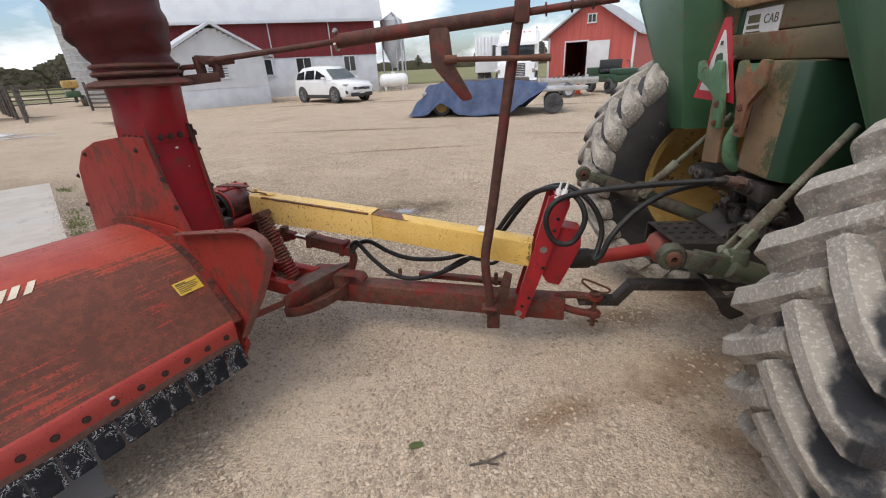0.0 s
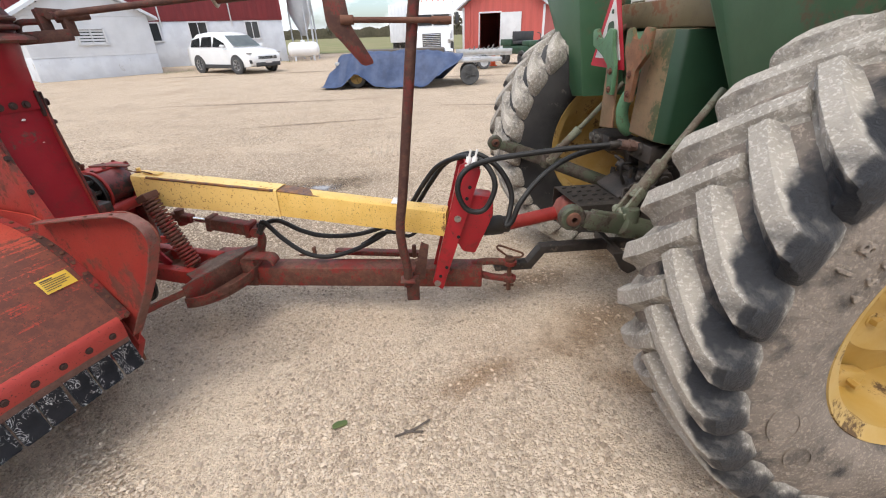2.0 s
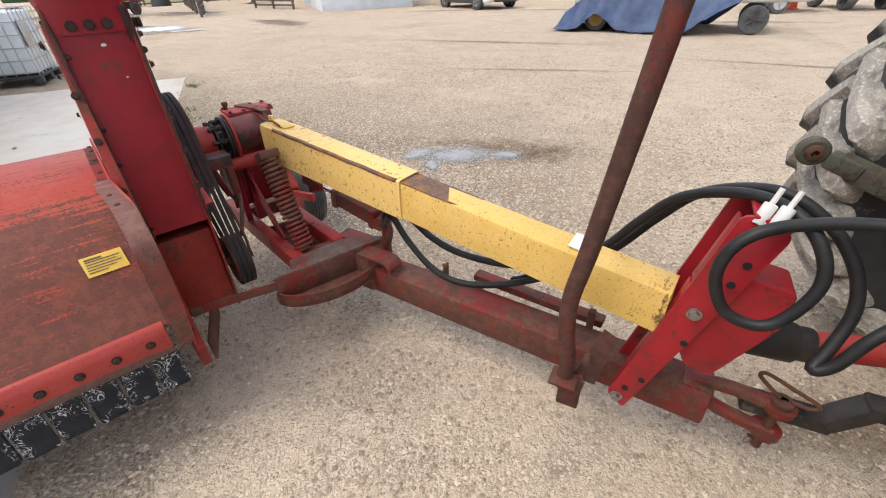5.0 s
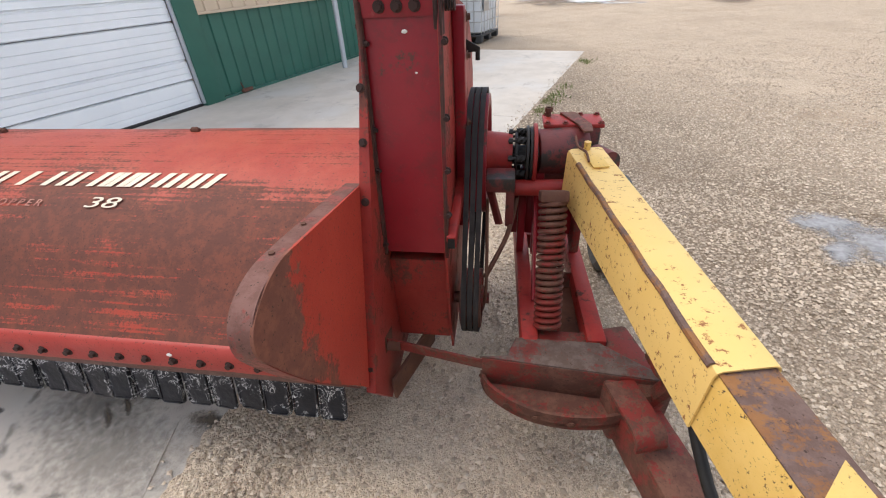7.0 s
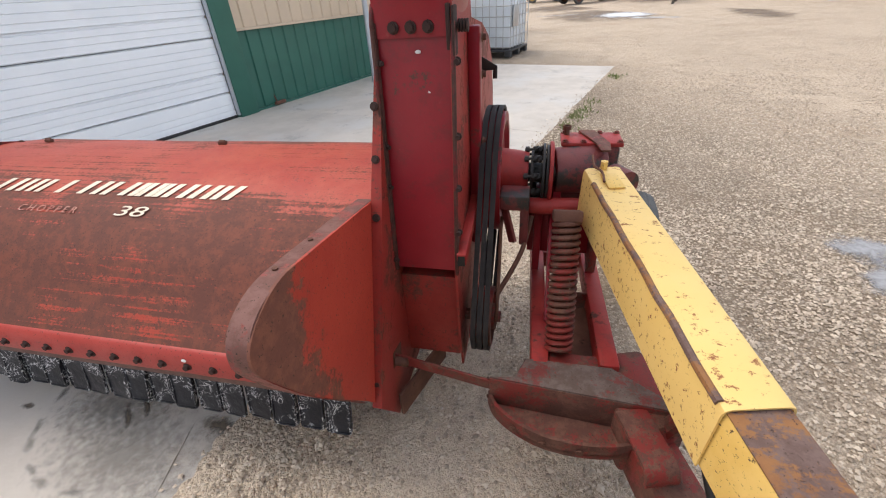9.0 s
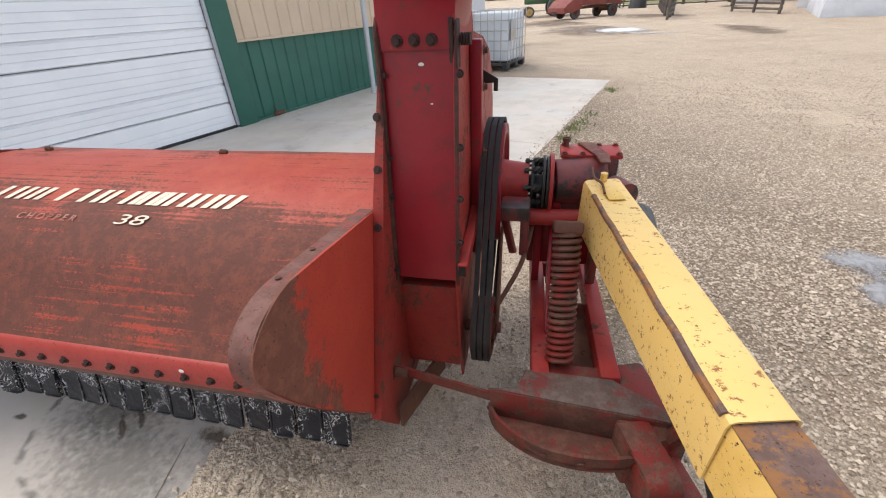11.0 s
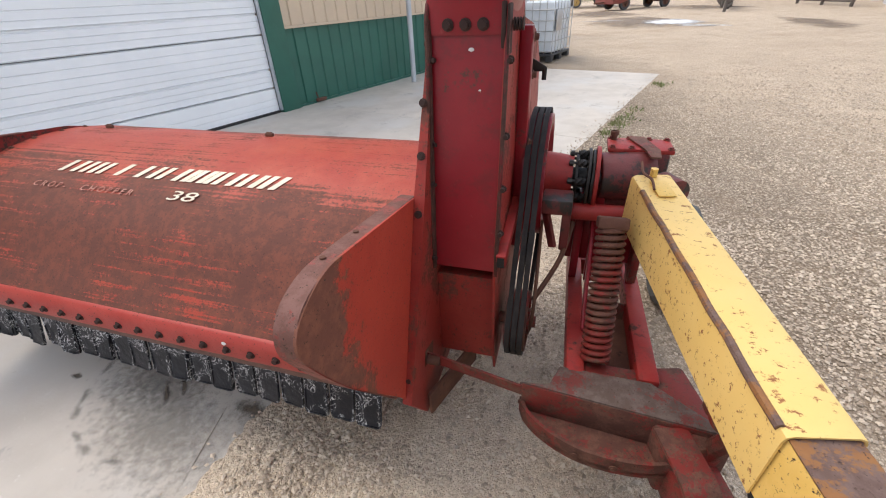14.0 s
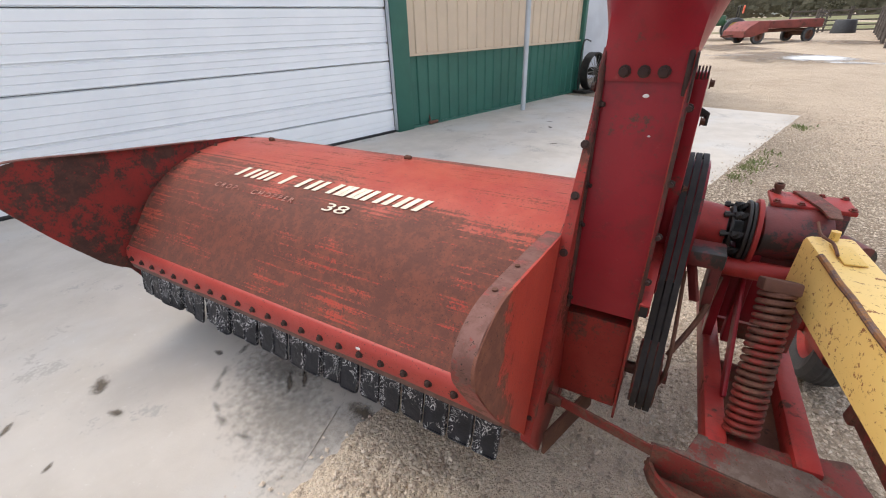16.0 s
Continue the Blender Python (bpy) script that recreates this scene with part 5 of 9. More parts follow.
def undercarriage():
    bm = bmesh.new()
    bar(bm, c(0.385, -0.75, 0.36), c(0.415, 0.150, 0.385), 0.055, 0.085, 0.008)
    r1 = part("frame_rail", bm, RED, chopper)
    bm = bmesh.new()
    bar(bm, c(0.600, -0.75, 0.36), c(0.622, 0.130, 0.385), 0.060, 0.085, 0.008)
    part("frame_rail", bm, RED, chopper)
    for f, w in ((0.10, 0.05), (-0.25, 0.01), (-0.55, 0.06)):
        bm = bmesh.new()
        bar(bm, c(0.40, f, 0.37), c(0.62, f, 0.37), w, 0.075, 0.004)
        part("cross_member", bm, RUSTY_RED, chopper)
    bm = bmesh.new()
    box(bm, c(0.508, -0.075, 0.350), (0.17, 0.30, 0.006), 0.001)
    part("frame_pan", bm, RUST, chopper, "rust-brown pan between the rails")
    for u in (0.385, 0.445, 0.60):
        bm = bmesh.new()
        bar(bm, c(u, -0.40, 0.40), c(u, -0.40, 0.78), 0.05, 0.03, 0.004)
        part("upright", bm, RED_DARK, chopper)
    bm = bmesh.new()
    bar(bm, c(0.43, -0.05, 0.42), c(0.43, -0.40, 0.70), 0.012, 0.06, 0.003)
    part("brace", bm, RED_DARK, chopper)
    bm = bmesh.new()
    box(bm, c(0.502, -0.43, 0.66), (0.25, 0.012, 0.26), 0.002)
    part("rear_plate", bm, OILY_RED, chopper, "oily plate behind the spring")
    bm = bmesh.new()
    box(bm, c(0.300, -0.25, 0.795), (0.10, 0.10, 0.055), 0.008)
    box(bm, c(0.335, -0.27, 0.70), (0.030, 0.09, 0.16), 0.005)
    bar(bm, c(0.262, -0.24, 0.775), c(0.300, -0.21, 0.640), 0.014, 0.030, 0.003)
    part("shaft_bracket", bm, OILY_RED, chopper, "oily brown bracket under the drive shaft")
    # front cross channel with the curved swing plate
    bm = bmesh.new()
    prism(bm, [(0.345, -0.215), (0.370, -0.135), (0.625, -0.135), (0.79, -0.250), (0.785, -0.265), (0.26, -0.225)], 0.012, Matrix.Translation((0, 0, 0.415)), 0.002)
    part("channel_top", bm, CHANNEL_TOP, chopper, "brown-grey worn top of the channel")
    bm = bmesh.new()
    bar(bm, c(0.268, 0.222, 0.358), c(0.80, 0.262, 0.358), 0.012, 0.125, 0.003)
    part("front_channel", bm, RUSTY_RED, chopper, "rusty red channel across the frame's front")
    bm = bmesh.new()
    arc = smooth_path([Vector((u, -f, 0)) for u, f in ((0.262, 0.215), (0.285, 0.262), (0.345, 0.310), (0.43, 0.345), (0.53, 0.355), (0.62, 0.345), (0.71, 0.315))], 5)
    sheet(bm, [[p + UP * z for p in arc] for z in (0.292, 0.350)], 0.010)
    part("swing_lip", bm, RUSTY_RED, chopper, "upright red lip round the swing plate")
    bm = bmesh.new()
    ol = [(p.x, p.y) for p in arc] + [(0.80, -0.262), (0.268, -0.222)]
    prism(bm, ol, 0.010, Matrix.Translation((0, 0, 0.302)), 0.0)
    sw = part("swing_plate", bm, RUSTY_RED, chopper, "curved swing plate with adjusting holes")
    bolts([c(0.268, 0.218, 0.33), c(0.345, 0.318, 0.325), c(0.43, 0.352, 0.325), c(0.53, 0.362, 0.325)], (0, -1, 0), sw, 0.009, 0.006)
    bm = bmesh.new()
    bar(bm, c(-0.055, 0.175, 0.405), c(0.285, 0.222, 0.385), 0.008, 0.038, 0.002)
    part("tie_strap", bm, RUSTY_RED, chopper)
    bm = bmesh.new()
    bar(bm, c(-0.06, 0.12, 0.39), c(-0.06, 0.20, 0.41), 0.03, 0.06, 0.004)
    bar(bm, c(-0.03, 0.23, 0.235), c(0.06, -0.05, 0.24), 0.012, 0.10, 0.003)
    rod(bm, c(-0.04, 0.19, 0.405), c(-0.0, 0.19, 0.405), 0.016, seg=12)
    part("strap_bracket", bm, RUST, chopper)
    # coil spring on a rod
    bm = bmesh.new()
    p, q = c(0.467, -0.085, 0.800), c(0.470, 0.085, 0.425)
    ax = frame_of(p, q)
    L = (q - p).length
    turns, per = 20, 12
    tube(bm, [ax @ Vector((L * i / (turns * per), 0.0375 * math.cos(i * math.tau / per), 0.0375 * math.sin(i * math.tau / per))) for i in range(turns * per + 1)], 0.0082, 7, 0)
    sprg = part("coil_spring", bm, RUSTY_RED, chopper, "heavy rusty-red coil spring")
    bm = bmesh.new()
    rod(bm, p - (q - p) * 0.08, q, 0.020, seg=12)
    bar(bm, p + (p - q).normalized() * 0.0, p + (p - q).normalized() * 0.035, 0.085, 0.085, 0.006)
    part("spring_rod", bm, RUST, sprg)
    # gauge wheel outboard of the frame
    wm = Matrix.Translation(c(0.865, -0.90, 0.262)) @ Matrix.Rotation(radians(90), 4, "Y") @ Matrix.Scale(1.10, 4)
    bm = bmesh.new()
    lathe(bm, [(0.15, -0.055), (0.20, -0.068), (0.225, -0.055), (0.235, -0.03), (0.232, -0.024), (0.238, -0.018), (0.234, -0.006), (0.240, 0.0), (0.234, 0.006), (0.238, 0.018), (0.232, 0.024), (0.235, 0.03), (0.225, 0.055), (0.20, 0.068), (0.15, 0.055)], wm, 48)
    bm2 = bmesh.new()
    lathe(bm2, [(0.03, -0.03), (0.13, -0.03), (0.155, -0.055), (0.162, -0.05), (0.162, 0.05), (0.155, 0.055), (0.13, 0.02), (0.03, 0.02)], wm, 36)
    rod(bm2, wm @ Vector((0, 0, -0.10)), wm @ Vector((0, 0, 0.06)), 0.035, seg=16)
    w = part("gauge_wheel", bm2, RED, chopper, "small red gauge wheel with ribbed tyre")
    part("tyre", bm, SMALL_TYRE, w, angle=25)
    bm = bmesh.new()
    bar(bm, c(0.62, -0.72, 0.36), c(0.80, -0.84, 0.28), 0.05, 0.06, 0.006)
    bar(bm, c(0.775, -0.90, 0.262), c(0.775, -0.48, 0.37), 0.03, 0.05, 0.006)
    rod(bm, c(0.74, -0.90, 0.262), c(0.83, -0.90, 0.262), 0.03, seg=14)
    part("wheel_arm", bm, RED, chopper)
    m2 = Matrix.Translation(c(-2.42, -0.62, 0.262)) @ Matrix.Rotation(radians(90), 4, "Y") @ Matrix.Scale(1.10, 4)
    o = again(w, chopper, m2 @ wm.inverted())
    o["label"] = "small red gauge wheel with ribbed tyre"
    t2 = again(w.children[0], o, Matrix())
    # rotor drum inside and back sheet close the body
    bm = bmesh.new()
    rod(bm, c(U0 + 0.03, -0.12, 0.42), c(U1 - 0.03, -0.12, 0.42), 0.17, seg=24)
    part("rotor", bm, RUST, chopper)


undercarriage()


def hood_k(f_want):
    """Where the hood's section reaches f on its upper front."""
    return min((abs(hood_at(k / 400)[0] - f_want), k / 400) for k in range(120, 400))[1]


def decals():
    def on_hood(u, k, lift):
        f, z, nrm = hood_at(k)
        return c(u, f + nrm[0] * lift, z + nrm[1] * lift)

    def patch(name, u0, u1, k0, k1, lift, mat, parent, slant=0.0, label="", n=5):
        bm = bmesh.new()
        rows = [[on_hood(u + slant * i / n, k0 + (k1 - k0) * i / n, lift) for i in range(n + 1)] for u in (u0, u1)]
        sheet(bm, rows, 0.0008)
        return part(name, bm, mat, parent, label)
    ka, kb = hood_k(0.190), hood_k(0.233)
    d = patch("warning_decal", -0.246, -0.137, ka, kb, 0.0045, DECAL_YELLOW, chopper, 0.004, "yellow warning decal with black bars of print")
    for i in range(6):
        k = ka + (kb - ka) * (0.12 + 0.135 * i)
        wd = (0.045, 0.090, 0.080, 0.090, 0.075, 0.05)[i]
        patch("print_bar", -0.236, -0.236 + wd, k, k + (kb - ka) * (0.05 if i else 0.09), 0.0062, DECAL_INK, d, 0.0)
    # the maker's name as plain slanted strokes, and the model line below it
    k0, k1 = hood_k(-0.067), hood_k(-0.002)
    mark = None
    for ua, ub in ((-1.66, -1.56), (-1.535, -1.455), (-1.435, -1.30), (-1.215, -1.12), (-1.10, -0.985), (-0.965, -0.905), (-0.885, -0.825), (-0.81, -0.715), (-0.695, -0.61), (-0.595, -0.515)):
        ua, ub = -1.672 + 0.915 * (ua + 1.66), -1.672 + 0.915 * (ub + 1.66)
        for k, (ka_, kb_) in enumerate(((ua, ua + 0.026), (ub - 0.026, ub))):
            o = patch("mark_bar", ka_ + 0.030, kb_ + 0.030, k0, k1, 0.0045, LETTER, mark or chopper, -0.040, "" if mark else "cream maker's mark worn on the hood, plain slanted bars")
            if mark is None:
                o.name = "maker_mark"
                mark = o
    # two thin faded words
    f, z, nrm = hood_at(hood_k(0.079))
    zz = c(0, *nrm).normalized()
    for word, u, size in (("CROP-", -1.735, 0.038), ("CHOPPER", -1.475, 0.038)):
        cu = bpy.data.curves.new("faded_word", "FONT")
        cu.body, cu.size, cu.extrude, cu.shear, cu.space_character = word, size, 0.0005, 0.25, 1.55
        o = new("faded_word", cu)
        cu.materials.append(LETTER_FAINT)
        o.parent = mark
        m = Matrix((Vector((1.15, 0, 0)), zz.cross(Vector((1, 0, 0))), zz)).transposed().to_4x4()
        m.translation = c(u, f + nrm[0] * 0.0055, z + nrm[1] * 0.0055)
        o.matrix_basis = m
    cu = bpy.data.curves.new("model_number", "FONT")
    cu.body, cu.size, cu.extrude, cu.shear = "38", 0.058, 0.0006, 0.25
    o = new("model_number", cu)
    cu.materials.append(LETTER)
    o.parent = mark
    f, z, nrm = hood_at(hood_k(0.080))
    zz = c(0, *nrm).normalized()
    xx = Vector((1, 0, 0))
    yy = zz.cross(xx)
    m = Matrix((xx * 2.2, yy, zz)).transposed().to_4x4()
    m.translation = c(-1.050, f + nrm[0] * 0.006, z + nrm[1] * 0.006)
    o.matrix_basis = m


decals()

# ---- tongue, driveline and steering pipe of the chopper, in the yard's axes ----
CHOP_INV = CHOP.inverted()


def wpart(name, bm, material, parent, label="", angle=35):
    bm.transform(CHOP_INV)
    return part(name, bm, material, parent, label, angle)


def tongue():
    a, b = Vector((-0.72, 2.478, 0.288)), Vector((0.80, 2.325, 0.296))
    bm = bmesh.new()
    bar(bm, a - UP * 0.020, b - UP * 0.020, 0.130, 0.125, 0.010)
    t = wpart("tongue", bm, RUSTY_RED, chopper, "rust-brown box-section drawbar tongue")
    d = (b - a).normalized()
    side = UP.cross(d)

    def at(k, s, z):
        return a + d * k + side * s + UP * z
    # pivot block and lug beside it
    bm = bmesh.new()
    bar(bm, at(-0.10, 0, 0.02), at(0.18, 0, 0.02), 0.17, 0.19, 0.015)
    wpart("pivot_block", bm, RUSTY_RED, t)
    bm = bmesh.new()
    lug_sec = smooth_path([Vector((0.12, 0, 0.125)), Vector((0.24, 0, 0.128)), Vector((0.285, 0, 0.122)), Vector((0.305, 0, 0.095)), Vector((0.305, 0, 0.075))], 5)
    sheet(bm, [[at(q.x, s, q.z) for q in lug_sec] for s in (-0.095, -0.010)], 0.010)
    wpart("stop_lug", bm, RUSTY_RED, t, "bent rust-brown stop strap")
    # small hook, tray of red strip behind, stakes
    bm = bmesh.new()
    tube(bm, [at(0.42, 0.02, 0.088), at(0.50, 0.02, 0.09), at(0.512, 0.02, 0.11), at(0.51, 0.02, 0.135), at(0.525, 0.02, 0.12)], 0.006, 8)
    bar(bm, at(0.52, 0.02, 0.08), at(0.52, 0.02, 0.14), 0.035, 0.012, 0.002)
    wpart("hook", bm, RUST, t)
    bm = bmesh.new()
    bar(bm, at(0.62, 0.105, 0.070), at(1.16, 0.095, 0.060), 0.05, 0.03, 0.004)
    wpart("rear_strip", bm, RUSTY_RED, t)
    for k, s, h in ((1.125, 0.03, 0.15), (1.30, 0.05, 0.13)):
        bm = bmesh.new()
        bar(bm, at(k, s, 0.07), at(k, s, h), 0.03, 0.025, 0.006)
        wpart("stake", bm, RUST, t)
    # front end: clevis
    bm = bmesh.new()
    for dz in (0.055, -0.055):
        tube(bm, [at(1.47, 0, 0.02 + 0.4 * dz), at(1.56, 0, 0.01 + dz * 0.9), at(1.66, 0, dz), at(1.71, 0, dz)], 0.022, 10)
        m = Matrix.Translation(at(1.69, 0, dz))
        lathe(bm, [(0.017, -0.011), (0.042, -0.011), (0.042, 0.011), (0.017, 0.011)], m, 20)
    bar(bm, at(1.44, 0, 0.0), at(1.53, 0, 0.0), 0.09, 0.10, 0.01)
    wpart("clevis", bm, RUSTY_RED, t, "forged clevis at the tongue's tip")
    bm = bmesh.new()
    p = at(1.69, 0, 0)
    rod(bm, p - UP * 0.135, p + UP * 0.085, 0.014, seg=14)
    rod(bm, p + UP * 0.065, p + UP * 0.085, 0.030, seg=16, bevel=0.004)
    tube(bm, [p + Vector((0.02, 0, 0.085)), p + Vector((0.06, -0.01, 0.09)), p + Vector((0.07, -0.015, 0.115)), p + Vector((0.0, -0.01, 0.145)), p + Vector((-0.065, 0.0, 0.165)), p + Vector((-0.075, 0.005, 0.145)), p + Vector((-0.04, 0, 0.115)), p + Vector((-0.012, 0, 0.09))], 0.006, 8)
    tube(bm, [p + Vector((-0.03, 0, -0.105)), p + Vector((0.03, 0, -0.105))], 0.007, 8)
    wpart("hitch_pin", bm, RUST, t, "rusty hitch pin with wire clip")
    # stand: two straps that carry the driveline bearing, their edges turned and joined by a cap
    strap = rounded([(0.506, 0.300), (0.562, 0.254), (0.682, 0.645), (0.772, 0.945), (0.752, 0.968), (0.690, 0.985), (0.668, 0.975), (0.622, 0.775)], [0.012, 0.012, 0, 0.02, 0.02, 0.02, 0.01, 0], 3)
    for y_, name_ in ((2.192, "bright red upright stand strap, bolted at foot and middle"), (2.345, "second red stand strap behind the shaft")):
        bm = bmesh.new()
        prism(bm, strap, 0.010, Matrix(((1, 0, 0, 0), (0, 0, 1, y_), (0, 1, 0, 0), (0, 0, 0, 1))), 0.002)
        if y_ < 2.2:
            for p_, q_ in (((0.518, 0.33), (0.622, 0.765)), ((0.624, 0.775), (0.668, 0.965))):
                bar(bm, (p_[0] + 0.003, y_ + 0.030, p_[1]), (q_[0] + 0.003, y_ + 0.030, q_[1]), 0.050, 0.007, 0.002)
        wpart("stand_strap", bm, BRIGHT_RED, t, name_)
    bolts([CHOP_INV @ Vector(q) for q in ((0.534, 2.190, 0.300), (0.652, 2.190, 0.690))], CHOP_INV.to_3x3() @ Vector((0, -1, 0)), t, 0.016, 0.016, STEEL)
    bolts([CHOP_INV @ Vector(q) for q in ((0.552, 2.191, 0.345), (0.588, 2.191, 0.40), (0.655, 2.191, 0.585), (0.700, 2.191, 0.80), (0.715, 2.191, 0.86))], CHOP_INV.to_3x3() @ Vector((0, -1, 0)), t, 0.008, 0.002, DARK, "hole")
    bm = bmesh.new()
    bar(bm, (0.690, 2.272, 0.985), (0.765, 2.272, 0.960), 0.170, 0.010, 0.004)
    wpart("stand_cap", bm, BRIGHT_RED, t)
    # bearing box between the straps
    bm = bmesh.new()
    prism(bm, rounded([(0.640, 0.56), (0.680, 0.483), (0.748, 0.466), (0.812, 0.620), (0.842, 0.690), (0.840, 0.790), (0.690, 0.815)], 0.012, 3), 0.115, Matrix(((1, 0, 0, 0), (0, 0, 1, 2.222), (0, 1, 0, 0), (0, 0, 0, 1))), 0.004)
    wpart("bearing_box", bm, BRIGHT_RED, t, "bright red bearing box")
    bm = bmesh.new()
    rod(bm, (0.800, 2.285, 0.600), (0.905, 2.297, 0.600), 0.054, seg=24, bevel=0.005)
    rod(bm, (0.900, 2.298, 0.601), (0.940, 2.303, 0.600), 0.046, seg=20)
    wpart("shaft_collar", bm, BLACK_IRON, t)
    # telescoping shaft tube with its bell against the tractor
    bm = bmesh.new()
    rod(bm, (0.930, 2.302, 0.600), (1.215, 2.340, 0.640), 0.037, seg=22)
    wpart("shaft_guard", bm, RED, t, "red shaft guard tube worn bare in places")
    bm = bmesh.new()
    m = frame_of((1.190, 2.337, 0.637), (1.44, 2.365, 0.672)) @ Matrix.Rotation(radians(90), 4, "Y")
    lathe(bm, [(0.033, 0.0), (0.037, 0.018), (0.052, 0.030), (0.076, 0.050), (0.088, 0.080), (0.088, 0.118), (0.080, 0.132), (0.066, 0.130), (0.05, 0.08), (0.03, 0.02)], m, 32)
    rod(bm, m @ Vector((0, 0, 0.08)), m @ Vector((0, 0, 0.34)), 0.028, seg=14)
    wpart("shaft_bell", bm, surface("sun_faded_red_plastic", (0.30, 0.085, 0.06), (0.22, 0.06, 0.045), 9, rough=0.7, bump=0.2, grain=50), t, "faded red bell of the shaft guard")
    return t


tongue()


def shield():
    """Two telescoping folded yellow covers over the driveline."""
    p0, p1, p2 = Vector((-1.130, 2.530, 0.907)), Vector((-0.288, 2.357, 0.848)), Vector((0.600, 2.258, 0.722))
    side = Vector((0.16, 0.987, 0))

    def cover(name, a, b, w0, w1, h0, h1, mat, label):
        bm = bmesh.new()
        th, rows = 0.004, []
        for p, w, h in ((a, w0, h0), (b, w1, h1)):
            r = 0.014
            pts = [(-w / 2 - 0.004, -h), (-w / 2, -r), (-w / 2 + 0.3 * r, -0.3 * r), (-w / 2 + r, 0), (w / 2 - r, 0), (w / 2 - 0.3 * r, -0.3 * r), (w / 2, -r), (w / 2 + 0.004, -h)]
            rows.append([p + side * s + UP * z for s, z in pts])
        sheet(bm, rows, th)
        return wpart(name, bm, mat, chopper, label, 30)
    c1 = cover("driveline_cover", p0, p1, 0.120, 0.118, 0.165, 0.150, YELLOW, "folded yellow sheet cover over the driveline, chipped paint")
    c2 = cover("driveline_cover", p1 + (p1 - p2) * 0.02 + UP * -0.010, p2 + UP * 0.0, 0.105, 0.115, 0.138, 0.135, YELLOW_RUST, "inner yellow cover, rust showing at the slide")
    # bare rusty slide at the joint
    e = (p2 - p1).normalized()
    bm = bmesh.new()
    pts = [(-0.02, -0.050), (0.20, -0.050), (0.30, -0.02), (0.245, 0.01), (0.33, 0.03), (0.26, 0.050), (-0.02, 0.050)]
    m = frame_of(p1 - UP * 0.0105, p1 + e - UP * 0.0105)
    prism(bm, rounded(pts, 0.015, 3), 0.0025, m)
    wpart("rusty_slide", bm, SLIDE_RUST, c2, "rust-brown bare patch")
    bm = bmesh.new()
    d = (p1 - p0).normalized()
    bar(bm, p0 + d * 0.055 + UP * 0.005, p0 + d * 0.150 + UP * 0.005, 0.048, 0.005, 0.0015)
    rod(bm, p0 + d * 0.012 + UP * 0.002, p0 + d * 0.012 + UP * 0.026, 0.012, seg=6)
    wpart("cover_latch", bm, YELLOW_RUST, c1)
    bm = bmesh.new()
    tube(bm, [p0 - d * 0.05 + side * -0.02 + UP * 0.02, p0 + d * 0.01 + side * -0.03 + UP * 0.012, p0 + d * 0.06 + side * -0.02 + UP * 0.014, p0 + d * 0.12 + side * -0.03 + UP * 0.012], 0.004, 6)
    wpart("latch_chain", bm, RUST, c1)
    # paint worn to rust along the upper fold
    bm = bmesh.new()
    e1 = (p1 - p0).normalized()
    fold = [p0 + e1 * (0.10 + 0.062 * k) - side * (0.0542 + 0.0012 * (k % 3)) + UP * (-0.0052 + 0.0008 * (k % 2)) for k in range(13)]
    tube(bm, fold, 0.0078, 8, 3)
    wpart("worn_edge", bm, SLIDE_RUST, c1, "folded edge worn to brown rust")
    bm = bmesh.new()
    bar(bm, p2 + (p1 - p2) * 0.33 + UP * 0.003 + side * 0.01, p2 + (p1 - p2) * 0.245 + UP * 0.003 + side * 0.01, 0.085, 0.003, 0.0)
    wpart("worn_decal", bm, SIGN_WHITE, c2)


shield()


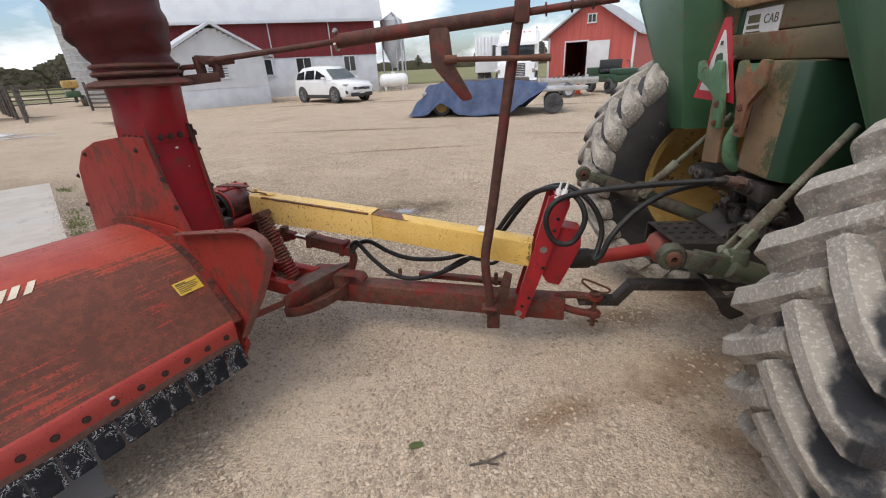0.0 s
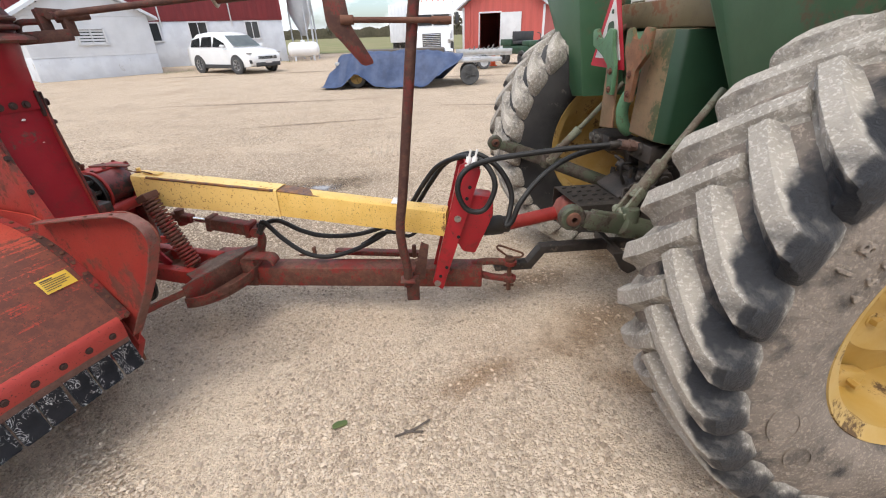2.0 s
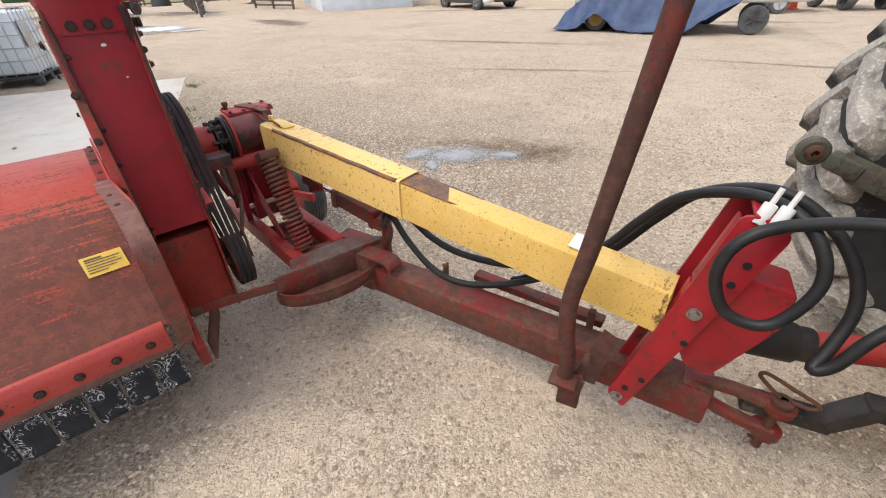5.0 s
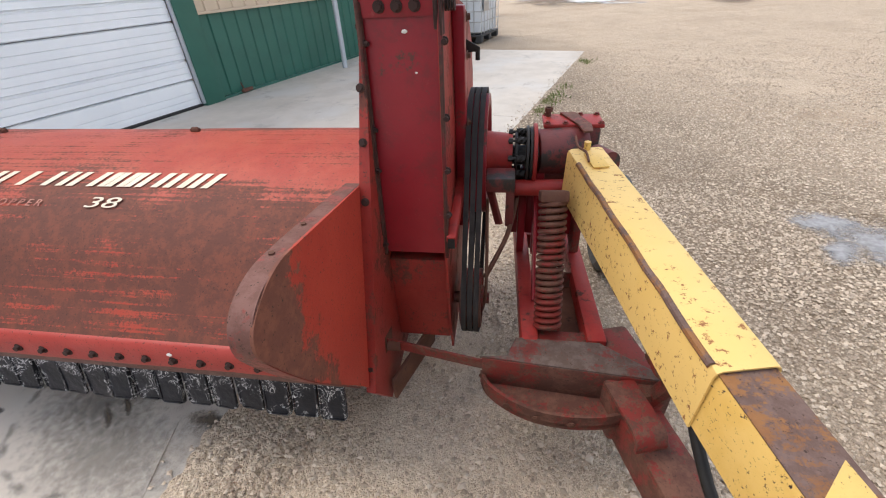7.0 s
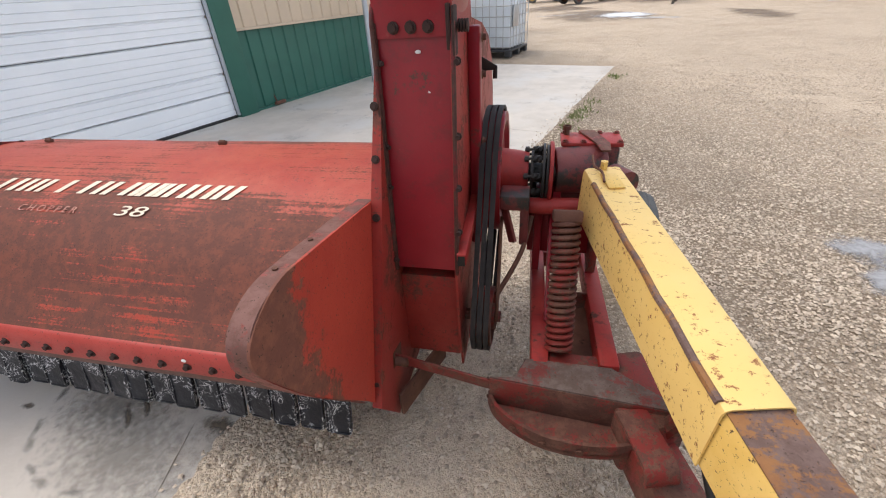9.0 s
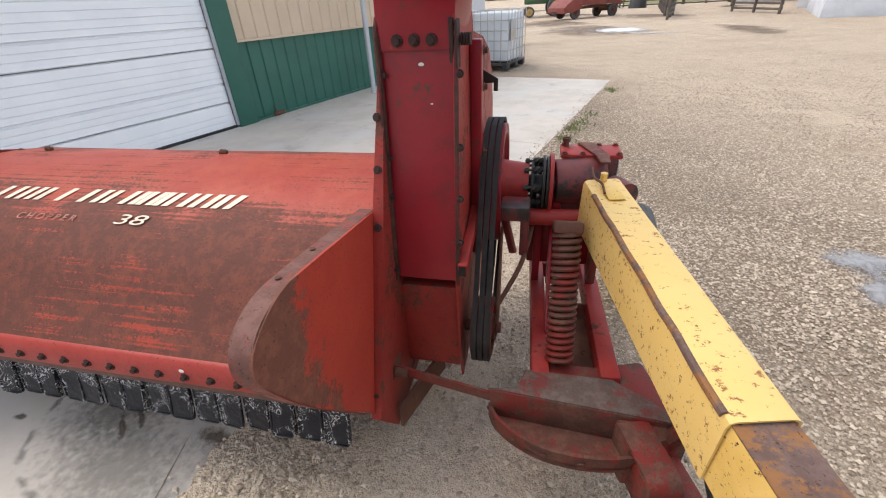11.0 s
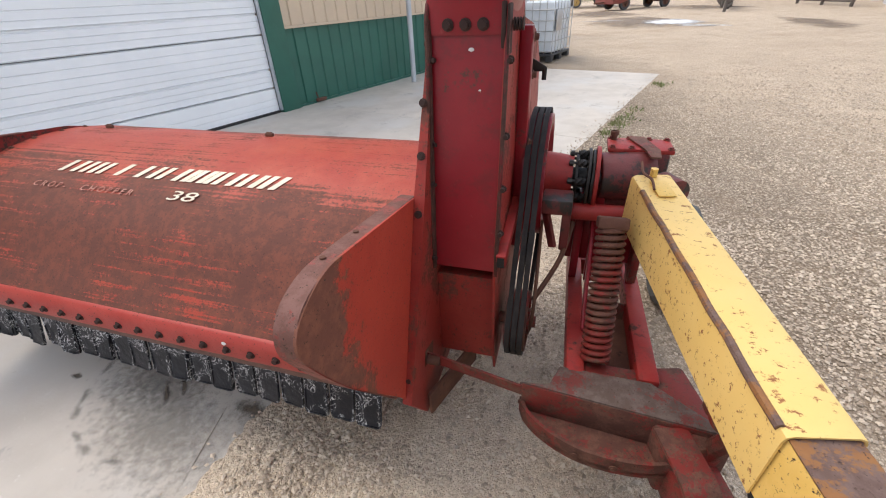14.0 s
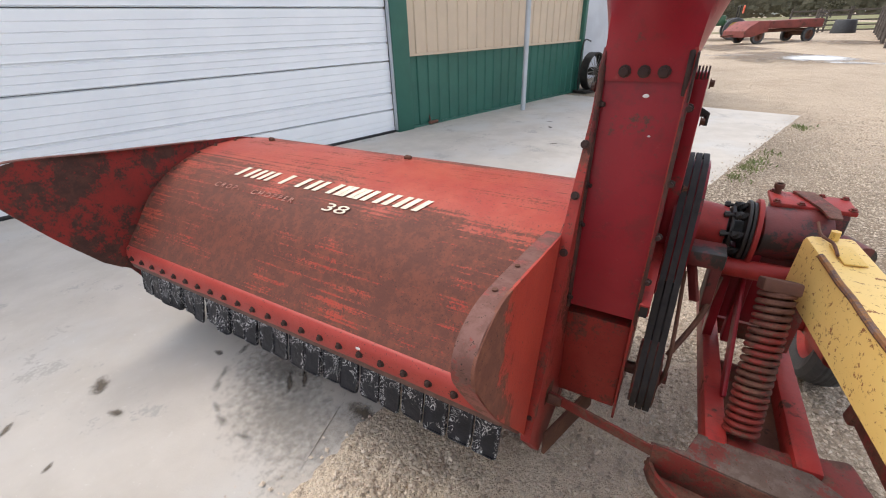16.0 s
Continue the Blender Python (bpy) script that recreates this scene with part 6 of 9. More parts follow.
def steering_pipe():
    st = thing("spout_crank", CHOP, "rust-brown steel post and long crank pipe that turns the spout", "crank")
    bm = bmesh.new()
    tube(bm, [(0.372, 2.135, 0.33), (0.376, 2.13, 0.44), (0.358, 2.12, 0.58), (0.356, 2.12, 0.70), (0.385, 2.12, 0.90), (0.475, 2.12, 1.62), (0.505, 2.12, 1.80)], 0.024, 14)
    wpart("post", bm, CRANK_RUST, st, "bent round steel post")
    bm = bmesh.new()
    bar(bm, (0.335, 2.12, 0.375), (0.415, 2.12, 0.375), 0.075, 0.010, 0.002)
    prism(bm, [(0.0, 0.0), (0.07, 0.0), (0.10, 0.21), (0.06, 0.23)], 0.008, frame_of((0.395, 2.165, 0.35), (1, 2.165, 0.35)) @ Matrix.Rotation(radians(90), 4, "X"), 0.002)
    prism(bm, [(0.0, 0.0), (0.055, 0.0), (0.075, 0.13), (0.0, 0.15)], 0.008, frame_of((0.362, 2.15, 0.225), (1, 2.15, 0.225)) @ Matrix.Rotation(radians(90), 4, "X"), 0.002)
    box(bm, (0.395, 2.17, 0.30), (0.07, 0.05, 0.16), 0.004)
    rod(bm, (0.43, 2.13, 0.49), (0.43, 2.10, 0.49), 0.012, seg=10)
    wpart("post_bracket", bm, CRANK_RUST, st)
    bm = bmesh.new()
    a, b = Vector((-0.915, 2.12, 1.662)), Vector((0.90, 2.12, 1.800))
    d = (b - a).normalized()
    rod(bm, a, a + d * 0.66, 0.0125, seg=14)
    pipe = wpart("crank_pipe", bm, CRANK_RUST, st, "long rusty crank pipe")
    bm = bmesh.new()
    rod(bm, a + d * 0.62, a + d * 1.42, 0.029, seg=18, bevel=0.003)
    rod(bm, a + d * 1.40, a + d * 1.80, 0.015, seg=14)
    for k in (1.52, 1.62, 1.70):
        rod(bm, a + d * k, a + d * (k + 0.006), 0.026, seg=14)
    wpart("crank_sleeve", bm, CRANK_RUST, pipe)
    bm = bmesh.new()
    tube(bm, [a + d * 0.625 + Vector((0, -0.028, 0.03)), a + d * 0.625 + Vector((0, 0.0, 0.045)), a + d * 0.625 + Vector((0, 0.03, 0.0)), a + d * 0.625 + Vector((0, 0, -0.035)), a + d * 0.625 + Vector((0, -0.032, -0.01))], 0.007, 8)
    wpart("clip", bm, STEEL, pipe)
    bm = bmesh.new()
    box(bm, (0.508, 2.12, 1.775), (0.062, 0.07, 0.085), 0.008)
    wpart("post_head", bm, CRANK_RUST, st)
    bm = bmesh.new()
    prism(bm, rounded([(-0.05, 0.02), (0.035, 0.02), (0.05, -0.12), (0.135, -0.265), (0.085, -0.275), (-0.045, -0.12)], 0.02, 4), 0.008, frame_of((0.175, 2.098, 1.715), (1, 2.098, 1.715)) @ Matrix.Rotation(radians(90), 4, "X"), 0.001)
    wpart("crank_blade", bm, CRANK_RUST, st, "flat blade hanging from the crank pipe")
    bm = bmesh.new()
    rod(bm, (0.20, 2.09, 1.612), (0.625, 2.085, 1.600), 0.011, seg=12)
    rod(bm, (0.19, 2.09, 1.612), (0.24, 2.09, 1.611), 0.018, seg=12)
    rod(bm, (0.55, 2.085, 1.602), (0.63, 2.085, 1.600), 0.015, seg=12)
    wpart("crank_handle", bm, RUST, st)


steering_pipe()


def ram():
    r = thing("hydraulic_cylinder", CHOP, "rusty red hydraulic cylinder with bright rod, lying above the tongue", "hydraulic cylinder")
    a, b = Vector((-1.02, 2.60, 0.600)), Vector((-0.52, 2.50, 0.535))
    d = (b - a).normalized()
    bm = bmesh.new()
    bar(bm, a + d * 0.20, a + d * 0.46, 0.075, 0.075, 0.010)
    for k in (0.19, 0.44):
        bar(bm, a + d * k, a + d * (k + 0.035), 0.092, 0.092, 0.008)
    wpart("barrel", bm, RUSTY_RED, r)
    bm = bmesh.new()
    rod(bm, a + d * 0.05, a + d * 0.21, 0.015, seg=16)
    wpart("piston_rod", bm, CHROME, r, "bright piston rod")
    bm = bmesh.new()
    rod(bm, a + Vector((0, 0, -0.05)), a + Vector((0, 0, 0.05)), 0.028, seg=14)
    bar(bm, a - d * 0.06, a + d * 0.08, 0.05, 0.05, 0.008)
    wpart("rod_clevis", bm, RUSTY_RED, r)
    bm = bmesh.new()
    q = a + d * 0.50
    rod(bm, q + Vector((0.0, -0.05, 0)), q + Vector((0.0, 0.06, 0)), 0.030, seg=16)
    tube(bm, [q, q + Vector((0.015, -0.005, -0.06)), q + Vector((-0.01, 0.0, -0.13)), q + Vector((-0.03, 0.0, -0.19))], 0.026, 10)
    wpart("clevis_arm", bm, RUSTY_RED, r)


ram()


def hose(pts, r, label):
    bm = bmesh.new()
    tube(bm, pts, r, 12)
    h = tagged(part("hydraulic_hose", bm, RUBBER), label, "hose", group="hydraulic hoses")
    for a, b in ((pts[0], pts[1]), (pts[-1], pts[-2])):
        a, b = Vector(a), Vector(b)
        d = (b - a).normalized()
        bm = bmesh.new()
        rod(bm, a - d * 0.004, a + d * 0.040, r * 1.22, seg=14, bevel=0.002)
        rod(bm, a - d * 0.020, a - d * 0.004, r * 1.5, seg=6)
        part("ferrule", bm, GRIME, h, "crimped steel ferrule")
    return h


hose([(-0.50, 2.49, 0.57), (-0.39, 2.47, 0.605), (-0.257, 2.44, 0.55), (-0.131, 2.44, 0.509), (0.05, 2.45, 0.502), (0.20, 2.47, 0.53), (0.30, 2.47, 0.585), (0.395, 2.45, 0.679), (0.476, 2.42, 0.809), (0.558, 2.38, 0.919), (0.669, 2.30, 0.987),
      (0.752, 2.22, 0.999), (0.814, 2.17, 0.949), (0.834, 2.14, 0.867), (0.781, 2.12, 0.765), (0.699, 2.12, 0.767), (0.652, 2.12, 0.849), (0.658, 2.13, 0.923), (0.706, 2.15, 0.973), (0.80, 2.18, 0.996), (0.92, 2.19, 1.012),
      (1.178, 2.18, 1.04), (1.36, 2.155, 1.058), (1.42, 2.147, 1.062)], 0.0138, "black hydraulic hose looped beside the red stand")
hose([(-0.50, 2.46, 0.55), (-0.474, 2.47, 0.60), (-0.375, 2.44, 0.505), (-0.249, 2.42, 0.41), (-0.118, 2.42, 0.378), (0.042, 2.44, 0.407), (0.202, 2.46, 0.481), (0.32, 2.49, 0.56), (0.428, 2.48, 0.665), (0.519, 2.45, 0.81), (0.608, 2.40, 0.934), (0.734, 2.30, 1.005),
      (0.835, 2.26, 0.965), (0.901, 2.22, 0.891), (0.932, 2.20, 0.799), (0.914, 2.16, 0.711), (0.894, 2.13, 0.668), (0.926, 2.13, 0.693), (0.969, 2.15, 0.786), (1.077, 2.20, 0.897), (1.21, 2.215, 0.985), (1.36, 2.19, 1.04), (1.43, 2.183, 1.055)], 0.0138,
     "black hydraulic hose running from tongue to tractor")
hose([(0.10, 2.47, 0.43), (0.204, 2.46, 0.50), (0.30, 2.46, 0.50), (0.375, 2.46, 0.475), (0.45, 2.47, 0.52), (0.50, 2.47, 0.54)], 0.011, "thin black hose slack under the yellow cover")
for q, dq in (((0.700, 2.195, 0.965), (0.018, 0.02, 0.060)), ((0.728, 2.185, 0.965), (0.020, 0.02, 0.062))):
    bm = bmesh.new()
    qq = Vector(q)
    rod(bm, qq, qq + Vector(dq) * 0.75, 0.014, seg=12, bevel=0.003)
    rod(bm, qq + Vector(dq) * 0.7, qq + Vector(dq) * 1.3, 0.006, seg=8)
    tagged(part("hose_clip", bm, SIGN_WHITE), "white hose clip on top of the red stand", "clip")

# ---- the tractor's rear: local x forwards, y to its left, z up ----
TRAC = pose(1.95, 2.26, 0, 0, 0, 3.5)
tractor = thing("tractor", TRAC, "old green farm tractor seen from behind, dusty lugged rear tyres", "tractor")
TYRE_R, TYRE_W, AXLE = 0.842, 0.50, 0.833


def rear_wheel(x, y, sgn, wall):
    """sgn: +1 where the outer side looks to +y."""
    m = Matrix.Translation((x, y, AXLE)) @ Matrix.Rotation(radians(-90 * sgn), 4, "X")
    # rim: local z points outwards
    bm = bmesh.new()
    lathe(bm, [(0.05, 0.02), (0.24, 0.02), (0.30, -0.02), (0.385, -0.03), (0.40, 0.05), (0.405, 0.19), (0.435, 0.20), (0.452, 0.212), (0.458, 0.205), (0.440, 0.17), (0.42, 0.0), (0.44, -0.17), (0.458, -0.205), (0.452, -0.212), (0.435, -0.20), (0.405, -0.19), (0.395, -0.06), (0.30, -0.05), (0.24, -0.01), (0.05, -0.01)], Matrix(), 64)
    w = part("rear_wheel", bm, RIM_YELLOW, tractor, "yellow steel wheel with a large dusty lugged tyre", angle=30)
    w.matrix_basis = m
    bm = bmesh.new()
    rod(bm, (0, 0, -0.25), (0, 0, 0.16), 0.075, seg=24)
    part("hub", bm, RIM_YELLOW, w)
    bolts([(0.15 * math.cos(k * math.tau / 8), 0.15 * math.sin(k * math.tau / 8), 0.02) for k in range(8)], (0, 0, 1), w, 0.022, 0.028, RIM_YELLOW, "wheel_nut")
    first = None
    for k in range(6):
        mm = Matrix.Rotation(k * math.tau / 6 + 0.3, 4, "Z") @ Matrix.Translation((0.365, 0, 0))
        if first is None:
            bm = bmesh.new()
            box(bm, (0, 0, 0.005), (0.07, 0.11, 0.045), 0.008)
            rod(bm, (0, 0, 0), (0, 0, 0.06), 0.014, seg=6)
            first = part("rim_lug", bm, RIM_YELLOW, w)
            first.matrix_basis = mm
        else:
            again(first, w, mm)
    bm = bmesh.new()
    relief = 0.93 if sgn < 0 else 0.80
    r0 = TYRE_R - 0.043
    prof = [(0.440, -0.195), (0.475, -0.225), (0.56, -0.243), (0.65, -0.240), (0.715, -0.228), (0.750, -0.214), (0.775, -0.185), (r0 - 0.006, -0.12), (r0, 0.0), (r0 - 0.006, 0.12), (0.775, 0.185), (0.750, 0.214), (0.715, 0.228), (0.65, 0.240), (0.56, 0.243), (0.475, 0.225), (0.440, 0.195)]
    lathe(bm, prof, Matrix(), 96, closed=False)
    part("tyre", bm, wall, w, "dusty tyre carcass", angle=40)
    if sgn < 0:
        for word, rad, a0, step, size in (("18.4R34", 0.612, 158, -5.6, 0.062), ("460/85R34", 0.535, 163, -4.9, 0.046)):
            for i, ch in enumerate(word):
                cu = bpy.data.curves.new("raised_character", "FONT")
                cu.body, cu.size, cu.extrude, cu.align_x, cu.bevel_depth = ch, size, 0.006, "CENTER", 0.0015
                o = new("raised_character", cu)
                cu.materials.append(wall)
                o.parent = w
                a = radians(a0 + step * i)
                o.matrix_basis = Matrix.Rotation(a, 4, "Z") @ Matrix.Translation((rad, 0, 0.2415)) @ Matrix.Rotation(radians(-90), 4, "Z")
        for a0, rr in ((205, 0.066), (222, 0.055)):
            b = bmesh.new()
            lathe(b, [(rr - 0.010, 0.0), (rr, 0.0), (rr, 0.004), (rr - 0.010, 0.004)], Matrix.Rotation(radians(a0), 4, "Z") @ Matrix.Translation((0.60, 0, 0.241)) @ Matrix.Diagonal((0.75, 1.15, 1, 1)), 30)
            part("raised_ring", b, wall, w)
    # lugs: a worn, broad bar from the middle of the tread that bends down over the shoulder
    def lug(side):
        b = bmesh.new()
        top = ((-0.020, TYRE_R), (0.06, TYRE_R - 0.001), (0.14, TYRE_R - 0.005), (0.20, 0.831), (0.238, 0.819), (0.256, 0.797), (0.259, 0.765), (0.253, 0.730), (0.242, 0.695))
        foot = ((-0.020, 0.775), (0.06, 0.775), (0.14, 0.770), (0.19, 0.755), (0.213, 0.735), (0.224, 0.715), (0.230, 0.700), (0.232, 0.690), (0.230, 0.680))
        turn = (0.0, -0.088, -0.168, -0.218, -0.244, -0.254, -0.259, -0.263, -0.266)
        half = (0.024, 0.0245, 0.0265, 0.030, 0.034, 0.036, 0.036, 0.033, 0.026)
        sec = []
        for i, ((zt, rt), (zf, rf), a0, hw) in enumerate(zip(top, foot, turn, half)):
            slant = 0.62 * (1 - smoothstep(0.12, 0.25, zt))
            ring = []
            for up, wide in ((0.0, 2.9), (0.33, 2.1), (0.50, 1.48), (0.90, 1.06), (1.0, 0.84), (1.0, -0.84), (0.90, -1.06), (0.50, -1.48), (0.33, -2.1), (0.0, -2.9)):
                wide = math.copysign(min(abs(wide), 1.42) + max(0.0, abs(wide) - 1.42) * (1, 1, 1, 1, 0.9, 0.65, 0.45, 0.3, 0.2)[i], wide)
                wobble = 1 + 0.13 * noise.noise(Vector((i * 0.9, wide * 2, side * 3.1)))
                r_, z_ = rf + (rt - rf) * up * relief, zf + (zt - zf) * up
                ang = a0 + wide * wobble * hw * (1 - 0.22 * slant / 0.62) / r_
                ring.append(b.verts.new((r_ * math.cos(ang), r_ * math.sin(ang), side * (z_ + slant * wide * wobble * hw))))
            sec.append(ring)
        for s0, s1 in zip(sec, sec[1:]):
            for k in range(10):
                b.faces.new((s0[k], s0[(k + 1) % 10], s1[(k + 1) % 10], s1[k]))
        b.faces.new(sec[0]), b.faces.new(sec[-1][::-1])
        return b
    count = 28
    for side in (-1, 1):
        first = None
        for k in range(count):
            mm = Matrix.Rotation(sgn * (k + (0.5 if side > 0 else 0.0)) * math.tau / count - radians(1.7 if sgn > 0 else 5.2), 4, "Z")
            if sgn < 0:
                mm = mm @ Matrix.Diagonal((1, -1, 1, 1))
            if first is None:
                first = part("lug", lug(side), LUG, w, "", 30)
                first.matrix_basis = mm
            else:
                again(first, w, mm)
    return w


near_wheel = rear_wheel(-0.03, -1.045, -1, TYRE_WALL)
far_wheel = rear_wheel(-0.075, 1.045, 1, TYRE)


def axle():
    bm = bmesh.new()
    rod(bm, (-0.03, -0.80, AXLE), (-0.03, 0.80, AXLE), 0.075, seg=24)
    rod(bm, (-0.03, -0.55, AXLE), (-0.03, 0.55, AXLE), 0.12, seg=24)
    part("axle_housing", bm, GRIME, tractor)
    bm = bmesh.new()
    box(bm, (0.13, 0.02, 0.84), (0.70, 0.60, 0.60), 0.06)
    box(bm, (-0.10, 0.06, 1.06), (0.30, 0.46, 0.16), 0.04)
    rod(bm, (-0.24, -0.16, 0.66), (-0.18, -0.16, 0.66), 0.10, seg=20, bevel=0.01)
    rod(bm, (-0.24, 0.22, 0.62), (-0.18, 0.22, 0.62), 0.09, seg=20, bevel=0.01)
    part("gear_case", bm, GRIME, tractor, "oily black rear gear case")
    # cast cover over the shaft: a round boss with bolted rim
    bm = bmesh.new()
    m = Matrix.Translation((-0.17, 0.06, 0.77)) @ Matrix.Rotation(radians(-90), 4, "Y")
    lathe(bm, [(0.0, 0.0), (0.17, 0.0), (0.175, 0.03), (0.15, 0.05), (0.12, 0.10), (0.105, 0.20), (0.085, 0.225), (0.0, 0.23)], m, 32)
    bs = part("shaft_boss", bm, GRIME, tractor, "greasy cast boss")
    bolts([(-0.205, 0.06 + 0.158 * math.cos(a), 0.77 + 0.158 * math.sin(a)) for a in [k * math.tau / 8 for k in range(8)]], (-1, 0, 0), bs, 0.014, 0.014)
    # small levers, fittings and lines round the boss
    rnd = random.Random(7)
    for i in range(24):
        bm = bmesh.new()
        p = Vector((-0.33 + rnd.uniform(-0.05, 0.05), rnd.uniform(-0.20, 0.30), rnd.uniform(0.80, 0.97)))
        q = p + Vector((rnd.uniform(-0.10, 0.02), rnd.uniform(-0.08, 0.08), rnd.uniform(-0.05, 0.06)))
        if i % 3 == 0:
            rod(bm, p, q, rnd.uniform(0.014, 0.026), seg=12, bevel=0.003)
            rod(bm, p.lerp(q, 0.6), p.lerp(q, 0.85), 0.034, seg=6)
        elif i % 3 == 1:
            bar(bm, p, q, 0.034, 0.012, 0.003)
            rod(bm, q - UP * 0.02, q + UP * 0.03, 0.013, seg=8)
        else:
            tube(bm, [p, p.lerp(q, 0.5) + Vector((-0.04, 0, 0.03)), q, q + Vector((0.05, 0.03, -0.08))], 0.008, 8)
        part("valve_lever" if i % 3 == 1 else "fitting", bm, GRIME, tractor)
    # couplers
    for y0, z0 in ((0.36, 0.985), (-0.06, 1.025)):
        bm = bmesh.new()
        box(bm, (-0.36, y0 - 0.02, z0), (0.15, 0.22, 0.085), 0.014)
        for dy in (-0.035, 0.035):
            rod(bm, (-0.45, y0 + dy, z0 + 0.01), (-0.41, y0 + dy, z0 + 0.01), 0.032, seg=18, bevel=0.004)
        cp = part("coupler_block", bm, GRIME, tractor, "black hydraulic coupler block")
        if y0 > 0.1:
            for dy in (-0.035, 0.035):
                bm = bmesh.new()
                lathe(bm, [(0.014, 0.0), (0.025, 0.0), (0.025, 0.012), (0.014, 0.012)], Matrix.Translation((-0.462, 0.36 + dy, 0.995)) @ Matrix.Rotation(radians(90), 4, "Y"), 18)
                part("coupler_rim", bm, STEEL, cp)
    bm = bmesh.new()
    rod(bm, (-0.53, -0.082, 1.062), (-0.43, -0.085, 1.045), 0.022, seg=14)
    rod(bm, (-0.52, -0.045, 1.055), (-0.43, -0.035, 1.040), 0.022, seg=14)
    rod(bm, (-0.49, -0.083, 1.056), (-0.465, -0.083, 1.052), 0.028, seg=6)
    part("hose_fitting", bm, SLIDE_RUST, cp)
    # shaft shield: bent perforated black plate
    bm = bmesh.new()
    sheet(bm, [[Vector((x, -0.100, 0.63)), Vector((x, -0.102, 0.765)), Vector((x, -0.092, 0.778)), Vector((x, 0.222, 0.760)), Vector((x, 0.232, 0.748)), Vector((x, 0.234, 0.64))] for x in (-0.715, -0.47)], 0.006)
    ps = part("shaft_shield", bm, GRIME, tractor, "black slotted steel shield over the power shaft")
    bm = bmesh.new()
    prism(bm, rounded([(-0.48, 0.770), (-0.30, 0.780), (-0.30, 0.85), (-0.40, 0.83), (-0.48, 0.785)], 0.01, 2), 0.26, Matrix(((1, 0, 0, 0), (0, 0, -1, 0.20), (0, 1, 0, 0), (0, 0, 0, 1))), 0.004)
    part("shield_bracket", bm, GRIME, ps)
    for i in range(4):
        for j in range(4):
            bm = bmesh.new()
            bar(bm, (-0.69 + 0.055 * i, -0.060 + 0.075 * j, 0.7795 - 0.0043 * j), (-0.666 + 0.055 * i, -0.050 + 0.075 * j, 0.7795 - 0.0043 * j), 0.012, 0.004, 0.001)
            part("slot", bm, DARK, ps)
    bm = bmesh.new()
    rod(bm, (-0.66, 0.06, 0.66), (-0.34, 0.06, 0.72), 0.032, seg=18)
    part("power_shaft", bm, GRIME, tractor)


axle()


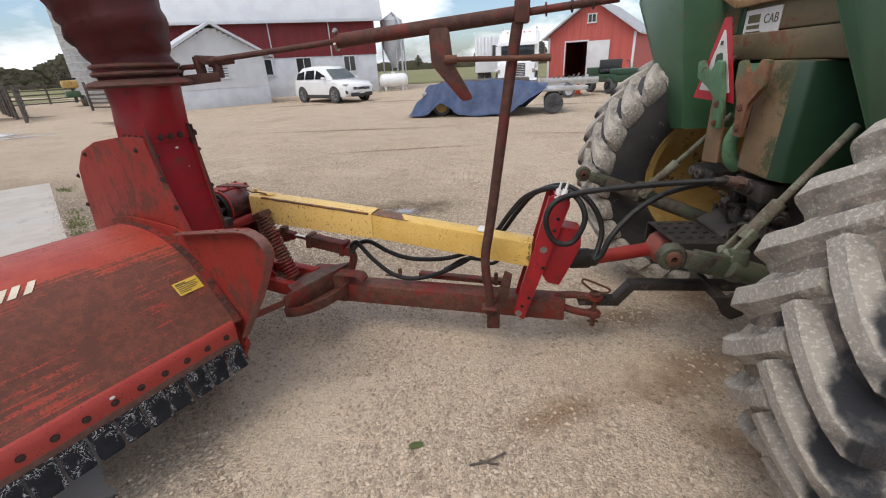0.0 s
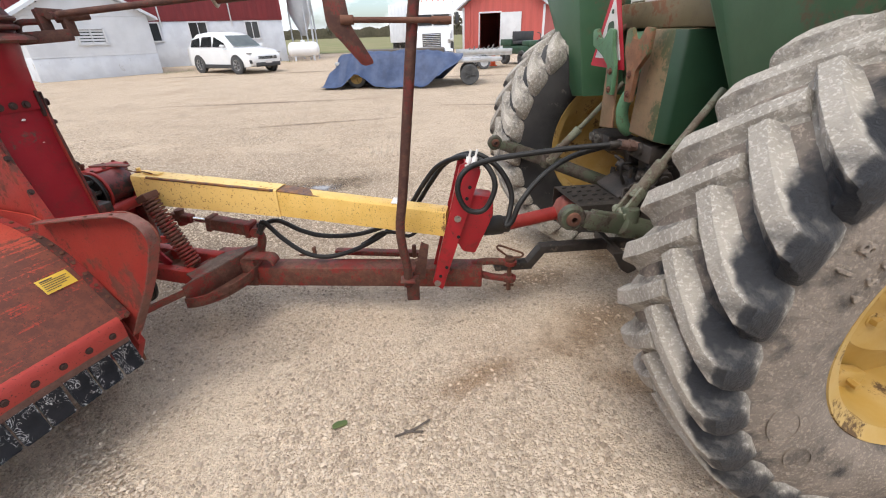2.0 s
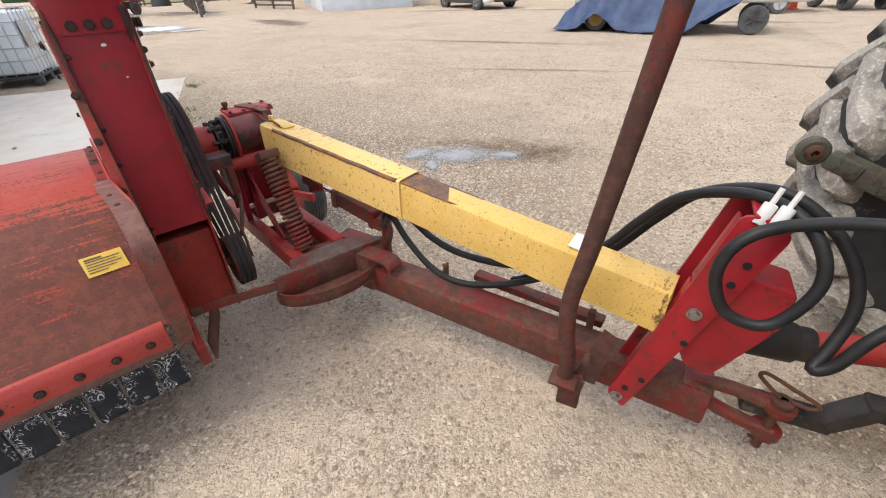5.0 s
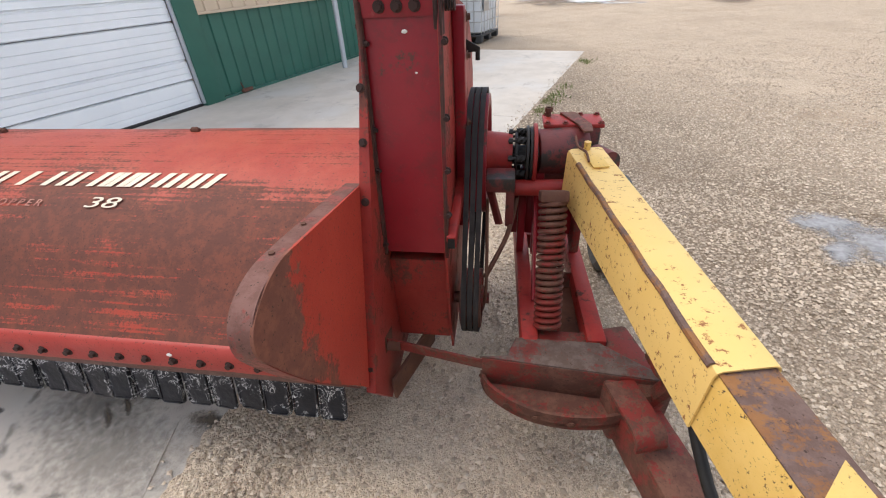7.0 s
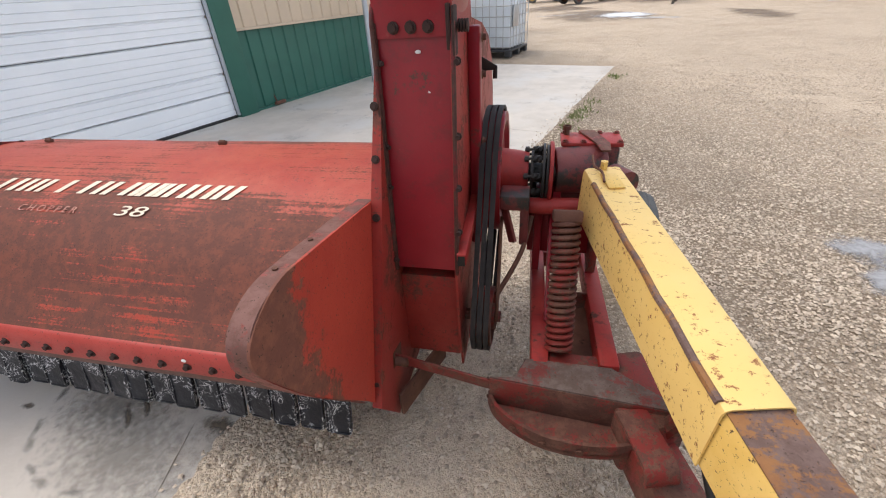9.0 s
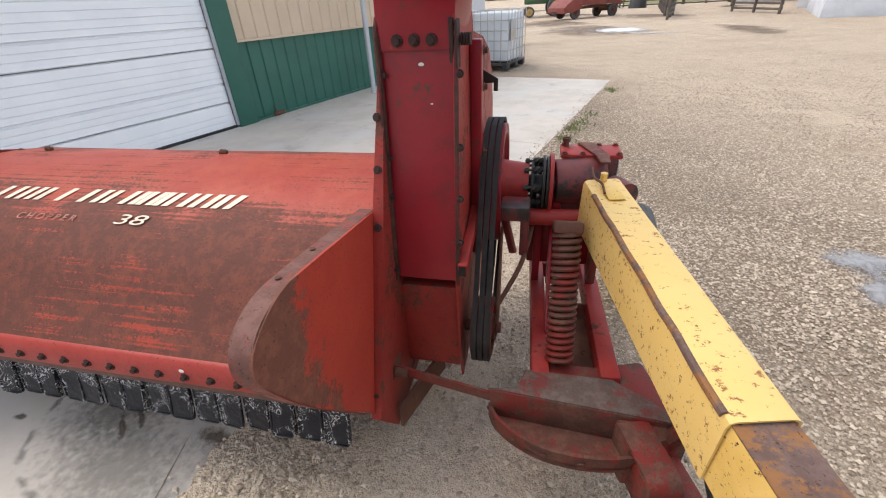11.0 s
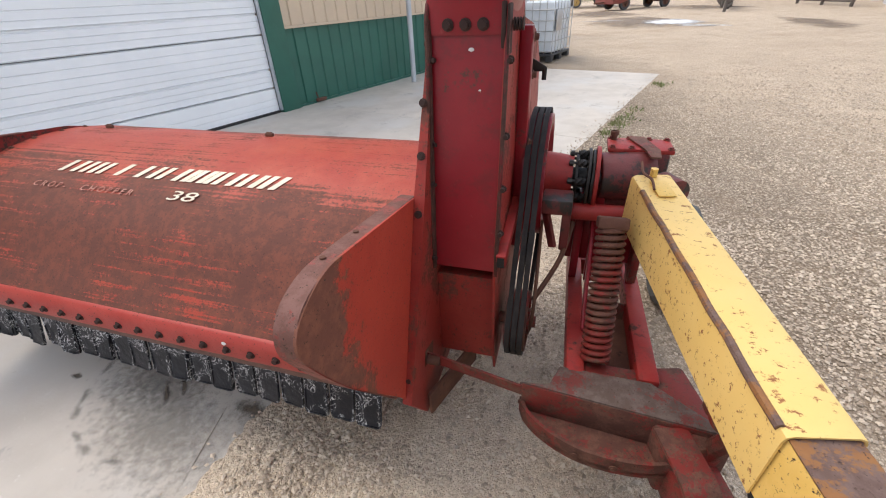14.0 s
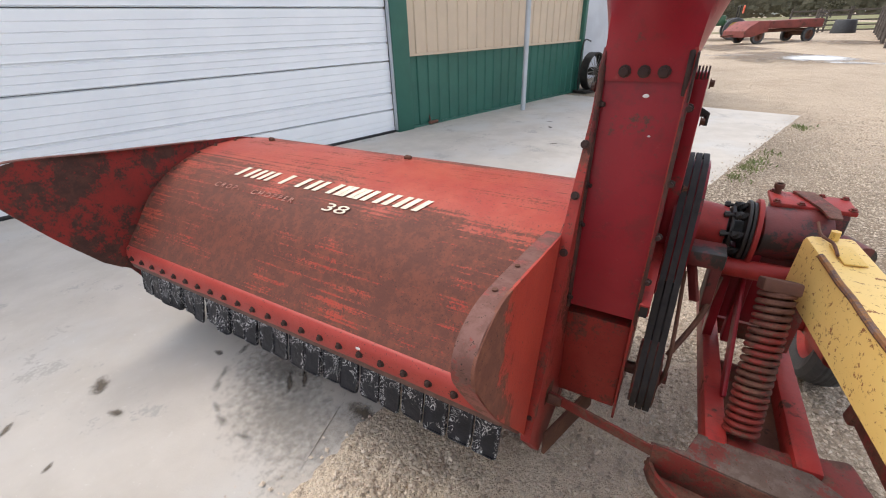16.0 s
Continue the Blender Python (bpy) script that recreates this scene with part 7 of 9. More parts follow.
def hitch():
    # drawbar with its step
    bm = bmesh.new()
    z0, z1 = 0.318, 0.420
    pts = [(-1.06, z0), (-0.855, z0), (-0.80, z1), (0.1, z1 + 0.01)]
    for (xa, za), (xb, zb) in zip(pts, pts[1:]):
        bar(bm, (xa - 0.01, 0.14 - 0.03 * (xa + 1.06) - 0.0, za), (xb + 0.01, 0.14 - 0.03 * (xb + 1.06), zb), 0.070, 0.048, 0.010)
    db = part("drawbar", bm, GRIME, tractor, "black stepped drawbar with green paint left")
    for x in (-0.93, -0.70, -0.62):
        bolts([(x, 0.125, (z0 if x < -0.8 else z1) + 0.022)], (0, 0, 1), db, 0.014, 0.002, DARK, "hole")
    bm = bmesh.new()
    bar(bm, (-0.40, -0.13, 0.43), (-0.40, 0.26, 0.43), 0.035, 0.05, 0.004)
    prism(bm, rounded([(-0.50, 0.50), (-0.36, 0.50), (-0.34, 0.40), (-0.395, 0.37), (-0.44, 0.40)], 0.01, 2), 0.016, Matrix(((1, 0, 0, 0), (0, 0, -1, -0.13), (0, 1, 0, 0), (0, 0, 0, 1))), 0.002)
    bar(bm, (-0.42, -0.138, 0.47), (-0.02, -0.12, 0.72), 0.02, 0.07, 0.004)
    part("drawbar_support", bm, GRIME, tractor)

    def lower_link(tip, mid, root, name):
        bm = bmesh.new()
        tip, mid, root = Vector(tip), Vector(mid), Vector(root)
        d = (mid - tip).normalized()
        bar(bm, tip + d * 0.08, mid, 0.032, 0.085, 0.010)
        rod(bm, mid - d * 0.06, root, 0.044, 0.040, 18, 0.008)
        rod(bm, mid - d * 0.02 - UP * 0.045, mid - d * 0.02 + UP * 0.075, 0.040, 0.034, 16, 0.008)
        bar(bm, tip + d * 0.05, tip + d * 0.16, 0.05, 0.062, 0.010)
        m = Matrix.Translation(tip) @ Matrix.Rotation(radians(90), 4, "X")
        lathe(bm, [(0.018, -0.022), (0.040, -0.022), (0.050, -0.012), (0.050, 0.012), (0.040, 0.022), (0.018, 0.022)], m, 28)
        l = part(name, bm, LINK, tractor, "greasy grey-green lower link arm")
        bm = bmesh.new()
        lathe(bm, [(0.012, -0.034), (0.026, -0.030), (0.034, 0.0), (0.026, 0.030), (0.012, 0.034)], m, 22)
        part("ball", bm, RUST, l)
        return l
    lower_link((-0.93, 0.86, 0.875), (-0.60, 0.66, 0.78), (-0.02, 0.40, 0.58), "lower_link")
    lower_link((-0.935, -0.568, 0.918), (-0.66, -0.525, 0.845), (-0.02, -0.40, 0.60), "lower_link")
    for y0, y1, base in ((0.62, 0.42, (-0.62, 0.62, 0.80)), (-0.41, -0.41, (-0.70, -0.50, 0.895))):
        bm = bmesh.new()
        b0, t0 = Vector(base), Vector((-0.28 if y1 > 0 else -0.33, y1, 1.335 if y1 < 0 else 1.30))
        rod(bm, b0 + (t0 - b0) * 0.30, t0, 0.0145, seg=14)
        rod(bm, b0 + (t0 - b0) * 0.12, b0 + (t0 - b0) * 0.42, 0.023, 0.026, 16, 0.005)
        rod(bm, b0 + Vector((0, -0.05, 0)), b0 + Vector((0, 0.05, 0)), 0.016, seg=12)
        # forked foot
        dd = (t0 - b0).normalized()
        for o_ in (-0.024, 0.024):
            bar(bm, b0 + Vector((0, o_, 0)) - dd * 0.02, b0 + Vector((0, o_, 0)) + dd * 0.12, 0.014, 0.042, 0.004)
        part("lift_rod", bm, ROD_PAINT, tractor, "lift rod with turnbuckle")


hitch()


def body():
    # claws for the top link, on a light green casting
    rear = Matrix(((0, 0, -1, -0.47), (1, 0, 0, 0), (0, 1, 0, 0), (0, 0, 0, 1)))
    for ol, mat in (([(0.165, 1.25), (0.225, 1.25), (0.24, 1.38), (0.33, 1.43), (0.455, 1.47), (0.475, 1.545), (0.43, 1.555), (0.395, 1.505), (0.33, 1.50), (0.285, 1.555), (0.235, 1.545), (0.225, 1.47), (0.175, 1.39)], GREEN_LIGHT),
                    ([(-0.03, 1.24), (0.03, 1.24), (0.045, 1.38), (0.095, 1.46), (0.10, 1.545), (0.055, 1.555), (0.03, 1.505), (-0.03, 1.50), (-0.06, 1.555), (-0.115, 1.55), (-0.11, 1.45), (-0.03, 1.38)], GREEN_RUST)):
        bm = bmesh.new()
        prism(bm, rounded(ol, 0.010, 2), 0.020, rear, 0.003)
        o = part("top_link_claw", bm, mat, tractor, "forked top-link claw")
        cy = (ol[0][0] + ol[1][0]) / 2
        bolts([(-0.492, cy, 1.275), (-0.492, cy + 0.01, 1.36)], (-1, 0, 0), o, 0.014, 0.012)
    bm = bmesh.new()
    prism(bm, rounded([(0.02, 1.30), (0.21, 1.30), (0.24, 1.46), (0.18, 1.535), (0.05, 1.535)], 0.03, 4), 0.15, Matrix(((0, 0, -1, -0.27), (1, 0, 0, 0), (0, 1, 0, 0), (0, 0, 0, 1))), 0.01)
    tube(bm, [(-0.42, 0.10, 1.28), (-0.45, 0.10, 1.20), (-0.44, 0.09, 1.12), (-0.40, 0.09, 1.08)], 0.030, 12)
    part("rocker_casting", bm, GREEN_LIGHT, tractor, "light green rocker casting")
    bm = bmesh.new()
    prism(bm, rounded([(0.165, 1.085), (0.312, 1.065), (0.325, 1.41), (0.215, 1.42)], 0.012, 2), 0.014, Matrix(((0, 0, -1, -0.445), (1, 0, 0, 0), (0, 1, 0, 0), (0, 0, 0, 1))), 0.003)
    part("rusty_strap", bm, OLIVE_RUST, tractor, "flat rust-brown hanger strap")
    # tapered tank box, rust-brown behind and green at its side
    bm = bmesh.new()
    v = [(-0.446, 0.02, 1.095), (-0.446, -0.185, 1.095), (-0.415, 0.05, 1.545), (-0.415, -0.145, 1.545), (0.45, 0.20, 1.03), (0.45, -0.33, 1.03), (0.45, 0.16, 1.545), (0.45, -0.33, 1.545), (-0.405, -0.232, 1.085), (-0.375, -0.19, 1.545)]
    vs = [bm.verts.new(p) for p in v]
    for f in ((0, 1, 3, 2), (1, 8, 9, 3), (8, 5, 7, 9), (5, 4, 6, 7), (4, 0, 2, 6), (2, 3, 9, 7, 6), (0, 4, 5, 8, 1)):
        bm.faces.new([vs[i] for i in f])
    bmesh.ops.bevel(bm, geom=list(bm.edges), offset=0.012, segments=2, profile=0.5, affect="EDGES")
    tb = part("tank_box", bm, OLIVE_RUST, tractor, "tapered sheet box, rusty behind and green at the sides")
    tb.data.materials.append(GREEN_DARK)
    for pl in tb.data.polygons:
        if pl.normal.y < -0.55 or pl.normal.x > 0.5:
            pl.material_index = 1
    # added wall under the cab floor that blocks light from the front
    bm = bmesh.new()
    box(bm, (0.16, -0.62, 1.15), (0.03, 0.72, 1.06), 0.004)
    part("bulkhead", bm, GRIME, tractor, "grimy black wall added under the cab floor to block light")
    for y_ in (-0.30, -0.345):
        bm = bmesh.new()
        tube(bm, [(-0.36, y_ + 0.02, 1.045), (-0.28, y_, 1.02), (-0.12, y_ - 0.06, 1.01), (0.12, y_ - 0.16, 1.0)], 0.011, 8)
        part("oil_line", bm, GREEN_DARK, tractor)
    # fenders: tapered boxes over the tyres with inner walls
    for s in (1, -1):
        bm = bmesh.new()
        x0 = -0.55 if s > 0 else -0.47
        outline = ((0.60, 1.19), (0.765, 1.17), (1.35, 1.91), (1.35, 1.97), (0.68, 1.97)) if s > 0 else ((0.56, 1.26), (0.72, 1.22), (1.20, 1.90), (1.20, 1.97), (0.26, 1.97), (0.31, 1.75))
        prism(bm, [(s * y, z) for y, z in outline], 1.25, Matrix(((0, -0.0, 1, x0), (1, 0, 0, 0), (0, 1, 0, 0), (0, 0, 0, 1))), 0.015)
        for v in bm.verts:
            if v.co.x < x0 + 0.1:
                v.co.x += 0.09 * smoothstep(1.75, 1.2, v.co.z)
        part("fender", bm, GREEN, tractor, "green sheet fender")
    # cab: rear panel, sill beam, window frame
    bm = bmesh.new()
    box(bm, (-0.315, 0.16, 1.605), (0.05, 0.98, 0.115), 0.010)
    cb = part("cab_beam", bm, OLIVE, tractor, "olive cab beam with rust")
    bm = bmesh.new()
    box(bm, (-0.29, 0.16, 1.730), (0.04, 1.0, 0.125), 0.008)
    part("cab_panel", bm, OLIVE, tractor, "olive-brown cab rear panel")
    bm = bmesh.new()
    bar(bm, (-0.33, 0.66, 1.86), (-0.33, 0.50, 1.800), 0.03, 0.035, 0.005)
    bar(bm, (-0.33, 0.50, 1.800), (-0.33, -0.42, 1.800), 0.03, 0.035, 0.005)
    part("window_frame", bm, surface("tan_window_frame", (0.34, 0.20, 0.10), (0.26, 0.15, 0.07), 8, rough=0.6), tractor)
    bm = bmesh.new()
    box(bm, (-0.29, 0.1, 2.15), (0.012, 1.0, 0.68), 0)
    part("rear_window", bm, DARK_GLASS, tractor)
    bm = bmesh.new()
    box(bm, (0.45, 0.0, 1.68), (1.5, 0.98, 0.06), 0.01)
    box(bm, (1.18, 0.0, 1.9), (0.05, 0.98, 1.3), 0.01)
    box(bm, (0.45, 0.0, 2.55), (1.6, 1.1, 0.10), 0.03)
    for x in (-0.29, 1.18):
        for y in (-0.48, 0.48):
            box(bm, (x, y, 2.1), (0.06, 0.06, 0.9), 0.01)
    part("cab_shell", bm, GREEN_DARK, tractor)
    bm = bmesh.new()
    box(bm, (1.15, 0.0, 0.95), (1.6, 0.46, 0.50), 0.04)
    part("chassis", bm, GREEN_DARK, tractor)
    # plate on the cab panel with bars of print
    bm = bmesh.new()
    box(bm, (-0.3125, 0.315, 1.712), (0.004, 0.27, 0.105), 0.0)
    pl = part("cab_plate", bm, SIGN_WHITE, tractor, "white maker's plate with black print")
    pl.matrix_basis = Matrix.Translation((0, 0, 0))
    for i, (y, z, w, h) in enumerate(((0.375, 1.725, 0.09, 0.035), (0.375, 1.690, 0.10, 0.016), (0.37, 1.668, 0.12, 0.006))):
        bm = bmesh.new()
        box(bm, (-0.3155, y, z), (0.002, w, h), 0)
        part("print_bar", bm, DECAL_INK, pl)
    cu = bpy.data.curves.new("plate_word", "FONT")
    cu.body, cu.size, cu.extrude, cu.align_x = "CAB", 0.055, 0.0008, "CENTER"
    wd = new("plate_word", cu)
    wd.data.materials.append(DECAL_INK)
    wd.parent = pl
    wd.matrix_basis = Matrix.Translation((-0.3155, 0.245, 1.70)) @ Matrix(((0, 0, -1, 0), (-1, 0, 0, 0), (0, 1, 0, 0), (0, 0, 0, 1)))
    # slow-vehicle triangle
    sm = Matrix.Translation((-0.452, 0.335, 1.552)) @ Matrix(((0, 0, -1, 0), (-1, 0, 0, 0), (0, 1, 0, 0), (0, 0, 0, 1)))
    def tri(r, cut):
        return [(-0.195 * r - 0.0, -0.185 * r), (0.195 * r, -0.185 * r), (0.195 * r, -0.175 * r), (cut, 0.185 * r), (-cut, 0.185 * r), (-0.195 * r, -0.175 * r)]
    bm = bmesh.new()
    prism(bm, tri(1.0, 0.028), 0.003, sm, 0)
    sg = part("warning_triangle", bm, SIGN_RED, tractor, "scuffed red and white slow-vehicle triangle")
    bm = bmesh.new()
    prism(bm, [(x, y - 0.005) for x, y in tri(0.74, 0.006)], 0.002, sm @ Matrix.Translation((0, 0, 0.0035)), 0)
    part("triangle_face", bm, SIGN_WHITE, sg)
    bm = bmesh.new()
    prism(bm, rounded([(-0.02, -0.05), (0.03, -0.045), (0.035, 0.0), (0.02, 0.03), (-0.03, 0.02), (-0.035, -0.02)], 0.012, 3), 0.002, sm @ Matrix.Translation((0.0, 0.005, 0.006)), 0)
    prism(bm, rounded([(-0.012, 0.06), (0.01, 0.06), (0.01, 0.08), (-0.012, 0.08)], 0.006, 3), 0.002, sm @ Matrix.Translation((0.0, 0.005, 0.006)), 0)
    part("bare_patch", bm, GREEN_DARK, sg)
    bm = bmesh.new()
    rod(bm, (-0.449, 0.42, 1.44), (-0.30, 0.42, 1.60), 0.012, seg=10)
    part("sign_bracket", bm, RUST, sg)


body()

# ---- barn, annex, silo and shed ----
def lines(bm, x0, x1, z0, z1, y, step, depth, vertical=True):
    """Batten or lap relief on the side of y that looks to -y."""
    if vertical:
        x = x0
        while x < x1:
            box(bm, (x, y - depth / 2, (z0 + z1) / 2), (0.03, depth, z1 - z0), 0)
            x += step
    return bm


def lap_wall(bm, x0, x1, z0, z1, y, step=0.12, lap=0.016, gable=None):
    z = z0
    while z < z1:
        e = min(z + step, z1)
        a0, a1 = x0, x1
        if gable:
            k = max(0.0, (z - gable[0]) / (gable[1] - gable[0]))
            mid = (x0 + x1) / 2
            a0, a1 = x0 + (mid - x0) * k, x1 + (mid - x1) * k
        v = [bm.verts.new(p) for p in ((a0, y - lap, z), (a1, y - lap, z), (a1, y, e), (a0, y, e), (a0, y + 0.02, z), (a1, y + 0.02, z))]
        bm.faces.new(v[:4]), bm.faces.new((v[0], v[4], v[5], v[1]))
        z = e
    return bm


def barn_window(parent, x, z, w, h, y):
    bm = bmesh.new()
    for cx, cz, sx, sz in ((x, z + h / 2, w + 0.12, 0.07), (x, z - h / 2, w + 0.16, 0.08), (x - w / 2, z, 0.07, h), (x + w / 2, z, 0.07, h), (x, z, 0.04, h)):
        box(bm, (cx, y - 0.02, cz), (sx, 0.10, sz), 0.005)
    f = part("window", bm, SIDING, parent)
    bm = bmesh.new()
    box(bm, (x, y + 0.02, z), (w, 0.02, h), 0)
    part("pane", bm, DARK_GLASS, f)


def barn():
    # local x runs along the long wall towards the yard's right end, -y looks at the yard
    b = thing("barn", pose(-8.95, 31.8, 0.12, 0, 0, 24.5), "large dark red barn with white block base and white metal roof", "barn")
    bm = bmesh.new()
    box(bm, (-7.5, 5.5, 1.2), (15, 11, 2.6), 0.02)
    part("base_wall", bm, WHITE_WALL, b, "whitewashed block base")
    bm = bmesh.new()
    box(bm, (-7.5, 5.5, 3.62), (15.1, 11.1, 2.24), 0.01)
    uw = part("upper_wall", bm, BARN_RED, b, "dark red board wall")
    first = part("batten", box(bmesh.new(), (0, -0.065, 3.62), (0.03, 0.03, 2.2), 0), BARN_RED, uw)
    first.matrix_basis = Matrix.Translation((-14.9, 0, 0))
    for k in range(1, 50):
        again(first, uw, Matrix.Translation((-14.9 + 0.30 * k, 0, 0)))
    for k in (-6.9, -3.05):
        bm = bmesh.new()
        box(bm, (k, -0.085, 3.4), (0.07, 0.05, 2.4), 0.005)
        part("down_pipe", bm, SIDING, b)
    # gambrel roof
    rm = Matrix(((0, 0, 1, -15.5), (1, 0, 0, 0), (0, 1, 0, 0), (0, 0, 0, 1)))
    bm = bmesh.new()
    prism(bm, [(-0.55, 4.55), (1.6, 8.2), (5.5, 10.2), (9.4, 8.2), (11.55, 4.55), (11.55, 4.75), (9.45, 8.4), (5.5, 10.4), (1.55, 8.4), (-0.55, 4.75)], 16.1, rm)
    part("roof", bm, ROOF_WHITE, b, "white ribbed metal gambrel roof")
    bm = bmesh.new()
    for x0 in (-15, 0.02):
        prism(bm, [(0, 4.7), (1.6, 8.2), (5.5, 10.2), (9.4, 8.2), (11, 4.7)], 0.06, Matrix(((0, 0, 1, x0 - 0.05), (1, 0, 0, 0), (0, 1, 0, 0), (0, 0, 0, 1))))
    part("gable_wall", bm, BARN_RED, b)
    bm = bmesh.new()
    box(bm, (-7.5, -0.56, 4.62), (16.0, 0.05, 0.22), 0.01)
    part("fascia", bm, ROOF_WHITE, b)
    for x0 in (-7.55, -5.0, -1.9):
        barn_window(b, x0, 1.95, 1.0 if x0 < -2 else 0.8, 1.0, -0.02)


barn()


def annex():
    a = thing("milk_house", pose(-12.75, 23.35, 0.10, 0, 0, 47.5), "small white gabled annex with lap siding and block base", "building")
    w, dp = 4.75, 6.0
    bm = bmesh.new()
    box(bm, (-w / 2, dp / 2, 0.45), (w, dp, 1.05), 0.02)
    part("base_wall", bm, WHITE_WALL, a, "white painted block base, stepped cracks")
    bm = bmesh.new()
    box(bm, (-w / 2, dp / 2 + 0.03, 1.8), (w - 0.06, dp - 0.06, 1.7), 0)
    lap_wall(bm, -w, 0, 0.97, 2.55, -0.005)
    lap_wall(bm, -w, 0, 2.55, 3.75, -0.005, gable=(2.55, 3.80))
    prism(bm, [(-w, 2.55), (0, 2.55), (-w / 2, 3.8)], dp, Matrix(((1, 0, 0, 0), (0, 0, 1, 0.02), (0, 1, 0, 0), (0, 0, 0, 1))))
    part("siding", bm, SIDING, a, "white lap siding")
    # lap siding on the side that looks along the barn
    sub = bmesh.new()
    lap_wall(sub, 0, dp, 0.97, 2.55, -0.005)
    sub.transform(Matrix.Rotation(radians(90), 4, "Z"))
    part("side_siding", sub, SIDING, a)
    bm = bmesh.new()
    for s in (-1, 1):
        e, k = (-w / 2 + s * (w / 2 + 0.35), 2.38), (-w / 2, 3.93)
        for y0, t in ((-0.35, 0.10),):
            prism(bm, [(e[0], e[1]), (k[0], k[1]), (k[0], k[1] + 0.13), (e[0], e[1] + 0.13)], dp + 0.5, Matrix(((1, 0, 0, 0), (0, 0, 1, -0.32), (0, 1, 0, 0), (0, 0, 0, 1))))
    part("roof", bm, ROOF_WHITE, a, "white metal roof")
    barn_window(a, -w / 2 - 0.05, 1.75, 1.0, 0.62, -0.02)
    bm = bmesh.new()
    x, z = -4.6, 0.95
    for i in range(9):
        nx, nz = x + (0.16 if i % 2 == 0 else 0.02), z - (0.02 if i % 2 == 0 else 0.11)
        bar(bm, (x, -0.004, z), (nx, -0.004, nz), 0.012, 0.018, 0)
        x, z = nx, nz
    part("crack", bm, STAIN, a)
    bm = bmesh.new()
    x, z = -1.4, 0.95
    for i in range(5):
        nx, nz = x + (0.13 if i % 2 else 0.02), z - (0.02 if i % 2 else 0.12)
        bar(bm, (x, -0.004, z), (nx, -0.004, nz), 0.010, 0.014, 0)
        x, z = nx, nz
    part("crack", bm, STAIN, a)


annex()


def silo():
    s = thing("silo", pose(-34.6, 35.4, 0.1), "tall grey concrete stave silo with steel hoops", "silo")
    bm = bmesh.new()
    rod(bm, (0, 0, 0), (0, 0, 19), 2.6, seg=64)
    part("shaft", bm, surface("concrete_staves", (0.36, 0.36, 0.36), (0.28, 0.28, 0.285), 3, rough=0.9, bump=0.3, grain=10), s, angle=20)
    for k in range(34):
        if k == 0:
            bm = bmesh.new()
            lathe(bm, [(2.60, -0.02), (2.63, -0.02), (2.63, 0.02), (2.60, 0.02)], Matrix(), 64)
            first = part("hoop", bm, SILVER_BARN, s)
            first.matrix_basis = Matrix.Translation((0, 0, 0.4))
        else:
            again(first, s, Matrix.Translation((0, 0, 0.4 + 0.55 * k)))
    bm = bmesh.new()
    lathe(bm, [(0.0, 21.0), (1.5, 20.4), (2.6, 19.0), (0.0, 19.0)], Matrix(), 48)
    part("dome", bm, SILVER_BARN, s)


silo()


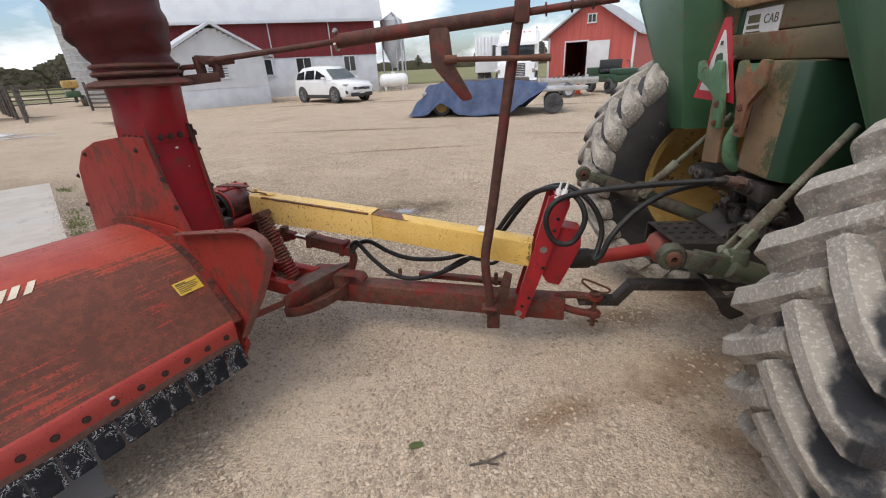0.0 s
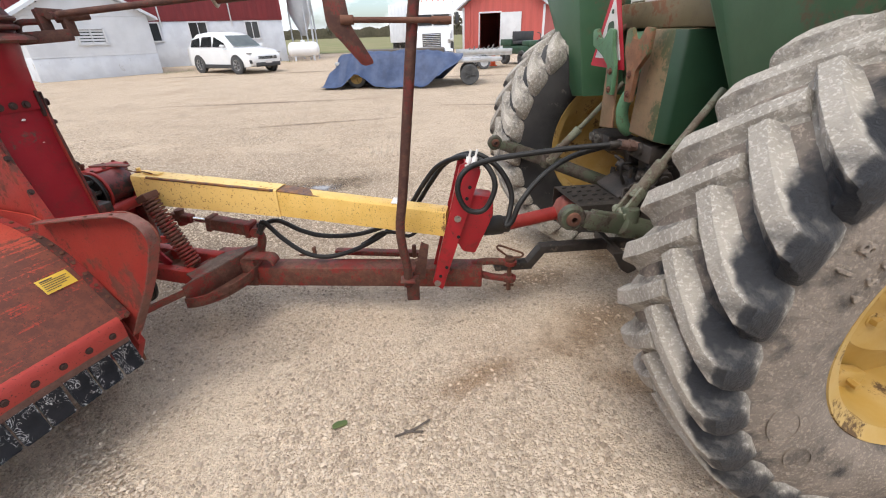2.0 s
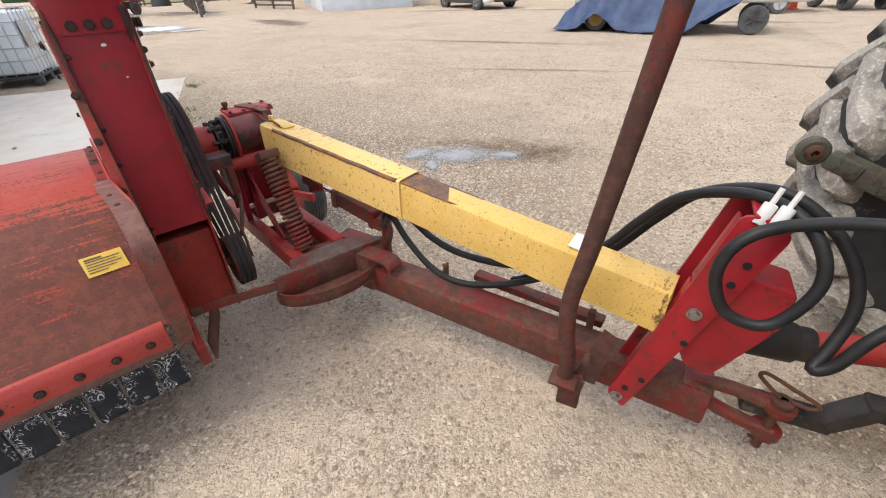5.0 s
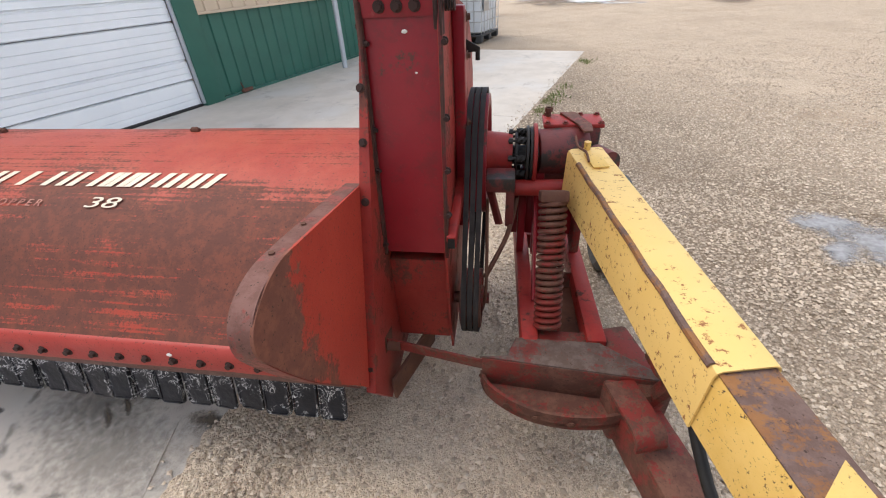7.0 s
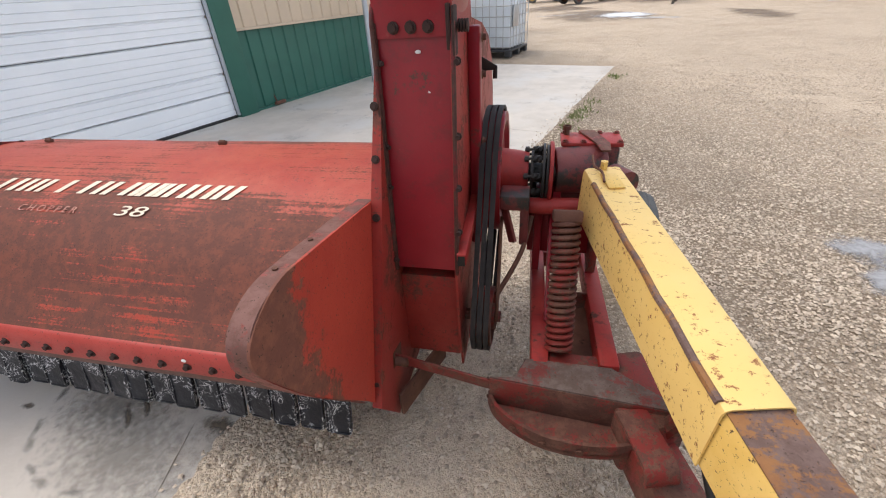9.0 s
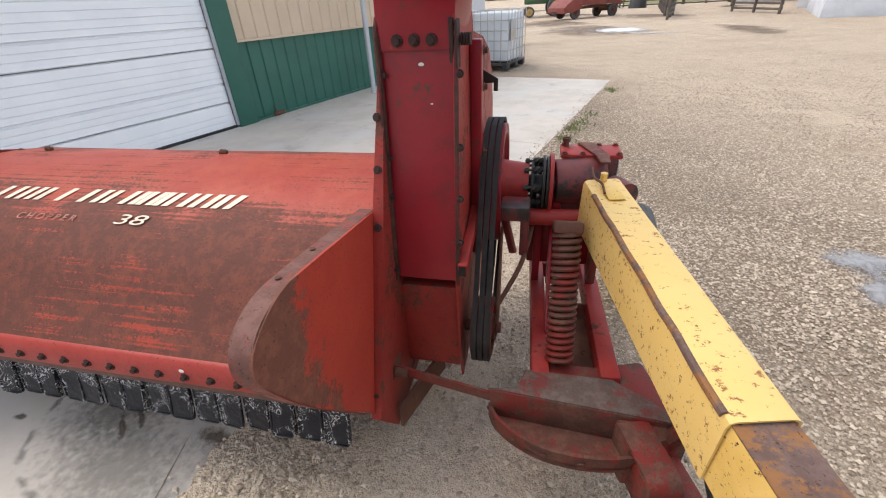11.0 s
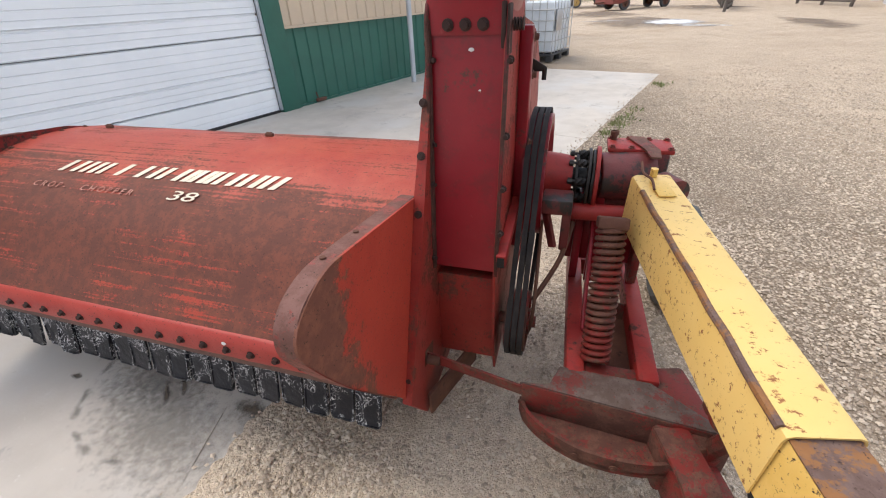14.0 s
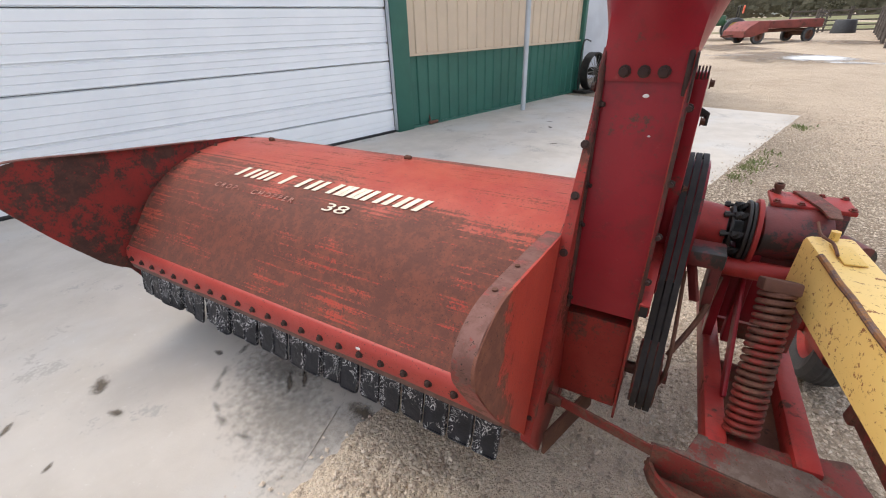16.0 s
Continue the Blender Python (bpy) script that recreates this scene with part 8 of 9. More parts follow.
def shed():
    s = thing("red_shed", pose(3.35, 36.1, 0.16, 0, 0, -24), "red board shed with grey metal roof and sliding white door ajar", "shed")
    w, dp = 6.15, 9.0
    prof = [(0, 0), (w, 0), (w, 3.05), (w / 2, 5.15), (0, 3.05)]
    bm = bmesh.new()
    # front wall with the door opening
    for pts in ([(0, 0), (1.35, 0), (1.35, 2.6), (0, 2.6)], [(2.95, 0), (w, 0), (w, 2.6), (2.95, 2.6)], [(0, 2.6), (w, 2.6), (w, 3.05), (w / 2, 5.15), (0, 3.05)]):
        prism(bm, pts, 0.15, Matrix(((1, 0, 0, 0), (0, 0, 1, 0), (0, 1, 0, 0), (0, 0, 0, 1))))
    fw = part("front_wall", bm, SHED_RED, s, "faded red board gable")
    x = 0.1
    while x < w:
        top = 3.05 + 2.1 * (1 - abs(x - w / 2) / (w / 2))
        low = 2.65 if 1.3 < x < 3.0 else 0.0
        part("batten", box(bmesh.new(), (x, -0.012, (top + low) / 2), (0.02, 0.02, top - low), 0), SHED_RED, fw)
        x += 0.25
    bm = bmesh.new()
    box(bm, (0.075, dp / 2 + 0.1, 1.5), (0.15, dp, 3.0), 0)
    box(bm, (w - 0.075, dp / 2 + 0.1, 1.5), (0.15, dp, 3.0), 0)
    prism(bm, prof, 0.15, Matrix(((1, 0, 0, 0), (0, 0, 1, dp), (0, 1, 0, 0), (0, 0, 0, 1))))
    part("wall", bm, SHED_RED, s)
    bm = bmesh.new()
    box(bm, (w / 2, dp / 2, 0.02), (w - 0.4, dp - 0.3, 0.03), 0)
    part("floor", bm, STAIN, s)
    bm = bmesh.new()
    for sg in (-1, 1):
        e = (w / 2 + sg * (w / 2 + 0.35), 2.85)
        prism(bm, [e, (w / 2, 5.22), (w / 2, 5.34), (e[0], e[1] + 0.12)], dp + 0.9, Matrix(((1, 0, 0, 0), (0, 0, 1, -0.45), (0, 1, 0, 0), (0, 0, 0, 1))))
    r = part("roof", bm, SILVER_BARN, s, "grey corrugated roof with rust stains")
    bm = bmesh.new()
    for k in range(24):
        y = -0.4 + 0.40 * k
        bar(bm, (w / 2, y, 5.35), (w + 0.35, y, 2.99), 0.04, 0.03, 0)
    part("roof_rib", bm, SILVER_BARN, r)
    for x0 in (0.06, w - 0.06):
        part("corner_board", box(bmesh.new(), (x0, -0.035, 1.5), (0.16, 0.05, 3.0), 0.005), SIDING, s)
    for x0, x1, z0, z1 in ((1.27, 1.35, 0, 2.6), (1.27, 3.0, 2.6, 2.7)):
        part("door_trim", box(bmesh.new(), ((x0 + x1) / 2, -0.035, (z0 + z1) / 2), (x1 - x0, 0.05, z1 - z0), 0.005), SIDING, s)
    bm = bmesh.new()
    box(bm, (3.72, -0.09, 1.36), (1.55, 0.06, 2.5), 0.01)
    bar(bm, (3.0, -0.13, 0.2), (4.45, -0.13, 2.0), 0.03, 0.05, 0)
    part("sliding_door", bm, SIDING, s, "white sliding door, pushed open")
    barn_window(s, w / 2 + 0.05, 4.05, 0.55, 0.55, -0.03)


shed()


# ---- vehicles in the yard ----
def road_wheel(parent, name, p, r, w, rim_mat, axis="Y"):
    m = Matrix.Translation(p) @ (Matrix.Rotation(radians(90), 4, "X") if axis == "Y" else Matrix.Rotation(radians(90), 4, "Y"))
    bm = bmesh.new()
    lathe(bm, [(0.0, -w * 0.30), (r * 0.45, -w * 0.34), (r * 0.62, -w * 0.46), (r * 0.66, -w * 0.45), (r * 0.66, w * 0.45), (r * 0.62, w * 0.46), (r * 0.45, w * 0.34), (0.0, w * 0.30)], m, 28, False)
    for k in range(5):
        a = k * math.tau / 5
        for s in (-1, 1):
            bar(bm, m @ Vector((0.1 * r * math.cos(a), 0.1 * r * math.sin(a), s * w * 0.42)), m @ Vector((0.6 * r * math.cos(a), 0.6 * r * math.sin(a), s * w * 0.44)), 0.06 * r / 0.33, 0.02, 0)
    o = part(name, bm, rim_mat, parent)
    bm = bmesh.new()
    lathe(bm, [(r * 0.64, -w * 0.46), (r * 0.80, -w * 0.52), (r * 0.95, -w * 0.48), (r, -w * 0.34), (r, w * 0.34), (r * 0.95, w * 0.48), (r * 0.80, w * 0.52), (r * 0.64, w * 0.46)], m, 32)
    part("tyre", bm, SMALL_TYRE, o)
    return o


def loft(bm, sections):
    rings = [[bm.verts.new(p) for p in s] for s in sections]
    k = len(rings[0])
    for a, b in zip(rings, rings[1:]):
        for i in range(k):
            bm.faces.new((a[i], a[(i + 1) % k], b[(i + 1) % k], b[i]))
    bm.faces.new(rings[0][::-1]), bm.faces.new(rings[-1])
    return bm


# paler than the side windows: the sky's reflection is put into the base colour
WINDSCREEN = surface("sky_reflecting_glass", (0.16, 0.20, 0.22), (0.13, 0.17, 0.19), 2, rough=0.08, bump=0.0)


def car():
    cr = thing("white_suv", pose(-8.75, 22.6, 0.155, 0, 0, -33) @ Matrix.Scale(1.04, 4), "clean white crossover car parked before the barn", "car")
    # local x forwards; sections across
    bm = bmesh.new()
    secs = []
    for x, zb, zt, hw in ((-2.30, 0.50, 0.98, 0.74), (-2.24, 0.34, 1.06, 0.84), (-1.9, 0.26, 1.10, 0.90), (-1.0, 0.22, 1.06, 0.92), (0.2, 0.22, 1.02, 0.92), (0.95, 0.22, 1.01, 0.915), (1.5, 0.24, 0.98, 0.90), (2.0, 0.28, 0.90, 0.86), (2.25, 0.34, 0.80, 0.74), (2.33, 0.42, 0.72, 0.62)):
        zm = zb + (zt - zb) * 0.55
        secs.append([(x, -hw * 0.94, zb), (x, -hw, zm), (x, -hw * 0.97, zt - 0.06), (x, -hw * 0.86, zt), (x, 0, zt + 0.03), (x, hw * 0.86, zt), (x, hw * 0.97, zt - 0.06), (x, hw, zm), (x, hw * 0.94, zb)])
    loft(bm, secs)
    body_ = part("body", bm, CAR_WHITE, cr, "white painted body", angle=50)
    bm = bmesh.new()
    secs = []
    for x, zt, hw in ((-2.14, 1.10, 0.70), (-1.95, 1.42, 0.66), (-1.55, 1.60, 0.64), (-0.7, 1.66, 0.66), (0.05, 1.63, 0.66), (0.45, 1.50, 0.66), (1.05, 1.06, 0.72)):
        secs.append([(x, -0.84, 1.0), (x, -hw - 0.02, zt - 0.06), (x, -hw * 0.9, zt), (x, 0, zt + 0.025), (x, hw * 0.9, zt), (x, hw + 0.02, zt - 0.06), (x, 0.84, 1.0)])
    loft(bm, secs)
    part("cabin", bm, CAR_WHITE, cr, angle=40)
    for s in (-1, 1):
        for x0, x1, t0, t1 in ((-1.85, -1.15, 1.36, 1.46), (-1.08, -0.25, 1.47, 1.49), (-0.18, 0.70, 1.48, 1.22)):
            bm = bmesh.new()
            bm.faces.new([bm.verts.new((x, s * (0.845 - (z - 1.08) * 0.36 + 0.012), z)) for x, z in ((x0, 1.08), (x1, 1.08), (x1 - 0.06, t1), (x0 + 0.05, t0))])
            bmesh.ops.solidify(bm, geom=list(bm.faces), thickness=0.012)
            part("side_window", bm, DARK_GLASS, cr)
    bm = bmesh.new()
    bm.faces.new([bm.verts.new(p) for p in ((1.10, -0.68, 1.075), (1.10, 0.68, 1.075), (0.50, 0.60, 1.515), (0.50, -0.60, 1.515))])
    bmesh.ops.solidify(bm, geom=list(bm.faces), thickness=0.012)
    part("windscreen", bm, WINDSCREEN, cr, "windscreen painted pale for the sky's reflection")
    part("grille", box(bmesh.new(), (2.30, 0, 0.62), (0.06, 1.0, 0.16), 0.02), PLASTIC, cr, "black grille")
    part("front_bumper", box(bmesh.new(), (2.30, 0, 0.36), (0.08, 1.25, 0.18), 0.03), PLASTIC, cr, "black lower bumper")
    for s in (-1, 1):
        part("fog_lamp_recess", box(bmesh.new(), (2.16, s * 0.72, 0.48), (0.12, 0.16, 0.14), 0.02), PLASTIC, cr)
        part("sill_trim", box(bmesh.new(), (0.0, s * 0.905, 0.29), (3.0, 0.03, 0.16), 0.01), PLASTIC, cr, "black sill trim")
        for x in (-1.36, 1.37):
            part("wheel_arch", rod(bmesh.new(), (x, s * 0.86, 0.36), (x, s * 0.925, 0.36), 0.40, seg=28), PLASTIC, cr, "black wheel arch")
    for s in (-1, 1):
        bm = bmesh.new()
        box(bm, (2.10, s * 0.70, 0.80), (0.24, 0.26, 0.055), 0.02)
        part("headlight", bm, STEEL, cr)
        bm = bmesh.new()
        box(bm, (0.72, s * 0.99, 1.10), (0.12, 0.18, 0.12), 0.03)
        part("mirror", bm, CAR_WHITE, cr)
        for x in (-1.36, 1.37):
            road_wheel(cr, "wheel", (x, s * 0.83, 0.345), 0.345, 0.22, ALU)
    bm = bmesh.new()
    box(bm, (2.355, 0, 0.45), (0.01, 0.32, 0.10), 0.0)
    part("number_plate", bm, SIGN_WHITE, cr)


car()


def truck():
    t = thing("semi_truck", pose(0.80, 24.4, 0.16, 0, 0, -94), "white conventional truck with white box trailer parked in the yard", "truck")
    bm = bmesh.new()
    secs = []
    for x, hw, zt in ((0.05, 0.75, 1.35), (0.0, 0.95, 1.45), (-0.4, 1.0, 1.60), (-1.5, 1.05, 1.78)):
        secs.append([(x, -hw, 0.55), (x, -hw, zt - 0.15), (x, -hw * 0.8, zt), (x, hw * 0.8, zt), (x, hw, zt - 0.15), (x, hw, 0.55)])
    loft(bm, secs[::-1])
    part("bonnet", bm, CAR_WHITE, t, angle=30)
    bm = bmesh.new()
    secs = []
    for x, hw, zt in ((-1.35, 1.12, 2.45), (-1.75, 1.10, 2.75), (-2.1, 1.08, 3.05), (-3.6, 1.10, 3.20)):
        secs.append([(x, -hw, 0.7), (x, -hw, zt - 0.15), (x, -hw * 0.85, zt), (x, hw * 0.85, zt), (x, hw, zt - 0.15), (x, hw, 0.7)])
    loft(bm, secs[::-1])
    part("cab", bm, CAR_WHITE, t, angle=30)
    for s in (-1, 1):
        part("windscreen", box(bmesh.new(), (-1.335, s * 0.47, 2.02), (0.05, 0.86, 0.50), 0.02), DARK_GLASS, t)
        part("side_window", box(bmesh.new(), (-1.95, s * 1.105, 2.05), (0.75, 0.03, 0.48), 0.01), DARK_GLASS, t)
    part("visor", box(bmesh.new(), (-1.28, 0, 2.31), (0.22, 2.0, 0.05), 0.01), CAR_WHITE, t)
    g = part("grille", box(bmesh.new(), (0.06, 0, 1.08), (0.05, 0.95, 0.62), 0.01), PLASTIC, t)
    for k in range(7):
        part("grille_bar", box(bmesh.new(), (0.09, 0, 0.82 + 0.085 * k), (0.03, 0.9, 0.028), 0.004), CHROME, g)
    bm = bmesh.new()
    box(bm, (0.12, 0, 0.52), (0.14, 2.2, 0.32), 0.03)
    part("bumper", bm, CHROME, t)
    for s in (-1, 1):
        part("headlight", box(bmesh.new(), (-0.02, s * 0.82, 1.02), (0.10, 0.30, 0.20), 0.02), STEEL, t)
        bm = bmesh.new()
        box(bm, (-1.5, s * 1.32, 2.1), (0.10, 0.18, 0.55), 0.03)
        bar(bm, (-1.5, s * 1.1, 2.3), (-1.5, s * 1.32, 2.3), 0.03, 0.03, 0)
        part("mirror", bm, PLASTIC, t)
        road_wheel(t, "wheel", (-0.75, s * 0.98, 0.50), 0.50, 0.28, ALU)
        part("mudguard", box(bmesh.new(), (-0.7, s * 0.98, 1.08), (1.1, 0.3, 0.10), 0.04), CAR_WHITE, t)
        bm = bmesh.new()
        rod(bm, (-3.7, s * 0.95, 0.9), (-3.7, s * 0.95, 3.3), 0.07, seg=14)
        part("exhaust", bm, CHROME, t)
    for y in (-0.6, -0.3, 0, 0.3, 0.6):
        part("roof_lamp", box(bmesh.new(), (-1.95, y, 2.96), (0.10, 0.07, 0.05), 0.015), ORANGE, t)
    bm = bmesh.new()
    box(bm, (-6.8, -1.75, 1.95), (5.5, 2.0, 2.0), 0.03)
    tr = part("trailer_box", bm, IBC_WHITE, t, "white sheet trailer box")
    for k in range(9):
        part("trailer_rib", box(bmesh.new(), (-4.03, -2.6 + 0.21 * k, 1.95), (0.05, 0.03, 2.0), 0.0), IBC_WHITE, tr)
    for x in (-5.0, -7.6, -8.7):
        road_wheel(t, "wheel", (x, -2.5, 0.50), 0.5, 0.4, ALU)
        road_wheel(t, "wheel", (x, -1.0, 0.50), 0.5, 0.4, ALU)


truck()


def tarped_trailer():
    t = thing("flat_trailer", pose(-0.35, 15.25, ground_z(0, 15), 0, 0, -4), "low flat trailer parked in the yard", "trailer")
    bm = bmesh.new()
    box(bm, (0.3, 0, 0.70), (4.6, 1.5, 0.10), 0.02)
    bar(bm, (2.4, -0.7, 0.72), (3.3, -0.1, 0.70), 0.08, 0.10, 0.01)
    bar(bm, (2.4, 0.7, 0.72), (3.3, 0.1, 0.70), 0.08, 0.10, 0.01)
    box(bm, (2.75, -0.72, 0.72), (0.9, 0.05, 0.12), 0.01)
    part("bed", bm, ALU, t)
    for x, mat in ((-1.35, RIM_YELLOW), (2.25, SMALL_TYRE)):
        for y in (-0.72, 0.72):
            road_wheel(t, "wheel", (x, y, 0.30), 0.30, 0.20, mat)
    bm = bmesh.new()
    box(bm, (0.0, 0.1, 0.92), (2.9, 1.1, 0.30), 0.06)
    part("load", bm, WOOD, t)
    # tarpaulin draped over the load, hem hanging unevenly to the ground
    bm = bmesh.new()
    rows, nx, ny = [], 64, 26
    for j in range(ny + 1):
        row = []
        v = -1 + 2 * j / ny
        for i in range(nx + 1):
            s = i / nx
            x = -2.30 + (4.35 - 0.75 * smoothstep(0.55, 1.0, abs(v))) * s
            hem = 0.02 + 0.06 * noise.noise(Vector((x * 1.3, 1.0, 0)))
            side = 1 if v > 0 else -1
            top = 1.04 + 0.05 * noise.noise(Vector((x * 1.6, v * 2, 3))) - 0.16 * smoothstep(0.30, 0.0, s) - 0.18 * smoothstep(0.72, 1.0, s)
            lift = 0.42 * math.exp(-((x + 1.25) / 0.38) ** 2) + 0.35 * smoothstep(0.86, 1.0, s) if side < 0 else 0.0
            a = abs(v)
            yy = side * (0.62 * min(a / 0.5, 1) + (0.55 + 0.30 * smoothstep(-0.3, 1.8, x)) * max(0, (a - 0.5) / 0.5))
            zz = top - (top - hem - lift) * smoothstep(0.46, 1.0, a)
            fold = 0.07 * noise.noise(Vector((x * 2.6 + a * 2.5, a * 1.8, 5))) + 0.05 * noise.noise(Vector((x * 9, a * 4, 7))) + 0.02 * math.sin(x * 9 + 2.2 * noise.noise(Vector((x * 0.8, side, 0)))) * max(0, (a - 0.45) / 0.55)
            zz += 0.04 * noise.noise(Vector((x * 5, yy * 5, 1))) + 0.02 * noise.noise(Vector((x * 13, yy * 13, 2)))
            if s < 0.10:
                k = 1 - s / 0.10
                zz = zz * (1 - k) + 0.06 * k
            row.append(Vector((x - (0.15 if s < 0.05 else 0), yy + fold * side, max(zz, 0.012))))
        rows.append(row)
    sheet(bm, rows, 0.004)
    o = tagged(part("tarpaulin", bm, TARP, angle=60), "crumpled blue tarpaulin draped over the flat trailer", "tarpaulin")
    o.matrix_basis = pose(-0.35, 15.25, ground_z(0, 15), 0, 0, -4)


tarped_trailer()


def propane():
    p = thing("propane_tank", pose(-7.65, 31.2, 0.16, 0, 0, 14), "white propane tank on short legs beside the barn", "tank")
    bm = bmesh.new()
    lathe(bm, [(0.0, -1.02), (0.25, -0.98), (0.42, -0.85), (0.46, -0.7), (0.46, 0.7), (0.42, 0.85), (0.25, 0.98), (0.0, 1.02)], Matrix.Translation((0, 0, 0.68)) @ Matrix.Rotation(radians(90), 4, "Y"), 32, False)
    part("shell", bm, CAR_WHITE, p, angle=50)
    for x in (-0.6, 0.6):
        part("leg", box(bmesh.new(), (x, 0, 0.16), (0.12, 0.6, 0.32), 0.01), WHITE_WALL, p)
    part("dome_lid", rod(bmesh.new(), (0, 0, 1.12), (0, 0, 1.24), 0.14, seg=20, bevel=0.02), CAR_WHITE, p)
    f = thing("feed_bin", pose(-8.0, 33.2, 0.16), "galvanised hopper feed bin beside the barn", "feed bin")
    bm = bmesh.new()
    lathe(bm, [(0.0, 5.1), (0.8, 4.6), (0.8, 2.9), (0.15, 1.5), (0.0, 1.5)], Matrix(), 36, False)
    part("hopper", bm, SILVER_BARN, f, angle=25)
    for k in range(4):
        a = k * math.tau / 4 + 0.5
        part("leg", rod(bmesh.new(), (0.85 * math.cos(a), 0.85 * math.sin(a), 0), (0.8 * math.cos(a), 0.8 * math.sin(a), 3.2), 0.05, seg=10), SILVER_BARN, f)
    part("fill_pipe", tube(bmesh.new(), [(0.75, -0.75, 0.3), (0.78, -0.75, 3.6), (0.6, -0.6, 4.6), (0.1, -0.1, 5.1)], 0.07, 12), SILVER_BARN, f)


propane()


def utility_vehicle():
    u = thing("utility_vehicle", pose(5.05, 21.6, 0.15, 0, 0, -70), "dark green utility vehicle with open load bed", "vehicle")
    bm = bmesh.new()
    box(bm, (0.1, 0, 0.62), (2.2, 1.2, 0.34), 0.06)
    box(bm, (-0.65, 0, 0.92), (0.95, 1.25, 0.28), 0.03)
    box(bm, (0.95, 0, 0.88), (0.6, 1.1, 0.26), 0.08)
    part("body", bm, GREEN_DARK, u)
    bm = bmesh.new()
    box(bm, (0.1, 0, 0.92), (0.45, 1.1, 0.14), 0.04)
    box(bm, (-0.12, 0, 1.18), (0.10, 1.1, 0.40), 0.03)
    tube(bm, [(0.65, 0.5, 0.9), (0.45, 0.55, 1.25), (0.3, 0.5, 1.3)], 0.02, 8)
    part("seat", bm, PLASTIC, u)
    for x in (-0.75, 0.85):
        for y in (-0.55, 0.55):
            road_wheel(u, "wheel", (x, y, 0.31), 0.31, 0.24, PLASTIC)
    g = thing("small_trailer", pose(3.0, 20.2, 0.13, 0, 0, 12), "small aluminium trailer with tools on it", "trailer")
    bm = bmesh.new()
    box(bm, (0, 0, 0.55), (2.2, 1.1, 0.09), 0.02)
    for y in (-0.55, 0.55):
        box(bm, (0, y, 0.68), (2.2, 0.05, 0.18), 0.01)
    part("bed", bm, ALU, g)
    for y in (-0.62, 0.62):
        road_wheel(g, "wheel", (-0.2, y, 0.28), 0.28, 0.18, ALU)
    bm = bmesh.new()
    for i in range(7):
        bar(bm, (-0.8 + 0.2 * i, -0.3, 0.66), (-0.5 + 0.22 * i, 0.4, 0.8 + 0.05 * (i % 3)), 0.05, 0.06, 0.01)
    part("tools", bm, WOOD, g)
    cn = thing("traffic_cone", pose(3.55, 21.1, 0.14), "orange traffic cone standing on gravel", "cone")
    bm = bmesh.new()
    lathe(bm, [(0.0, 0.70), (0.035, 0.70), (0.13, 0.04), (0.0, 0.04)], Matrix(), 24, False)
    part("cone_body", bm, ORANGE, cn)
    part("cone_base", box(bmesh.new(), (0, 0, 0.02), (0.36, 0.36, 0.035), 0.01), ORANGE, cn)


utility_vehicle()


# ---- fences, old iron, far machines ----
def gate_panel(m, length, rails, height, mat, label, post=True):
    f = thing("cattle_fence", m, label, "fence", group="cattle fence panels")
    for k in range(rails):
        z = 0.25 + (height - 0.25) * k / (rails - 1)
        part("rail", bar(bmesh.new(), (0, 0, z), (length, 0, z + 0.03 * noise.noise(Vector((k, length, 0)))), 0.04, 0.10, 0.006), mat, f)
    for x in (0.05, length / 2, length - 0.05) if post else (0.05,):
        part("post", rod(bmesh.new(), (x, 0.05, 0), (x + 0.02, 0.05, height + 0.22), 0.07, seg=10), mat, f)


for i in range(7):
    gate_panel(pose(-21.3 - 2.9 * 0.0 - 3.6 * i * 0.78, 17.0 + 3.6 * i * 0.5 - (4 if i > 5 else 0), 0.05 + 0.0, 0, 0, 141 + 6 * math.sin(i)), 3.6, 6, 1.45, WOOD, "weathered grey timber cattle fence panel")
gate_panel(pose(-19.3, 21.4, 0.1, 0, 0, 165), 4.5, 6, 1.4, WOOD, "weathered grey timber cattle fence panel")
for i in range(8):
    gate_panel(pose(-42.0 + 1.5 * i, 24.0 + 3.4 * i, 0.02, 0, 0, 66), 3.7, 5, 1.6, WOOD, "weathered grey timber corral fence panel")


def planter():
    p = thing("far_implement", pose(-30.5, 27.8, 0.1, 0, 0, 140), "yellow and green field implement standing behind the fence", "implement")
    part("hopper", box(bmesh.new(), (-0.9, 0, 1.55), (1.1, 0.9, 0.5), 0.1), RIM_YELLOW, p)
    part("hopper", box(bmesh.new(), (0.9, 0, 1.55), (1.1, 0.9, 0.5), 0.1), RIM_YELLOW, p)
    part("frame", box(bmesh.new(), (0, 0, 0.9), (3.2, 0.8, 0.4), 0.05), GREEN, p)
    part("canopy", box(bmesh.new(), (0, 0, 1.9), (1.6, 0.9, 0.12), 0.03), BLACK_IRON, p)
    for x in (-1.2, -0.4, 0.4, 1.2):
        road_wheel(p, "wheel", (x, -0.5, 0.40), 0.40, 0.2, RIM_YELLOW)


planter()


WAGON_RED = surface("faded_wagon_red", (0.24, 0.055, 0.042), (0.19, 0.045, 0.036), 1.6, rough=0.65, bump=0.1, wear=(0.11, 0.05, 0.035), wear_at=0.60, wear_scale=2.5)


